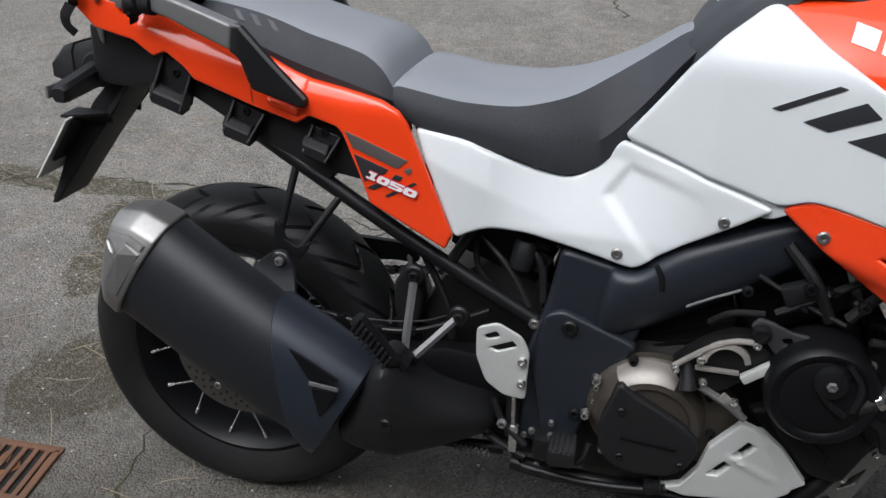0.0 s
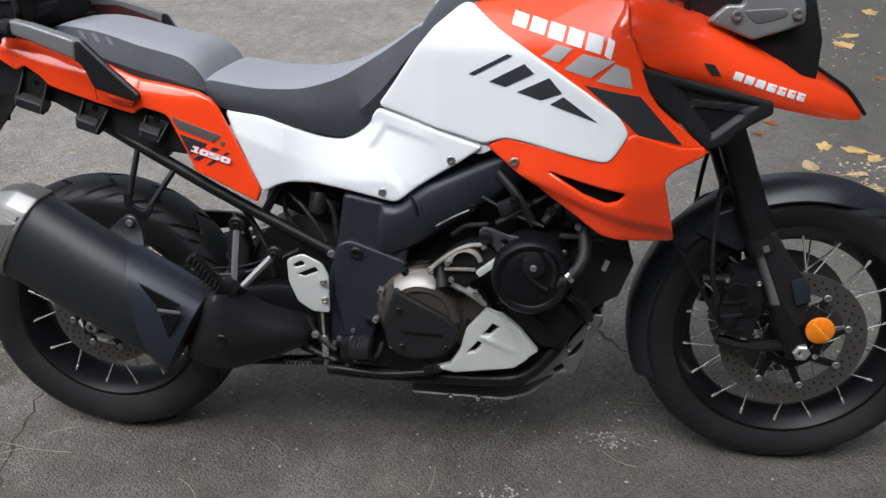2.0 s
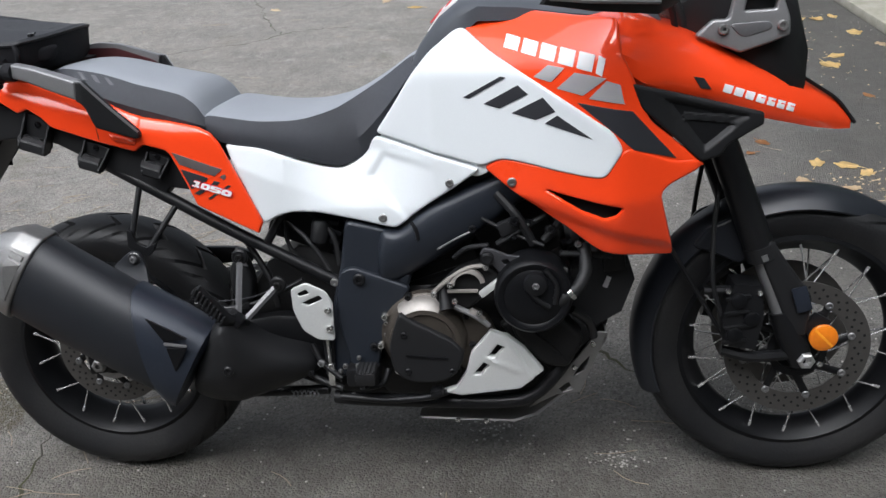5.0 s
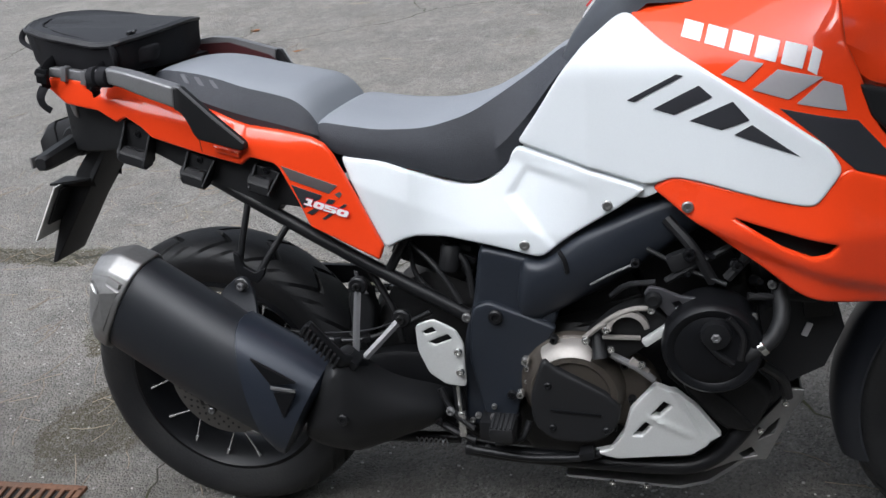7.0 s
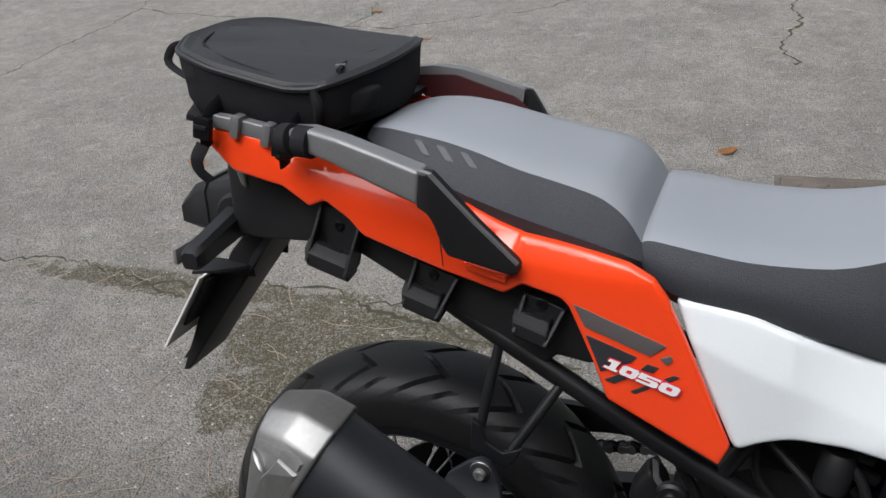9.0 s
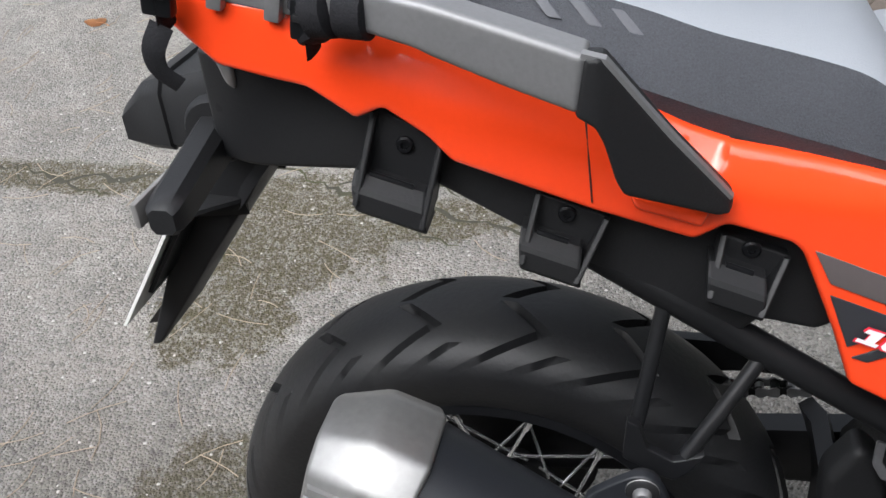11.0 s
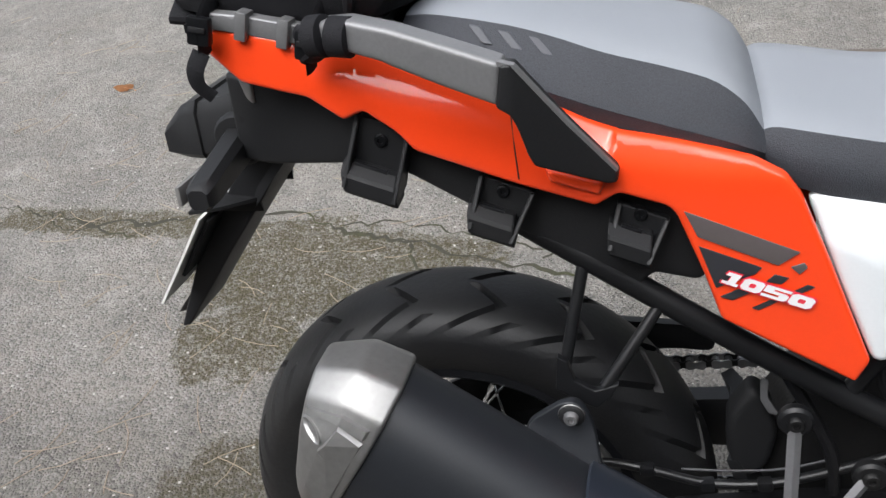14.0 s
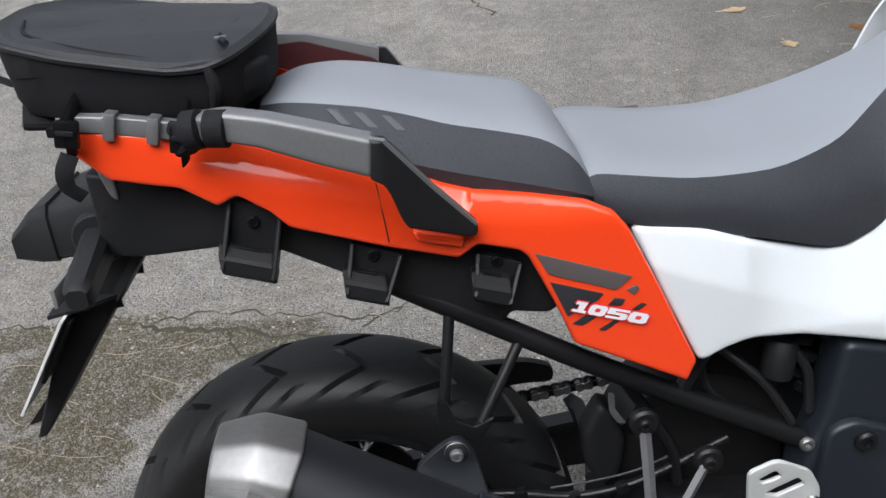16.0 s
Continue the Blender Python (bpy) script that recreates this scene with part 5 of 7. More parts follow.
for pts, r in ((((1.00, -0.16, 0.60), (0.97, -0.17, 0.66), (0.93, -0.15, 0.70)), 0.009), (((1.02, -0.17, 0.61), (1.06, -0.17, 0.66), (1.10, -0.16, 0.70)), 0.008), (((0.93, -0.16, 0.60), (0.99, -0.165, 0.64), (1.05, -0.15, 0.67)), 0.006), (((0.90, -0.15, 0.65), (0.96, -0.16, 0.62), (1.02, -0.17, 0.60)), 0.004), (((1.05, -0.19, 0.59), (1.10, -0.18, 0.585), (1.15, -0.15, 0.57)), 0.006)):
    part("engine_hose", tube(pts, r, 8), RUBBER, bike)
for x, z, s in ((1.03, 0.625, 0.02), (0.99, 0.64, 0.014), (1.06, 0.60, 0.016), (0.955, 0.61, 0.012)):
    part("sensor", lathe([(s * 0.5, 0), (s * 0.5, 0.012), (s * 0.3, 0.016), (s * 0.3, 0.03), (0, 0.03)], (x, -0.150, z), (0.3, -1, 0.3), 12), BLACK_GLOSS, bike)
part("engine_side_case", panel([(0.935, 0.50), (1.00, 0.47), (1.06, 0.44), (1.10, 0.40), (1.07, 0.33), (1.02, 0.335), (0.96, 0.40)], lambda x, z: 0.16, 0.012, 0.04, 0.014, 0.015), DARK_ENGINE, bike)
OUTBOARD[0] = Vector((0, 0, 0))
part("radiator", box((1.150, 0, 0.65), (0.045, 0.32, 0.22), 0.006, (0, -8, 0)), DARK_ENGINE, bike, "black radiator core")
part("radiator_tank", loft([[Vector((1.13 + dx, -y, z)) for dx, z in ((0, 0.42), (0.05, 0.45), (0.075, 0.52), (0.06, 0.57), (0.0, 0.575), (-0.05, 0.54), (-0.06, 0.47))] for y in (0.06, 0.10, 0.14, 0.145)]), BLACK_PLASTIC, bike)
part("lower_hose", tube([(1.16, -0.10, 0.53), (1.165, -0.11, 0.46), (1.13, -0.12, 0.42), (1.09, -0.12, 0.40)], 0.016, 12), RUBBER, bike)
part("hose_label", box((1.150, -0.148, 0.515), (0.010, 0.003, 0.024), 0.001, (0, 20, 0)), GREY_DECAL, bike)
part("engine_skirt", panel([(0.93, 0.42), (1.00, 0.45), (1.09, 0.44), (1.13, 0.40), (1.05, 0.30), (1.02, 0.33)], lambda x, z: 0.145, 0.01, 0.03), BLACK_PLASTIC, bike)

# small parts that fill the space round the engine
OUTBOARD[0] = Vector((0.003, -0.022, 0.009))
UPPER_PIPES = ((((0.985, -0.236, 0.552), (1.000, -0.240, 0.520), (1.030, -0.238, 0.498)), 0.006, BLACK_METAL), (((1.022, -0.238, 0.575), (1.046, -0.238, 0.545), (1.040, -0.236, 0.505)), 0.005, HOSE),)
LOWER_PIPES = ((((0.845, -0.168, 0.575), (0.870, -0.176, 0.600), (0.915, -0.182, 0.606)), 0.005, BLACK_METAL), (((0.700, -0.160, 0.330), (0.690, -0.176, 0.300), (0.640, -0.176, 0.290)), 0.006, BLACK_METAL), (((1.075, -0.180, 0.470), (1.110, -0.165, 0.440), (1.120, -0.155, 0.400)), 0.009, HOSE), (((0.540, -0.150, 0.380), (0.560, -0.160, 0.340), (0.600, -0.165, 0.310)), 0.006, HOSE), (((0.500, -0.140, 0.330), (0.545, -0.150, 0.300), (0.600, -0.158, 0.282)), 0.007, BLACK_METAL))
for pts, r, mat in UPPER_PIPES + LOWER_PIPES:
    part("engine_pipe", tube(pts, r, 9), mat, bike)
for x, y, z, r, mat in ((0.885, 0.190, 0.642, 0.008, BLACK_METAL), (0.965, 0.186, 0.655, 0.010, BLACK_GLOSS), (1.035, 0.190, 0.640, 0.009, BLACK_METAL), (1.085, 0.190, 0.610, 0.007, BRUSHED_DARK), (1.060, 0.198, 0.560, 0.006, BRUSHED), (0.700, 0.150, 0.430, 0.006, CHROME), (0.698, 0.150, 0.405, 0.005, CHROME), (0.560, 0.165, 0.345, 0.008, BRUSHED_DARK), (0.535, 0.160, 0.320, 0.007, BLACK_METAL), (0.640, 0.176, 0.345, 0.006, BRUSHED), (0.655, 0.178, 0.300, 0.007, BLACK_METAL), (1.020, 0.176, 0.440, 0.007, BLACK_METAL), (0.985, 0.172, 0.450, 0.006, BRUSHED_DARK)):
    part("engine_bolt", bolt((x, -y, z), r, 0.008, n=8), mat, bike)
for x, z, w in ((0.985, 0.425, 0.06), (1.010, 0.405, 0.06), (1.035, 0.385, 0.05), (1.055, 0.362, 0.04)):
    part("case_rib", box((x, -0.166, z), (w, 0.012, 0.006), 0.002, (0, 42, 0)), DARK_ENGINE, bike)
part("ignition_box", box((0.955, -0.168, 0.640), (0.045, 0.022, 0.028), 0.005, (0, -24, 0)), BLACK_PLASTIC, bike)

OUTBOARD[0] = Vector((0.0, -0.032, 0.014))
guard = part("skid_guard", panel([(0.917, 0.422), (0.949, 0.410), (0.985, 0.380), (1.023, 0.331), (0.975, 0.293), (0.855, 0.277), (0.814, 0.286), (0.845, 0.296), (0.866, 0.330), (0.877, 0.373)], lambda x, z: 0.172, 0.003, 0.012, 0.007, 0.003, holes=([(0.931, 0.392), (0.944, 0.385), (0.925, 0.364), (0.911, 0.366)], [(0.902, 0.352), (0.912, 0.345), (0.896, 0.325), (0.880, 0.325)]), relief=lambda x, z: 0.006 * max(0, min(1, (0.985 - x - 0.6 * (z - 0.35)) / 0.006)) + 0.004 * max(0, 1 - abs(z - 0.352 + 0.45 * (x - 0.93)) / 0.007) * (0.905 < x < 0.975)), ALU_PLATE, bike, "pale aluminium engine side guard with two slots")
OUTBOARD[0] = Vector((0, 0, 0))
part("crash_bar", tube([(0.58, -0.155, 0.258), (0.66, -0.168, 0.258), (0.96, -0.172, 0.256), (1.01, -0.168, 0.275), (1.055, -0.16, 0.325), (1.075, -0.15, 0.36)], 0.0145, 14), BLACK_METAL, bike, "black tubular engine bar")
part("crash_bar", tube([(0.58, 0.155, 0.258), (0.66, 0.168, 0.258), (0.96, 0.172, 0.256), (1.01, 0.168, 0.275), (1.055, 0.16, 0.325), (1.075, 0.15, 0.36)], 0.0145, 14), BLACK_METAL, bike, "black tubular engine bar")
bash = part("bash_plate", loft([[Vector((x, s * 0.135, z)) for s in (-1, -0.8, 0.8, 1)] + [Vector((x - 0.004, s * 0.133, z + 0.004)) for s in (1, 0.8, -0.8, -1)] for x, z in ((0.76, 0.195), (0.96, 0.188), (1.01, 0.205), (1.09, 0.275), (1.155, 0.385))]), BRUSHED, bike, "aluminium bash plate under the engine")
part("plate_wing", panel([(0.99, 0.222), (1.05, 0.255), (1.10, 0.262), (1.155, 0.400), (1.135, 0.402), (1.065, 0.305)], lambda x, z: 0.138, 0.002, 0.003, 0.012, 0.003, holes=([(1.085, 0.300), (1.110, 0.315), (1.118, 0.345), (1.10, 0.325)], [(1.055, 0.270), (1.075, 0.285), (1.085, 0.270), (1.062, 0.262)])), BRUSHED, bike, "cut-out side wing of the bash plate")
for x, z in ((0.84, 0.192), (0.90, 0.190), (1.125, 0.372), (1.088, 0.318)):
    part("plate_bolt", bolt((x, -0.142, z + 0.004), 0.006, 0.005), CHROME, bike)


# ---- front end ----
FORK_TOP, FORK_LOW = Vector((1.300, 0, 0.96)), Vector((1.545, 0, 0.335))
for s in (-1, 1):
    off = Vector((0, s * 0.102, 0))
    t, l = FORK_TOP + off, FORK_LOW + off
    outer = part("fork_outer_tube", tube([t, t.lerp(l, 0.30), t.lerp(l, 0.62)], [0.027, 0.029, 0.030], 24, smooth=False), BLACK_METAL, bike, "black fork outer tube")
    part("fork_seal", tube([t.lerp(l, 0.615), t.lerp(l, 0.66)], 0.032, 24), BLACK_PLASTIC, outer)
    part("seal_clip", tube([t.lerp(l, 0.635) + Vector((0, s * 0.026, 0)), t.lerp(l, 0.655) + Vector((0, s * 0.026, 0))], 0.008, 8), BRUSHED_DARK, outer)
    part("fork_stanchion", tube([t.lerp(l, 0.64), t.lerp(l, 0.88)], 0.0205, 20), RAIL_GREY, bike, "dark chromed fork stanchion")
    part("fork_bottom", tube([t.lerp(l, 0.84), t.lerp(l, 0.93), l + Vector((0.012, 0, -0.02))], [0.026, 0.029, 0.024], 20, smooth=False), BLACK_METAL, bike, "black fork bottom casting")
    part("fork_guard", panel([(1.435, 0.590), (1.475, 0.590), (1.500, 0.55), (1.560, 0.470), (1.555, 0.385), (1.520, 0.385), (1.50, 0.44)], lambda x, z: 0.128, 0.008, 0.006, 0.012, 0.012, sides=(s,)), BLACK_PLASTIC, bike, "black plastic fork leg guard")
    part("axle_end", lathe([(0.018, 0), (0.018, 0.010), (0.014, 0.014), (0.009, 0.014), (0.008, 0.004), (0, 0.004)], (1.557, s * 0.122, 0.331), (0, s, 0), 24 if s > 0 else 6), ALU, bike, "bare silver wheel axle end")
    part("axle_pinch_bolt", bolt((1.585, s * 0.125, 0.322), 0.006, 0.006, (0, s, 0)), CHROME, bike)
    cal = part("front_caliper", loft([[Vector((x + dx, s * (0.095 + dy), z + dz)) for dx, dz in ((-0.03, -0.06), (0.03, -0.07), (0.042, 0.0), (0.034, 0.07), (-0.02, 0.075), (-0.04, 0.0))] for x, z, dy in ((1.425, 0.425, -0.028), (1.423, 0.425, 0.022), (1.425, 0.425, 0.032))]), BLACK_METAL, bike, "black four-piston front brake caliper")
    for dx, dz in ((-0.012, -0.035), (-0.008, 0.040), (0.02, 0.0)):
        part("piston_cap", lathe([(0.016, 0), (0.016, 0.006), (0.012, 0.008), (0, 0.008)], (1.422 + dx, s * 0.127, 0.425 + dz), (0, s, 0), 20), BLACK_GLOSS, cal)
    for dx, dz in ((-0.03, -0.055), (-0.032, 0.06), (0.03, 0.055)):
        part("caliper_bolt", bolt((1.425 + dx, s * 0.126, 0.425 + dz), 0.006, 0.006, (0, s, 0)), CHROME, cal)
    for dz in (-0.05, -0.018, 0.014, 0.046):
        part("caliper_rib", box((1.412 + 0.02 * dz, s * 0.128, 0.425 + dz), (0.050, 0.010, 0.008), 0.003, (0, -10, 0)), BLACK_METAL, cal)
    part("caliper_arm", tube([(1.35, s * 0.105, 0.478), (1.40, s * 0.112, 0.482), (1.455, s * 0.108, 0.470)], 0.010, 8), BLACK_METAL, bike)
    part("caliper_arm", tube([(1.39, s * 0.105, 0.345), (1.45, s * 0.112, 0.330), (1.53, s * 0.105, 0.335)], 0.012, 8), BLACK_METAL, bike)
    part("brake_hose", tube([(1.385, s * 0.085, 0.82), (1.375, s * 0.085, 0.72), (1.362, s * 0.10, 0.62), (1.360, s * 0.12, 0.50), (1.395, s * 0.11, 0.40)], 0.005, 8), RUBBER, bike)
    part("mudguard_stay", tube([(1.275, s * 0.075, 0.575), (1.335, s * 0.095, 0.475), (1.395, s * 0.102, 0.375)], 0.0048, 8), BLACK_METAL, bike)
refl = part("side_reflector", lathe([(0.026, 0), (0.028, 0.004), (0.028, 0.010), (0.0255, 0.012), (0.0, 0.0125)], (1.584, -0.128, 0.386), (0, -1, 0), 40), AMBER, bike, "round amber side reflector")
part("reflector_rib", box((1.584, -0.1405, 0.386), (0.050, 0.0012, 0.005), 0.0004, (0, 45, 0)), AMBER_LIGHT, refl)
part("reflector_bracket", box((1.572, -0.120, 0.405), (0.04, 0.008, 0.05), 0.003, (0, 30, 0)), BLACK_METAL, bike)
part("fork_badge", box((1.535, -0.136, 0.470), (0.030, 0.004, 0.055), 0.003, (0, -18, 0)), SHIELD_BLUE, bike)


def mudguard_mesh():
    rings = []
    for k in range(43):
        a = radians(57 + (201 - 57) * k / 42)
        r = 0.338 + 0.004 * math.sin(math.pi * k / 42)
        w = 0.066 * min(1, 0.35 + 0.10 * k)
        ring = []
        for j in range(13):
            u = -1 + j / 6
            rr = r - 0.036 * abs(u) ** 2.6
            ring.append((rr, w * u))
        ring += [(rr - 0.004, y * 0.97) for rr, y in reversed(ring)]
        rings.append([Vector((FRONT.x + rr * math.cos(a), y, FRONT.z + rr * math.sin(a))) for rr, y in ring])
    return loft(rings)


part("front_mudguard", mudguard_mesh(), BLACK_SATIN, bike, "satin black front mudguard")
for s in (-1, 1):
    part("mudguard_cheek", panel([(1.36, 0.60), (1.42, 0.625), (1.450, 0.625), (1.46, 0.575), (1.43, 0.520), (1.37, 0.545), (1.33, 0.56)], lambda x, z: 0.070, 0.006, 0.006, 0.014, 0.012, sides=(s,)), BLACK_SATIN, bike, "satin black mudguard cheek")

part("lower_triple_clamp", box((1.335, 0, 0.835), (0.085, 0.28, 0.045), 0.015, (0, 22, 0)), BLACK_METAL, bike)
part("steering_head", tube([(1.27, 0, 0.98), (1.33, 0, 0.81)], 0.038, 20), BLACK_METAL, bike)

# tank top, dash and filler cap
def tank_top_mesh():
    rings = []
    for x, z, hw, zl in ((0.752, 0.925, 0.060, 0.86), (0.785, 0.985, 0.085, 0.90), (0.825, 1.035, 0.105, 0.95), (0.865, 1.066, 0.122, 1.00), (0.905, 1.078, 0.135, 1.03), (0.98, 1.072, 0.148, 1.03), (1.06, 1.060, 0.155, 1.02), (1.14, 1.052, 0.155, 1.01), (1.24, 1.03, 0.14, 0.98)):
        half = [(-hw, zl), (-hw, zl + 0.55 * (z - zl)), (-hw * 0.86, z - 0.010), (-hw * 0.6, z - 0.002), (0, z)]
        rings.append([Vector((x, y, zz)) for y, zz in half + [(-y, zz) for y, zz in reversed(half[:-1])]])
    return loft(rings)


tank = part("fuel_tank", loft([[Vector((x, y * hw, z0 + (z1 - z0) * q)) for y, q in ((-1, 0), (-1, 0.6), (-0.8, 0.95), (0, 1), (0.8, 0.95), (1, 0.6), (1, 0))] for x, z0, z1, hw in ((0.70, 0.70, 0.80, 0.11), (0.80, 0.70, 0.95, 0.13), (0.90, 0.72, 1.02, 0.15), (1.00, 0.74, 1.03, 0.17), (1.15, 0.76, 1.02, 0.20), (1.28, 0.82, 0.96, 0.17))]), BLACK_PLASTIC, bike, "black painted fuel tank")
top = part("tank_top_cover", tank_top_mesh(), DASH_GREY, bike, "dark grey tank top cover")
part("filler_cap", lathe([(0.045, 0), (0.045, 0.006), (0.040, 0.009), (0.0, 0.009)], (1.00, 0, 1.068), (0.1, 0, 1), 32), BLACK_METAL, top)
pad = part("tank_pad", loft([[Vector((x, y, z + 0.005 - 0.03 * abs(y) * 3)) for y in (-w, -w * 0.5, 0, w * 0.5, w)] + [Vector((x + 0.004, y, z + 0.001 - 0.03 * abs(y) * 3)) for y in (w, w * 0.5, 0, -w * 0.5, -w)] for x, z, w in ((0.800, 1.003, 0.035), (0.832, 1.045, 0.05), (0.870, 1.070, 0.05))]), WHITE_DECAL, top, "white and red protective tank pad")
for y in (-0.030, 0.022):
    for x, z in ((0.818, 1.030), (0.848, 1.058)):
        part("pad_stripe", box((x, y, z + 0.004), (0.034, 0.010, 0.003), 0.001, (0, -48, 0)), RED_STRIPE, pad)

# headlight cowl, windscreen, handlebar
cowl_rings = []
for x, z0, z1, hw in ((1.27, 0.98, 1.06, 0.10), (1.34, 0.95, 1.13, 0.135), (1.42, 0.91, 1.14, 0.14), (1.48, 0.885, 1.08, 0.125), (1.515, 0.875, 0.98, 0.095)):
    cowl_rings.append([Vector((x, y * hw, z0 + (z1 - z0) * q)) for y, q in ((-0.9, 0), (-1, 0.15), (-1, 0.75), (-0.7, 1), (0.7, 1), (1, 0.75), (1, 0.15), (0.9, 0))])
part("headlight_cowl", loft(cowl_rings), BLACK_PLASTIC, bike, "black headlight cowl")
for s in (-1, 1):
    bracket = part("cowl_bracket", panel([(1.296, 0.992), (1.326, 1.020), (1.353, 1.020), (1.362, 1.062), (1.396, 1.082), (1.440, 1.070), (1.460, 1.020), (1.462, 0.990), (1.430, 0.977), (1.376, 0.960)], lambda x, z: 0.165, 0.005, 0.012, 0.010, 0.006, holes=([(1.380, 1.034), (1.384, 1.058), (1.405, 1.066), (1.436, 1.050), (1.434, 1.036)],), sides=(s,)), SILVER, bike, "silver cast cowl bracket with two bolts")
    part("bracket_inset", panel([(1.352, 1.012), (1.425, 1.016), (1.432, 1.002), (1.378, 0.986)], lambda x, z: 0.1665, 0.002, 0.004, sides=(s,)), PEG_GREY, bracket)
    for x, z in ((1.344, 1.003), (1.446, 1.007)):
        part("bracket_bolt", bolt((x, s * 0.166, z), 0.010, 0.007, (0, s, 0)), BRUSHED, bracket)
    part("screen_stay", tube([(1.30, s * 0.10, 1.05), (1.33, s * 0.10, 1.14), (1.27, s * 0.10, 1.22)], 0.007, 8), BLACK_METAL, bike)
screen_rings = []
for z, x, hw in ((1.09, 1.46, 0.13), (1.16, 1.41, 0.17), (1.24, 1.35, 0.18), (1.32, 1.29, 0.17), (1.36, 1.255, 0.13)):
    row = [Vector((x - 0.05 * u * u, hw * u, z)) for u in (-1, -0.6, -0.2, 0.2, 0.6, 1)]
    screen_rings.append(row + [p + Vector((-0.004, 0, 0)) for p in reversed(row)])
part("windscreen", loft(screen_rings), SCREEN, bike, "smoked clear windscreen")
BAR = [(1.05, 0.40, 1.12), (1.13, 0.30, 1.145), (1.20, 0.12, 1.13), (1.205, 0, 1.12), (1.20, -0.12, 1.13), (1.13, -0.30, 1.145), (1.05, -0.40, 1.12)]
bar = part("handlebar", tube(BAR, 0.013, 14), BLACK_METAL, bike, "black tapered handlebar")
for s in (-1, 1):
    part("grip", tube([(1.135, s * 0.285, 1.145), (1.055, s * 0.395, 1.121)], 0.0175, 16), RUBBER, bar)
    part("bar_end", tube([(1.055, s * 0.395, 1.121), (1.04, s * 0.415, 1.115)], 0.0185, 16), ALU, bar)
    part("switch_box", box((1.15, s * 0.255, 1.14), (0.05, 0.05, 0.05), 0.012, (0, 10, s * -35)), BLACK_PLASTIC, bar)
    part("lever", tube([(1.19, s * 0.25, 1.13), (1.20, s * 0.30, 1.12), (1.13, s * 0.40, 1.095)], 0.007, 8, flat=0.6), BLACK_METAL, bar)
    shellr = []
    for x, z0, z1, y in ((1.02, 1.075, 1.12, 0.43), (1.10, 1.062, 1.15, 0.425), (1.20, 1.05, 1.17, 0.37), (1.245, 1.06, 1.16, 0.28), (1.25, 1.08, 1.15, 0.23)):
        row = [Vector((x, s * y, z0 + (z1 - z0) * q)) + Vector((0.012 * math.sin(math.pi * q), s * 0.012 * math.sin(math.pi * q), 0)) for q in (0, 0.25, 0.5, 0.75, 1)]
        shellr.append(row + [p + Vector((-0.006, s * -0.006, 0)) for p in reversed(row)])
    hand_cover = part("knuckle_guard", loft(shellr), BLACK_PLASTIC, bike, "black plastic knuckle guard")
    part("guard_trim", tube([(1.03, s * 0.445, 1.085), (1.10, s * 0.440, 1.078), (1.20, s * 0.385, 1.070)], 0.004, 8), BRUSHED_DARK, hand_cover)
    part("mirror_stem", tube([(1.16, s * 0.26, 1.16), (1.15, s * 0.33, 1.26), (1.13, s * 0.38, 1.30)], 0.006, 8), BLACK_METAL, bike)
    part("mirror", loft([[Vector((1.125 + dx, s * (0.40 + 0.085 * math.cos(t) * k), 1.335 + 0.045 * math.sin(t) * k)) for t in [2 * math.pi * j / 20 for j in range(20)]] for dx, k in ((-0.008, 0.95), (0.0, 1.0), (0.02, 0.8), (0.032, 0.4))]), BLACK_PLASTIC, bike, "black rear-view mirror")
part("instrument_panel", box((1.27, 0, 1.13), (0.03, 0.19, 0.11), 0.012, (0, -30, 0)), BLACK_GLOSS, bike)
part("cable_bundle", tube([(1.22, -0.10, 1.10), (1.27, -0.11, 1.05), (1.29, -0.10, 0.98)], 0.009, 10), RUBBER, bike)
part("cable_bundle", tube([(1.20, -0.14, 1.11), (1.25, -0.15, 1.06), (1.27, -0.12, 0.99)], 0.006, 10), RUBBER, bike)
part("bar_clamp", box((1.215, -0.06, 1.09), (0.05, 0.04, 0.06), 0.01, (0, 10, 0)), ALU, bike)
part("bar_clamp", box((1.215, 0.06, 1.09), (0.05, 0.04, 0.06), 0.01, (0, 10, 0)), ALU, bike)

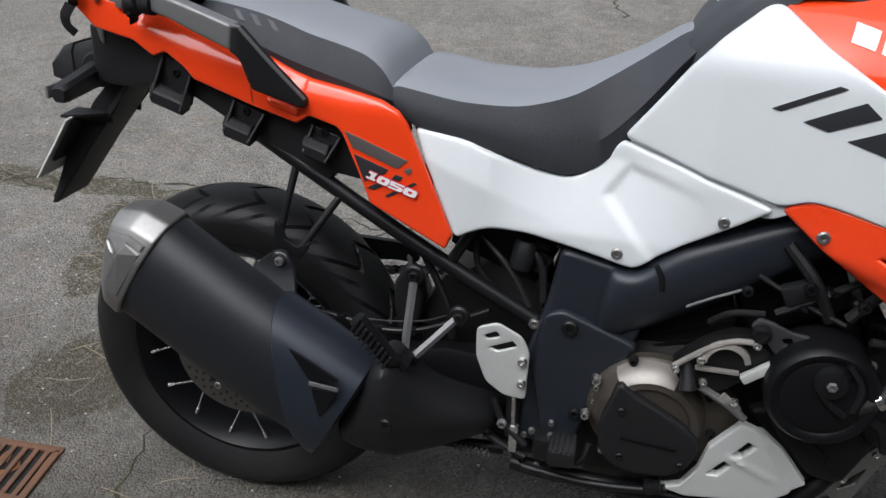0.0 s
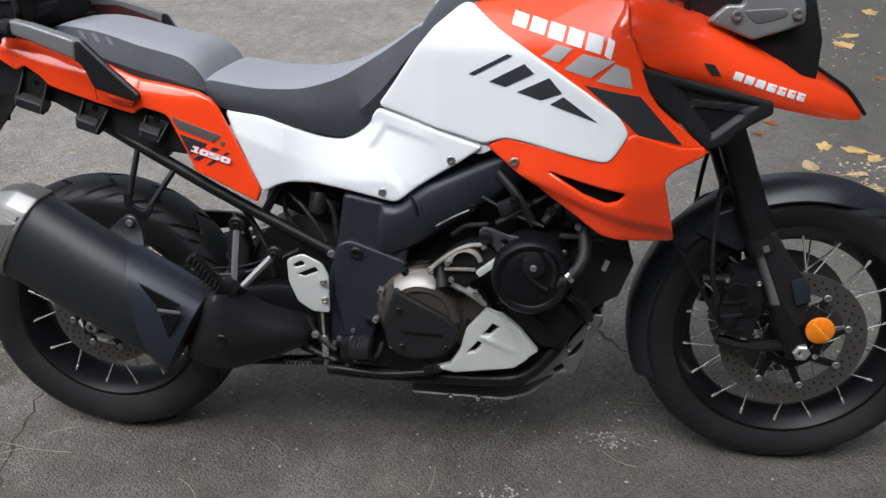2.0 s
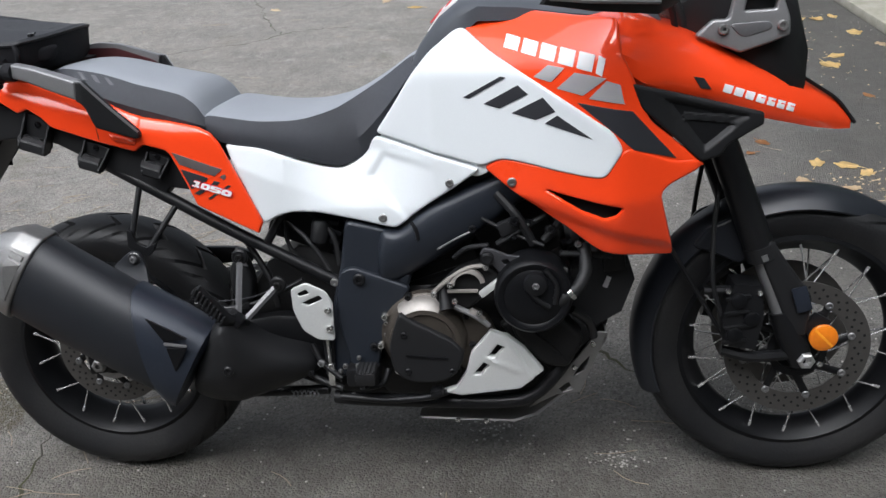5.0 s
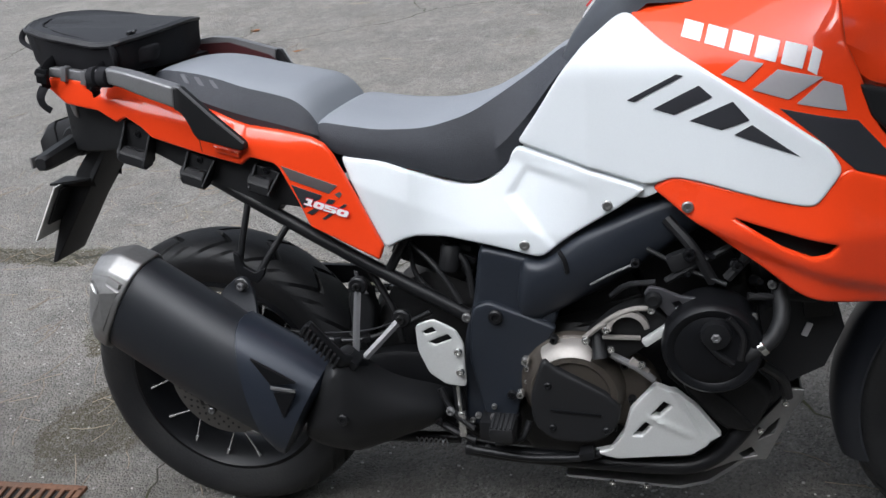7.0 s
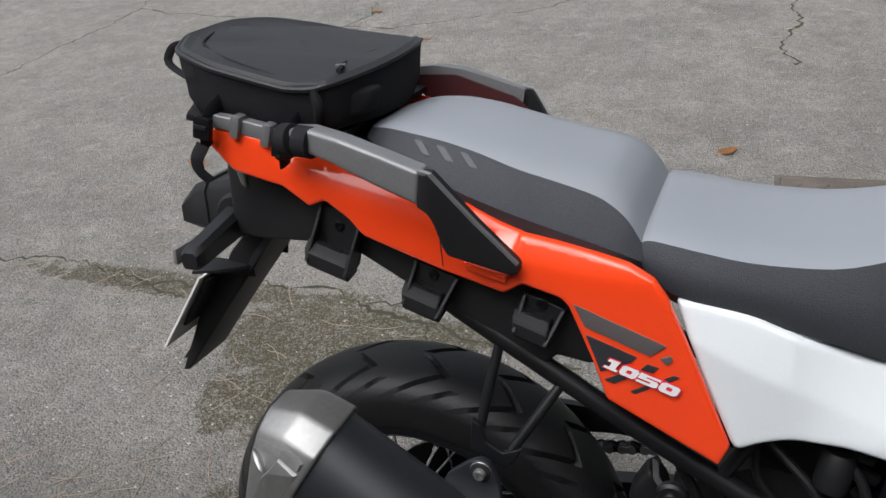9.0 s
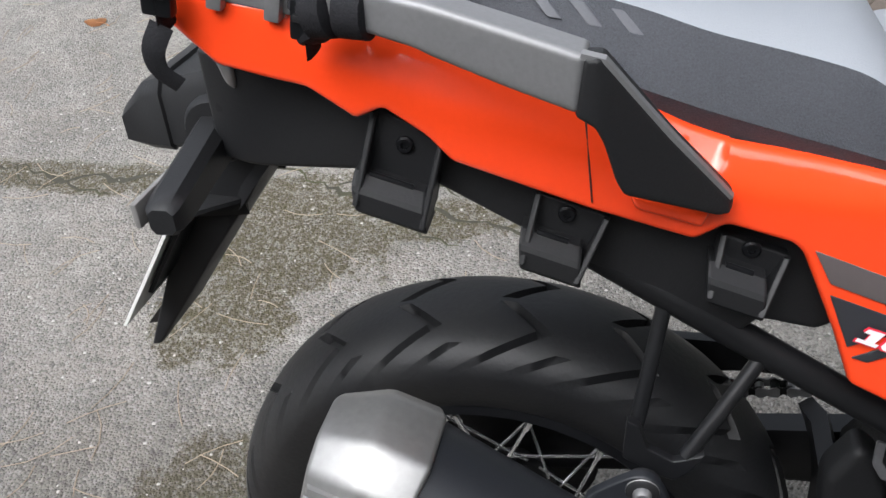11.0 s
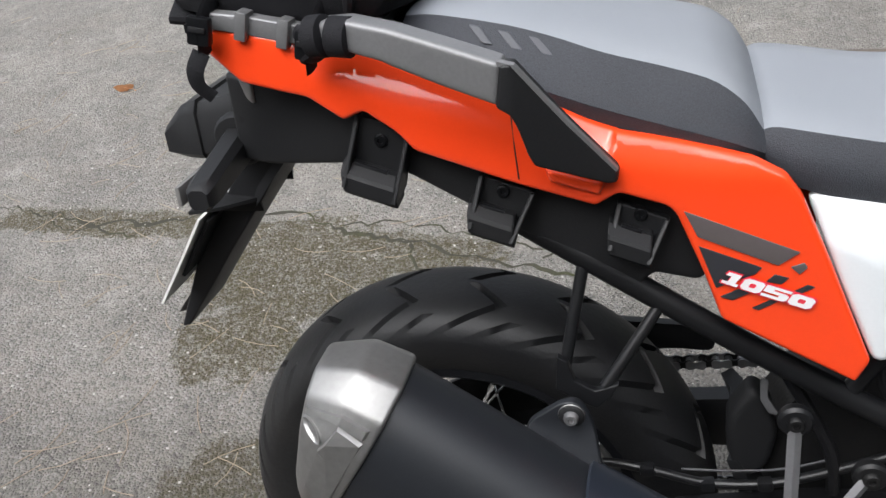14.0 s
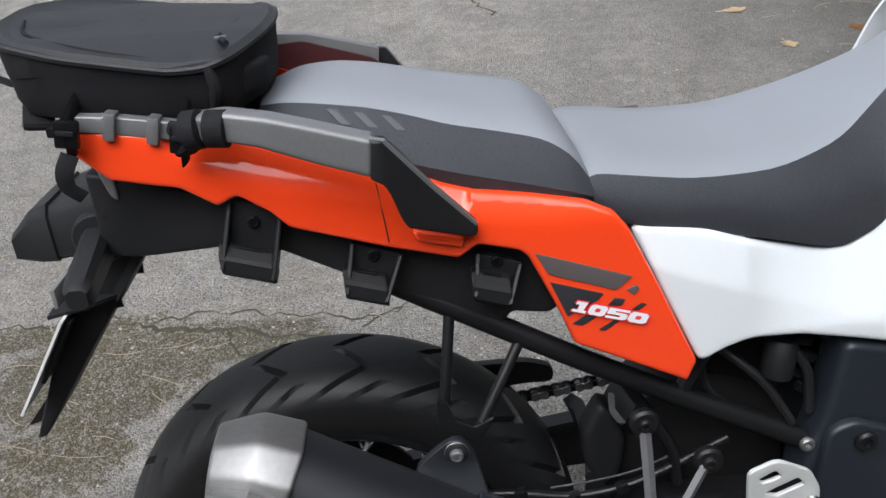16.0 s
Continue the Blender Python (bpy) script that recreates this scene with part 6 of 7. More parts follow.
# ---- tail ----
def tab(points, half, reach):
    """A black bag-holder tab: a back with two ribs that grow outwards to a boxed lip, and its screw."""
    tl, tr, br, bl = [Vector(p) for p in points]
    back = part("pannier_tab", panel(points, lambda x, z: half, 0.002, 0.010, 0.008, 0.003), BLACK_PLASTIC, bike, "black plastic pannier mounting tab")
    for a, b, inward in ((tl, bl, 1), (tr, br, -1)):
        rows = []
        for q in (0.0, 0.35, 0.75, 1.0):
            c, out = a.lerp(b, q), half + 0.003 + (reach - half) * q
            rows.append([Vector((c.x + w, -y, c.y)) for w, y in ((0, half - 0.006), (0, out - 0.001), (inward * 0.0012, out), (inward * 0.0035, out), (inward * 0.0046, out - 0.001), (inward * 0.0046, half - 0.006))])
        part("tab_rib", loft(rows), BLACK_PLASTIC, back)
    rows = []
    for q in (0.0, 0.04, 0.96, 1.0):
        c, k = bl.lerp(br, q), 0.0012 if q in (0.0, 1.0) else 0.0
        rows.append([Vector((c.x, -y, c.y + h)) for y, h in ((half - 0.006, 0.021), (reach - 0.012, 0.021 - k), (reach - 0.002 - k, 0.014), (reach - k, 0.010), (reach - k, -0.004 + k), (reach - 0.003, -0.008 + k), (half - 0.004, -0.004))])
    lip = part("tab_lip", loft(rows), BLACK_PLASTIC, back, smooth=False)
    d = (br - bl).normalized()
    a, b = bl + d * 0.012, br - d * 0.010
    part("tab_slot", tube([(a.x, -(reach - 0.013), a.y + 0.0215), (b.x, -(reach - 0.013), b.y + 0.0215)], 0.0022, 8), BLACK_GLOSS, lip)
    c = (tl + tr + br + bl) / 4
    part("tab_screw", bolt((c.x + 0.003, -half, c.y + 0.014), 0.0065, 0.0035), BLACK_GLOSS, back)


tab([(-0.003, 0.885), (0.049, 0.869), (0.034, 0.806), (-0.018, 0.823)], 0.143, 0.166)
tab([(0.110, 0.826), (0.162, 0.808), (0.143, 0.768), (0.100, 0.782)], 0.143, 0.166)
tab([(0.236, 0.800), (0.283, 0.784), (0.268, 0.752), (0.229, 0.765)], 0.143, 0.168)
both_sides("undertail", BLACK_PLASTIC, "black plastic undertail", [(-0.150, 0.915), (-0.10, 0.912), (-0.02, 0.885), (0.06, 0.86), (0.16, 0.835), (0.30, 0.80), (0.322, 0.724), (0.310, 0.716), (0.270, 0.722), (0.252, 0.700), (0.215, 0.722), (0.16, 0.752), (0.10, 0.785), (0.036, 0.820), (-0.025, 0.828), (-0.106, 0.822), (-0.150, 0.824)], lambda x, z: float(np.interp(x, [-0.15, -0.12, 0, 0.3], [0.105, 0.115, 0.130, 0.134])), 0.005, thick=0.04, corner=0.005)
part("undertail_tray", box((0.07, 0, 0.815), (0.44, 0.22, 0.03), 0.008, (0, 16, 0)), BLACK_PLASTIC, bike)
part("rear_seat_base", box((-0.01, 0, 0.93), (0.26, 0.20, 0.03), 0.008, (0, 8, 0)), BLACK_PLASTIC, bike)
part("tail_lamp_lens", panel([(-0.136, 0.938), (-0.114, 0.930), (-0.116, 0.886), (-0.124, 0.892)], lambda x, z: 0.119, 0.003, 0.008, 0.008, 0.004), CLEAR_LENS, bike, "clear tail lamp lens edge")
lamp_rings = []
for x, z0, z1, hw in ((-0.130, 0.822, 0.892, 0.085), (-0.165, 0.814, 0.882, 0.076), (-0.216, 0.806, 0.868, 0.062), (-0.218, 0.804, 0.871, 0.064), (-0.240, 0.803, 0.863, 0.058), (-0.268, 0.806, 0.836, 0.050)):
    lamp_rings.append([Vector((x, y * hw, z0 + (z1 - z0) * q)) for y, q in ((-0.9, 0), (-1, 0.1), (-1, 0.82), (-0.86, 1), (0.86, 1), (1, 0.82), (1, 0.1), (0.9, 0))])
lampbox = part("tail_light_housing", loft(lamp_rings), BLACK_PLASTIC, bike, "black tail light housing")
part("tail_light_lens", box((-0.2665, 0, 0.820), (0.006, 0.096, 0.026), 0.003), RED_LENS, lampbox)
part("plate_hanger", loft([[Vector((x, y * hw, z + dz)) for y, dz in ((-1, 0), (-0.9, 0.012), (0.9, 0.012), (1, 0))] + [Vector((x - 0.02, y * hw * 0.9, z - 0.006)) for y in (1, -1)] for x, z, hw in ((-0.105, 0.825, 0.055), (-0.150, 0.772, 0.055), (-0.215, 0.690, 0.048), (-0.265, 0.632, 0.040), (-0.318, 0.572, 0.012))]), BLACK_PLASTIC, bike, "black tapered number plate hanger")
part("hanger_blade", panel([(-0.120, 0.815), (-0.165, 0.808), (-0.200, 0.770), (-0.232, 0.715), (-0.262, 0.678), (-0.312, 0.570), (-0.300, 0.572), (-0.215, 0.686), (-0.165, 0.750)], lambda x, z: 0.050, 0.003, 0.09, 0.010, 0.004), BLACK_PLASTIC, bike, "black tapered blade of the plate hanger")
for s in (-1, 1):
    part("hanger_gusset", loft([[Vector((x, s * y, z)) for y, z in ((0.045, z0), (y1, z0 - 0.002), (y1, z0 - 0.006), (0.045, z0 - 0.022))] for x, y1, z0 in ((-0.234, 0.094, 0.757), (-0.205, 0.082, 0.757), (-0.168, 0.050, 0.756))]), BLACK_PLASTIC, bike)
    boss = part("indicator", lathe([(0.030, 0.0), (0.030, 0.012), (0.026, 0.018), (0.0, 0.020)], (-0.160, s * 0.068, 0.836), (0, s, 0), 28), BLACK_PLASTIC, bike, "black turn indicator on a short stalk")
    arms = []
    for y, w, h in ((0.082, 0.016, 0.020), (0.12, 0.015, 0.018), (0.19, 0.0145, 0.015), (0.204, 0.013, 0.013), (0.209, 0.010, 0.010)):
        c = Vector((-0.161 + 0.12 * (y - 0.082), s * y, 0.831 - 0.05 * (y - 0.082)))
        arms.append([c + Vector((w * u, 0, h * q)) for u, q in ((-1, -0.5), (-0.7, -1), (0.5, -1), (1, -0.6), (1, 0.6), (0.6, 1), (-0.5, 1), (-1, 0.6))])
    part("indicator_pod", loft(arms), BLACK_PLASTIC, boss)
    part("indicator_lens", box((-0.168, s * 0.168, 0.826), (0.005, 0.075, 0.020), 0.002), CLEAR_LENS, boss, "clear indicator lens")
plate = part("number_plate", loft([[Vector((x, y, z)) for y in (-0.105, 0.105)] + [Vector((x + 0.003, y, z - 0.001)) for y in (0.105, -0.105)] for x, z in ((-0.218, 0.752), (-0.252, 0.700), (-0.292, 0.640))]), PLATE_WHITE, bike, "white number plate on its hanger")
for k in range(7):
    y = -0.075 + 0.025 * k
    part("plate_bar", box((-0.2575, y, 0.695), (0.0012, 0.014, 0.055), 0.0004, (0, 33, 0)), DARK_DECAL, plate)
part("plate_backing", loft([[Vector((x + 0.006, y, z)) for y in (-0.092, 0.092)] + [Vector((x + 0.010, y, z - 0.002)) for y in (0.092, -0.092)] for x, z in ((-0.222, 0.745), (-0.252, 0.700), (-0.270, 0.672))]), BLACK_PLASTIC, plate)

# grab rails: grey bar and slim foot; the foot's dark reflection is painted black
rail_half = curve([(-0.06, 0.176), (0.0, 0.196), (0.06, 0.210), (0.156, 0.215), (0.240, 0.173)])
RAIL_BAR = [(-0.020, 0.982), (0.020, 0.986), (0.060, 0.980), (0.106, 0.966), (0.150, 0.952), (0.145, 0.916), (0.103, 0.931), (0.050, 0.952), (0.017, 0.959), (-0.020, 0.960)]
RAIL_FOOT = [(0.148, 0.951), (0.158, 0.951), (0.198, 0.895), (0.239, 0.843), (0.238, 0.833), (0.230, 0.833), (0.172, 0.861), (0.167, 0.872), (0.160, 0.897), (0.155, 0.908), (0.143, 0.915)]
for s in (-1, 1):
    rail = part("grab_rail", panel(RAIL_BAR, rail_half, 0.005, 0.020, 0.005, 0.004, sides=(s,)), RAIL_GREY, bike, "satin grey pillion grab rail")
    part("rail_foot", panel(RAIL_FOOT, lambda x, z: rail_half(x), 0.0035, 0.014, 0.005, 0.003, sides=(s,)), BLACK_PLASTIC, rail, "foot of the grab rail, its dark reflection painted black")
    # the bevel's highlight is put into the colour as a grey strip
    part("rail_edge", tube([(x, s * (rail_half(x) - 0.004), z) for x, z in ((0.146, 0.9515), (0.158, 0.9485), (0.178, 0.9205), (0.198, 0.8935), (0.218, 0.868), (0.236, 0.8445))], 0.0036, 6, smooth=False), RAIL_GREY, rail, "bevel of the foot, its highlight painted in as a grey strip")
part("rail_inner", panel([(-0.01, 0.976), (0.055, 0.974), (0.140, 0.944), (0.150, 0.936), (0.215, 0.862), (0.17, 0.868), (0.10, 0.915), (0.02, 0.935)], lambda x, z: rail_half(x) - 0.030, 0.003, 0.004, 0.010, 0.006, sides=(1,)), MAROON, rail, "maroon inner face of the rail")

# luggage rack
rack = part("luggage_rack", loft([[Vector((x, y, z)) for y in (-0.15, 0.15)] + [Vector((x, y, z - 0.008)) for y in (0.15, -0.15)] for x, z in ((-0.155, 0.975), (-0.06, 0.970), (0.02, 0.962))]), BLACK_METAL, bike, "dark luggage rack plate")
for s in (-1, 1):
    part("rack_rail", panel([(-0.124, 0.986), (-0.090, 0.982), (-0.020, 0.968), (-0.026, 0.951), (-0.093, 0.965), (-0.128, 0.971)], lambda x, z: 0.156, 0.002, 0.012, 0.010, 0.002, sides=(s,)), RAIL_GREY, rack, "satin grey rack side rail")
    for x, z in ((-0.093, 0.974), (-0.054, 0.966)):
        part("rack_band", box((x, s * 0.154, z), (0.011, 0.018, 0.026), 0.002, (0, 14, 0)), BRUSHED_DARK, rack)

for x in (0.118, 0.144, 0.171):
    z = 0.9475 - 0.22 * (x - 0.118)
    for side in (-1, 1):
        part("seat_grip_mark", panel([(x - 0.016, z + 0.009), (x - 0.006, z + 0.007), (x + 0.008, z - 0.007), (x - 0.002, z - 0.005)], lambda x, z: 0.1028 + 1.0 * max(0.0, 0.9555 - 0.26 * (x - 0.13) - z), 0.0008, 0.004, 0.005, 0.002, sides=(side,)), SEAT_MARK, bike)

# ---- tail bag ----
bag = new("tail_bag")
bag.matrix_basis = BIKE_AT
tagged(bag, "black nylon tail bag strapped to the luggage rack", "bag")
BAG_PLAN = softened([(-0.225, -0.045), (-0.195, -0.110), (-0.13, -0.142), (-0.04, -0.150), (0.010, -0.146), (0.022, -0.134), (0.046, -0.05), (0.050, 0.0), (0.046, 0.05), (0.022, 0.134), (0.010, 0.146), (-0.04, 0.150), (-0.13, 0.142), (-0.195, 0.110), (-0.225, 0.045)], 0.018, 0.010)


def bag_ring(scale, z_of, pinch=0.0):
    cx = -0.07
    return [Vector((cx + (x - cx) * scale, y * scale, z_of(cx + (x - cx) * scale, y))) for x, y in BAG_PLAN]


top_z = lambda x, y: 1.021 + 0.20 * max(0, -0.03 - x) + 0.26 * max(0, x) + 0.004 * math.sin(14 * y)
wob = lambda x, y: 0.005 * math.sin(23 * x + 9 * y) + 0.004 * math.sin(41 * y - 17 * x) + 0.002 * math.sin(90 * x + 70 * y)
body = part("bag_body", loft([bag_ring(0.80, lambda x, y: 0.968 - 0.06 * (x + 0.07)), bag_ring(0.92, lambda x, y: 0.972 - 0.06 * (x + 0.07)), bag_ring(0.965, lambda x, y: 0.984 - 0.06 * (x + 0.07) + wob(x, y)), bag_ring(0.975, lambda x, y: 0.998 - 0.10 * (x + 0.07) + wob(y, x)), bag_ring(0.985, lambda x, y: 1.010 - 0.05 * (x + 0.07) + wob(x, y)), bag_ring(1.0, lambda x, y: top_z(x, y) - 0.006), bag_ring(0.985, lambda x, y: top_z(x, y) - 0.002), bag_ring(0.90, lambda x, y: top_z(x, y) - 0.010), bag_ring(0.2, lambda x, y: top_z(x, y) - 0.014)]), FABRIC, bag, "black nylon bag body")
part("bag_lid", loft([bag_ring(0.985, lambda x, y: top_z(x, y) + 0.001), bag_ring(0.95, lambda x, y: top_z(x, y) + 0.005), bag_ring(0.90, lambda x, y: top_z(x, y) + 0.002), bag_ring(0.75, lambda x, y: top_z(x, y) + 0.001 + wob(x, y) * 0.6), bag_ring(0.45, lambda x, y: top_z(x, y) + 0.004 + wob(x, y) * 0.5), bag_ring(0.12, lambda x, y: top_z(x, y) + 0.005)]), LEATHERETTE, bag, "smooth black bag lid")
for pts in (((-0.200, -0.02), (-0.185, -0.075), (-0.12, -0.112), (-0.03, -0.128)), ((-0.03, -0.128), (0.006, -0.07), (0.004, 0.0), (0.004, 0.10))):
    part("lid_seam", tube([(x, y, top_z(x, y) + 0.0035) for x, y in pts], 0.0018, 6), FABRIC, bag)
part("corner_fold", tube([(0.004, -0.149, 1.016), (0.010, -0.150, 0.998), (0.002, -0.143, 0.976)], [0.004, 0.006, 0.003], 8), FABRIC, bag)
part("piping", tube([p + Vector((0, 0, 0.001)) for p in bag_ring(1.0, lambda x, y: top_z(x, y) - 0.003)] + [bag_ring(1.0, lambda x, y: top_z(x, y) - 0.002)[0]], 0.0035, 6, smooth=False), LEATHERETTE, bag)
part("lid_zip", tube([(0.018, -0.112, top_z(0.018, 0) + 0.005), (0.0, -0.06, top_z(0, 0) + 0.009), (0.015, 0.0, top_z(0.015, 0) + 0.009), (0.012, 0.06, top_z(0.012, 0) + 0.008)], 0.003, 6), FABRIC, bag)
part("zip_pull", box((0.008, -0.085, top_z(0.0, 0) + 0.011), (0.012, 0.005, 0.003), 0.001, (0, 0, 30)), BRUSHED_DARK, bag)
part("front_pocket", panel([(-0.03, 1.000), (0.02, 1.005), (0.050, 1.010), (0.045, 0.98), (0.0, 0.972)], lambda x, z: 0.140 - 1.05 * max(0, x + 0.005), 0.008, 0.01, 0.012, 0.01), FABRIC, bag)
part("carry_loop", tube([(-0.215, -0.02, 1.040), (-0.252, -0.035, 1.046), (-0.262, -0.045, 1.022), (-0.215, -0.05, 1.000)], 0.0055, 8, flat=0.22), FABRIC, bag, "black webbing carry loop")
for x, s in ((-0.128, -1), (-0.024, -1), (-0.128, 1), (-0.024, 1)):
    z = 0.972 - 0.13 * (x + 0.128)
    y = s * (0.168 if x < -0.1 else 0.176)
    strap = part("strap", tube([(x + 0.004, y * 0.70, z + 0.030), (x + 0.002, y * 0.98, z + 0.014), (x, y, z - 0.004), (x - 0.003, y * 0.97, z - 0.022)], 0.010, 8, flat=0.22), FABRIC, bag, "black webbing strap")
    part("buckle", box((x, y + s * 0.003, z + 0.002), (0.022, 0.010, 0.026), 0.003, (0, 10, 0)), BLACK_GLOSS, strap)
    part("buckle_bar", box((x, y + s * 0.0085, z + 0.004), (0.016, 0.003, 0.005), 0.001, (0, 10, 0)), BLACK_PLASTIC, strap)
part("strap_tail", tube([(-0.130, -0.172, 0.955), (-0.138, -0.178, 0.940), (-0.140, -0.174, 0.924), (-0.128, -0.170, 0.912)], 0.0085, 8, flat=0.2), FABRIC, bag)
knot = part("strap_knot", tube([(-0.034, -0.176, 0.972), (-0.018, -0.186, 0.966), (-0.004, -0.190, 0.972), (-0.012, -0.186, 0.955), (-0.030, -0.178, 0.946)], [0.007, 0.010, 0.008, 0.009, 0.005], 8, flat=0.5), FABRIC, bag, "knotted end of the black strap")
part("rail_band", lathe([(0.0150, -0.010), (0.0172, -0.009), (0.0172, 0.009), (0.0150, 0.010)], (0.012, -0.190, 0.970), (1, -0.14, -0.05), 20), FABRIC, bag)
part("rail_band", lathe([(0.0165, -0.008), (0.0182, -0.007), (0.0182, 0.007), (0.0165, 0.008)], (-0.010, -0.186, 0.970), (1, -0.2, 0.1), 20), FABRIC, bag)
part("base_flap", box((-0.185, -0.085, 0.974), (0.03, 0.06, 0.010), 0.005, (10, 10, 20)), FABRIC, bag)


# ---- ground things ----
GZ = 0.012


def build_drain():
    d = new("drain_grate")
    d.matrix_basis = pose(-1.18, 1.655, GZ, 0, 0, 3)
    tagged(d, "rusty iron drain grate set in the asphalt", "drain")
    w, l = 0.40, 0.38
    for x, y, sx, sy in ((0, l / 2, w + 0.02, 0.016), (0, -l / 2, w + 0.02, 0.016), (w / 2, 0, 0.016, l), (-w / 2, 0, 0.016, l)):
        part("frame_bar", box((x, y, 0.003), (sx, sy, 0.010), 0.002), RUST, d)
    # flat sheet under the bars; the pit's shade is its black colour
    part("pit_shade", box((0, 0, 0.0012), (w - 0.01, l - 0.01, 0.0015), 0), PIT_SHADE, d)
    part("cross_bar", box((0, 0.05, 0.0042), (w - 0.01, 0.022, 0.008), 0.002), RUST, d)
    part("cross_bar", box((0, -0.08, 0.0042), (w - 0.01, 0.022, 0.008), 0.002), RUST, d)
    for k in range(15):
        part("grate_bar", box((-w / 2 + 0.020 + 0.0258 * k, 0, 0.0045), (0.0115, l - 0.012, 0.0075), 0.002), RUST, d)
    return d


build_drain()


def build_cover():
    c = new("inspection_cover")
    c.matrix_basis = pose(0.10, 3.84, GZ, 0, 0, 2)
    tagged(c, "rusty square iron inspection cover", "cover")
    part("lid", box((0, 0, 0.003), (0.40, 0.22, 0.008), 0.003), OLD_IRON, c)
    for k in range(9):
        part("lid_stud", box((-0.16 + 0.04 * k, -0.02 if k % 2 else 0.05, 0.008), (0.024, 0.06, 0.005), 0.002, (0, 0, 35 if k % 2 else -35)), OLD_IRON, c)
    for x, y, sx, sy in ((0, -0.118, 0.44, 0.018), (0, 0.118, 0.44, 0.018), (-0.211, 0, 0.018, 0.218), (0.211, 0, 0.018, 0.218)):
        part("rim_bar", box((x, y, 0.003), (sx, sy, 0.010), 0.002), OLD_IRON, c)


build_cover()


def leaf(x, y, size, spin, mat, curl, seed, label):
    """A curled, lobed fallen leaf with a stalk."""
    rnd = random.Random(seed)
    bm = bmesh.new()
    n = 28
    ring = []
    lobes = rnd.choice((3, 5, 5))
    for k in range(n):
        a = 2 * math.pi * k / n
        r = size * (0.80 + 0.11 * math.cos(lobes * a) + 0.05 * rnd.uniform(-1, 1)) * (0.75 + 0.25 * abs(math.cos(a / 2)))
        px, py = r * math.cos(a), 0.72 * r * math.sin(a)
        ring.append((px, py))
    rows = []
    for f in (1.0, 0.66, 0.33):
        rows.append([bm.verts.new((px * f, py * f, 0.003 + curl * ((py * f / size) ** 2) + 0.5 * curl * max(0, px * f / size) ** 2 + 0.12 * size * f * rnd.uniform(-0.25, 0.25) * (f > 0.9))) for px, py in ring])
    mid = bm.verts.new((0, 0, 0.003))
    for a, b in zip(rows, rows[1:]):
        for i in range(n):
            bm.faces.new((a[i], a[(i + 1) % n], b[(i + 1) % n], b[i]))
    for i in range(n):
        bm.faces.new((rows[-1][i], rows[-1][(i + 1) % n], mid))
    low = min(v.co.z for v in bm.verts)
    for v in bm.verts:
        v.co.z -= low - 0.0008
    r = bmesh.ops.solidify(bm, geom=bm.faces[:], thickness=0.0007)
    tube([(0, 0, 0.004), (-size * 0.8, 0, 0.006), (-size * 1.25, size * 0.15, 0.003)], 0.0012, 5, bm)
    ob = part("fallen_leaf", bm, mat, None, label)
    ob.matrix_basis = pose(x, y, GZ, 0, 0, spin)
    return tagged(ob, category="leaf", group="fallen leaves on the asphalt")


rnd = random.Random(4)
Y, B, T = (LEAF_YELLOW, "curled yellow fallen leaf on the asphalt"), (LEAF_BROWN, "dry brown fallen leaf on the asphalt"), (LEAF_TAN, "dry tan fallen leaf on the asphalt")
FAR_LEAVES = ((-0.76, 7.18, 0.06, T), (-0.5, 6.92, 0.07, Y), (-1.59, 6.98, 0.055, T), (2.07, 6.18, 0.06, Y), (2.17, 6.17, 0.07, Y), (2.29, 5.8, 0.075, Y), (1.96, 5.14, 0.085, Y), (1.83, 5.32, 0.05, B), (2.04, 5.30, 0.065, Y), (1.89, 5.45, 0.05, Y), (2.28, 6.22, 0.05, Y), (1.36, 3.99, 0.045, B), (1.29, 3.86, 0.03, B), (1.52, 3.74, 0.05, Y), (1.63, 3.71, 0.06, Y), (1.42, 3.54, 0.055, T), (1.57, 3.48, 0.045, T),)
NEAR_LEAVES = ((1.60, 3.36, 0.055, T), (1.68, 3.63, 0.045, Y), (1.33, 3.46, 0.035, T), (2.35, 5.52, 0.05, T), (1.99, 4.59, 0.04, B), (1.70, 3.42, 0.03, T), (1.74, 3.55, 0.03, T), (-0.29, 4.14, 0.045, B), (-2.26, 3.75, 0.05, B), (-2.46, 5.96, 0.05, B), (0.95, 4.87, 0.06, T), (1.02, 4.42, 0.05, T), (1.34, 4.53, 0.045, B), (2.2, 4.9, 0.035, B), (1.52, 2.73, 0.04, T), (1.66, 2.75, 0.03, T), (-1.075, 1.80, 0.05, B), (-1.93, 5.42, 0.03, B))
for x, y, size, kind in FAR_LEAVES + NEAR_LEAVES:
    leaf(x, y, size * 1.05, rnd.uniform(0, 360), kind[0], rnd.uniform(0.006, 0.018), rnd.randrange(9999), kind[1])


def stuff(name, bm, mat, label, category):
    return tagged(part(name, bm, mat, None, label), category=category, kind="stuff")


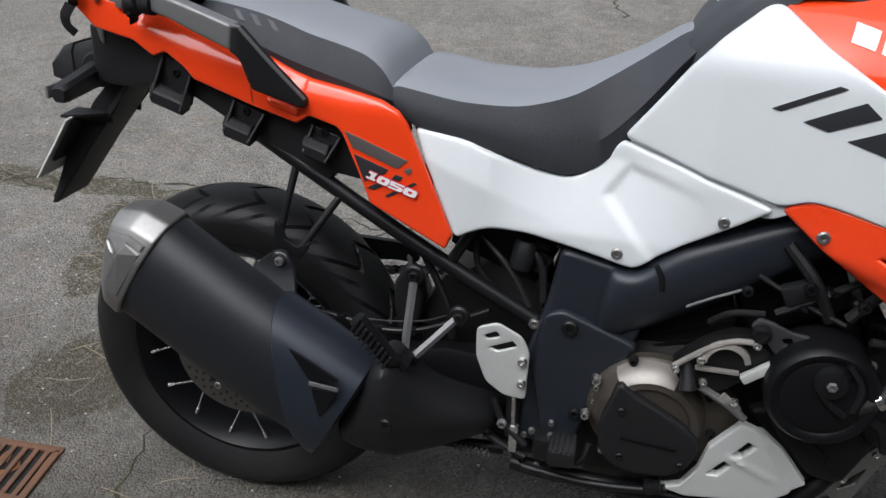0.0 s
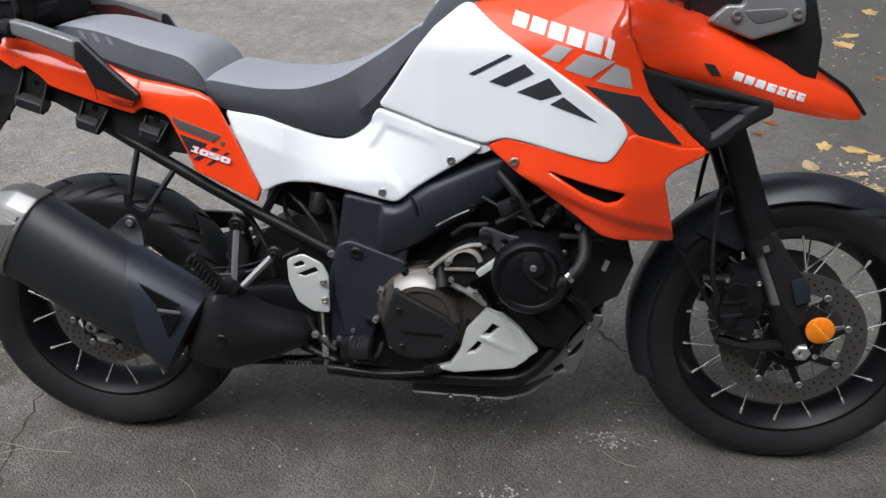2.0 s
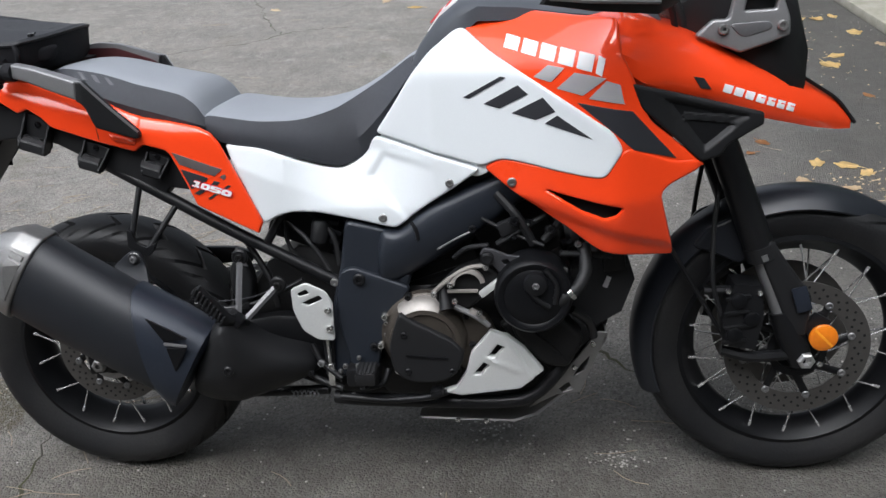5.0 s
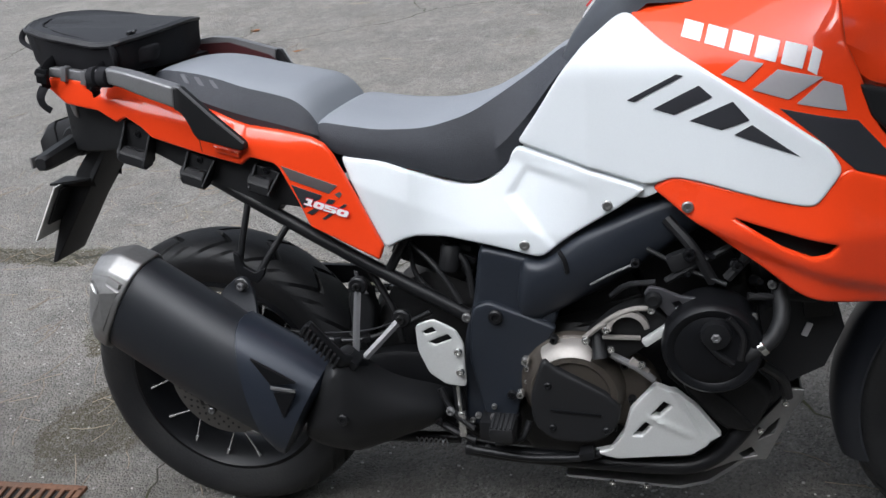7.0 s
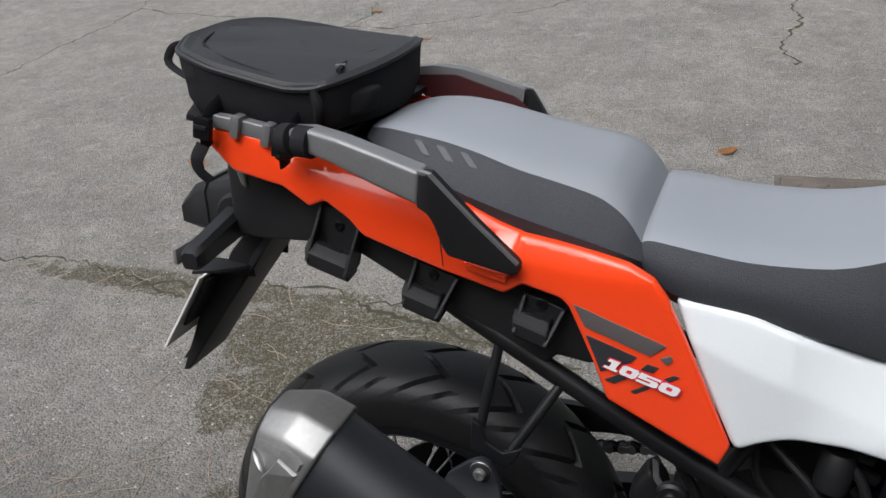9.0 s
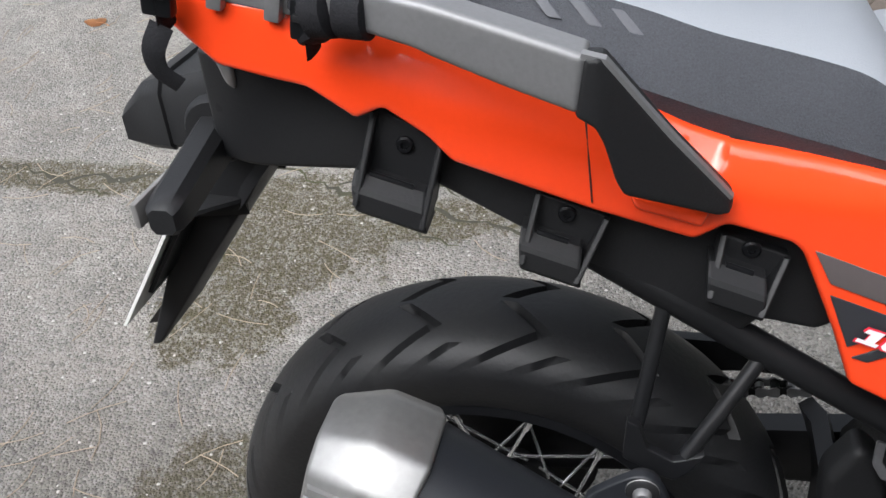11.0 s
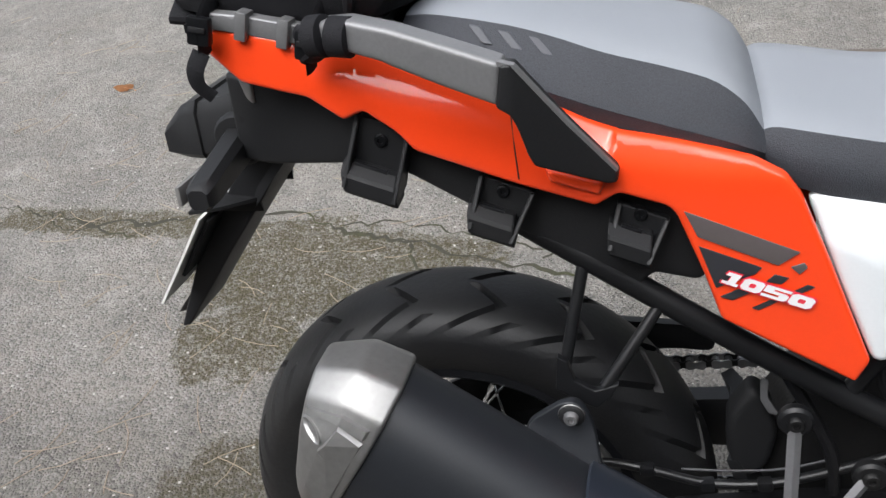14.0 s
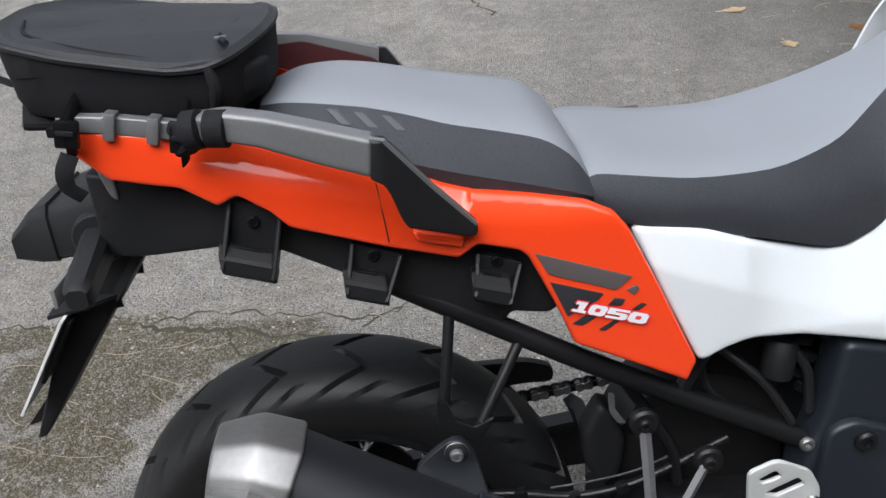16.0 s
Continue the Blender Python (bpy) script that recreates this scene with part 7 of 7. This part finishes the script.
def crack_strip(points, width, bm, seed):
    """A thin, ragged line of dirt and moss that fills a crack."""
    r = random.Random(seed)
    pts = []
    for a, b in zip(points, points[1:]):
        n = max(3, int(math.dist(a, b) / 0.02))
        for k in range(n):
            pts.append((a[0] + (b[0] - a[0]) * k / n, a[1] + (b[1] - a[1]) * k / n))
    off, row = 0.0, []
    for i, (x, y) in enumerate(pts):
        j = min(i + 1, len(pts) - 1)
        dx, dy = pts[j][0] - pts[i - 1 if i else 0][0], pts[j][1] - pts[i - 1 if i else 0][1]
        l = math.hypot(dx, dy) or 1
        off = 0.8 * off + r.uniform(-0.016, 0.016)
        w = width * (0.2 + 1.5 * abs(noise.noise((x * 6, y * 6, seed))) + r.uniform(-0.1, 0.15))
        cx, cy = x - dy / l * off, y + dx / l * off
        row.append((bm.verts.new((cx - dy / l * w, cy + dx / l * w, GZ + 0.0012)), bm.verts.new((cx, cy, GZ + 0.0022)), bm.verts.new((cx + dy / l * w, cy - dx / l * w, GZ + 0.0012))))
    for a, b in zip(row, row[1:]):
        bm.faces.new((a[0], a[1], b[1], b[0]))
        bm.faces.new((a[1], a[2], b[2], b[1]))


cracks = bmesh.new()
FAR_CRACKS = ((((-4.12, 4.2), (-4.15, 4.64), (-4.15, 5.09), (-4.21, 5.62), (-4.24, 5.99), (-4.41, 6.4)), 0.011), (((-4.24, 6.02), (-3.93, 5.91), (-3.35, 5.81), (-2.81, 5.70), (-2.55, 5.64), (-2.46, 5.80), (-2.54, 6.20)), 0.009), (((-2.55, 5.64), (-2.20, 5.62), (-1.85, 5.80), (-1.47, 6.06), (-1.20, 6.32), (-0.89, 6.39)), 0.008), (((-1.35, 6.2), (-1.73, 7.1), (-2.25, 8.17)), 0.007))
NEAR_CRACKS = ((((-3.2, 3.02), (-2.48, 2.95), (-2.28, 3.00), (-2.08, 2.98), (-1.72, 2.91), (-1.55, 2.955), (-1.30, 2.965), (-1.05, 2.90), (-0.78, 2.85), (-0.5, 2.78)), 0.010), (((-1.15, 2.95), (-0.96, 2.97), (-0.73, 2.92), (-0.5, 2.9)), 0.005), (((-0.96, 2.88), (-0.90, 2.80), (-0.80, 2.76)), 0.004), (((-2.08, 2.98), (-1.9, 2.90), (-1.70, 2.88)), 0.005), (((-0.1, 6.30), (-0.06, 5.74), (-0.13, 5.46), (-0.10, 5.1)), 0.010), (((-0.84, 2.05), (-0.81, 1.82), (-0.76, 1.67), (-0.73, 1.3)), 0.006), (((-0.62, 2.85), (-0.35, 3.0), (0.1, 3.05)), 0.004), (((0.45, 2.5), (0.6, 2.35), (0.75, 2.25)), 0.006))
for k, (pts, w) in enumerate(FAR_CRACKS + NEAR_CRACKS):
    crack_strip(pts, w, cracks, k)
stuff("crack_fill", cracks, CRACK_DIRT, "dark dirt and moss filling cracks in the asphalt", "moss")

needles = bmesh.new()
rn = random.Random(9)
for k in range(420):
    if k < 230:
        x, y = rn.uniform(-2.6, -0.6), rn.uniform(1.7, 4.2)
    else:
        x, y = rn.uniform(-3.5, 3.0), rn.uniform(1.6, 7.0)
    a, l, c = rn.uniform(0, 6.28), rn.uniform(0.05, 0.13), rn.uniform(-0.5, 0.5)
    pts = [(x + l * q * math.cos(a + c * q), y + l * q * math.sin(a + c * q), GZ + 0.002) for q in (-0.5, -0.17, 0.17, 0.5)]
    tube(pts, 0.0011, 4, needles, smooth=False)
stuff("pine_needles", needles, TWIG, "dry tan pine needles scattered on the asphalt", "needles")

chips = bmesh.new()
for k in range(1500):
    x, y = (rn.uniform(-2.2, 1.8), rn.uniform(1.5, 3.4)) if k < 1100 else (rn.uniform(-3.5, 2.6), rn.uniform(3.0, 6.5))
    if k < 160:
        cx, cy = ((0.29, 2.04), (0.34, 1.73), (0.59, 1.94))[k % 3]
        x, y = rn.gauss(cx, 0.035), rn.gauss(cy, 0.02)
    r = rn.uniform(0.0012, 0.0038)
    m = bmesh.ops.create_icosphere(chips, subdivisions=1, radius=r)
    for v in m["verts"]:
        v.co = Vector((x + v.co.x * rn.uniform(0.8, 1.5), y + v.co.y, GZ + max(0, v.co.z * 0.6 + r * 0.2)))
stuff("stone_chips", chips, STONE, "pale loose stone chips on the asphalt", "gravel")

litter = bmesh.new()
for k in range(150):
    x, y = rn.gauss(1.66, 0.14), rn.gauss(3.48, 0.10)
    if k > 90:
        x, y = rn.gauss(1.95, 0.18), rn.gauss(5.4, 0.4)
    s, a = rn.uniform(0.004, 0.010), rn.uniform(0, 6.28)
    ring = [litter.verts.new((x + s * q * math.cos(a + b), y + 0.6 * s * q * math.sin(a + b), GZ + h)) for b, q, h in ((0, 1.2, 0.004), (1.3, 0.7, 0.001), (2.6, 0.9, 0.003), (3.6, 1.1, 0.001), (4.9, 0.6, 0.005))]
    tip = litter.verts.new((x, y, GZ + 0.006))
    for i in range(5):
        litter.faces.new((ring[i], ring[(i + 1) % 5], tip))
stuff("leaf_litter", litter, LEAF_TAN, "crumbled tan leaf litter on the asphalt", "leaf litter")

# kerb and green boards at the far edge
KERB_AT = pose(2.43, 6.2, GZ, 0, 0, 1.5)
kerb = part("kerb", box((0.16, -2.2, 0.03), (0.32, 12.0, 0.06), 0.012), CONCRETE, None, "pale worn concrete kerb strip")
kerb.matrix_basis = KERB_AT
tagged(kerb, category="kerb", kind="structure")
wall = new("wall_green")
wall.matrix_basis = KERB_AT
tagged(wall, "dark green painted board wall behind the kerb", "wall", kind="structure")
for k in range(28):
    part("board", box((0.345, -8.2 + 0.43 * k, 2.0), (0.05, 0.425, 4.0), 0.006), GREEN_BOARD, wall)
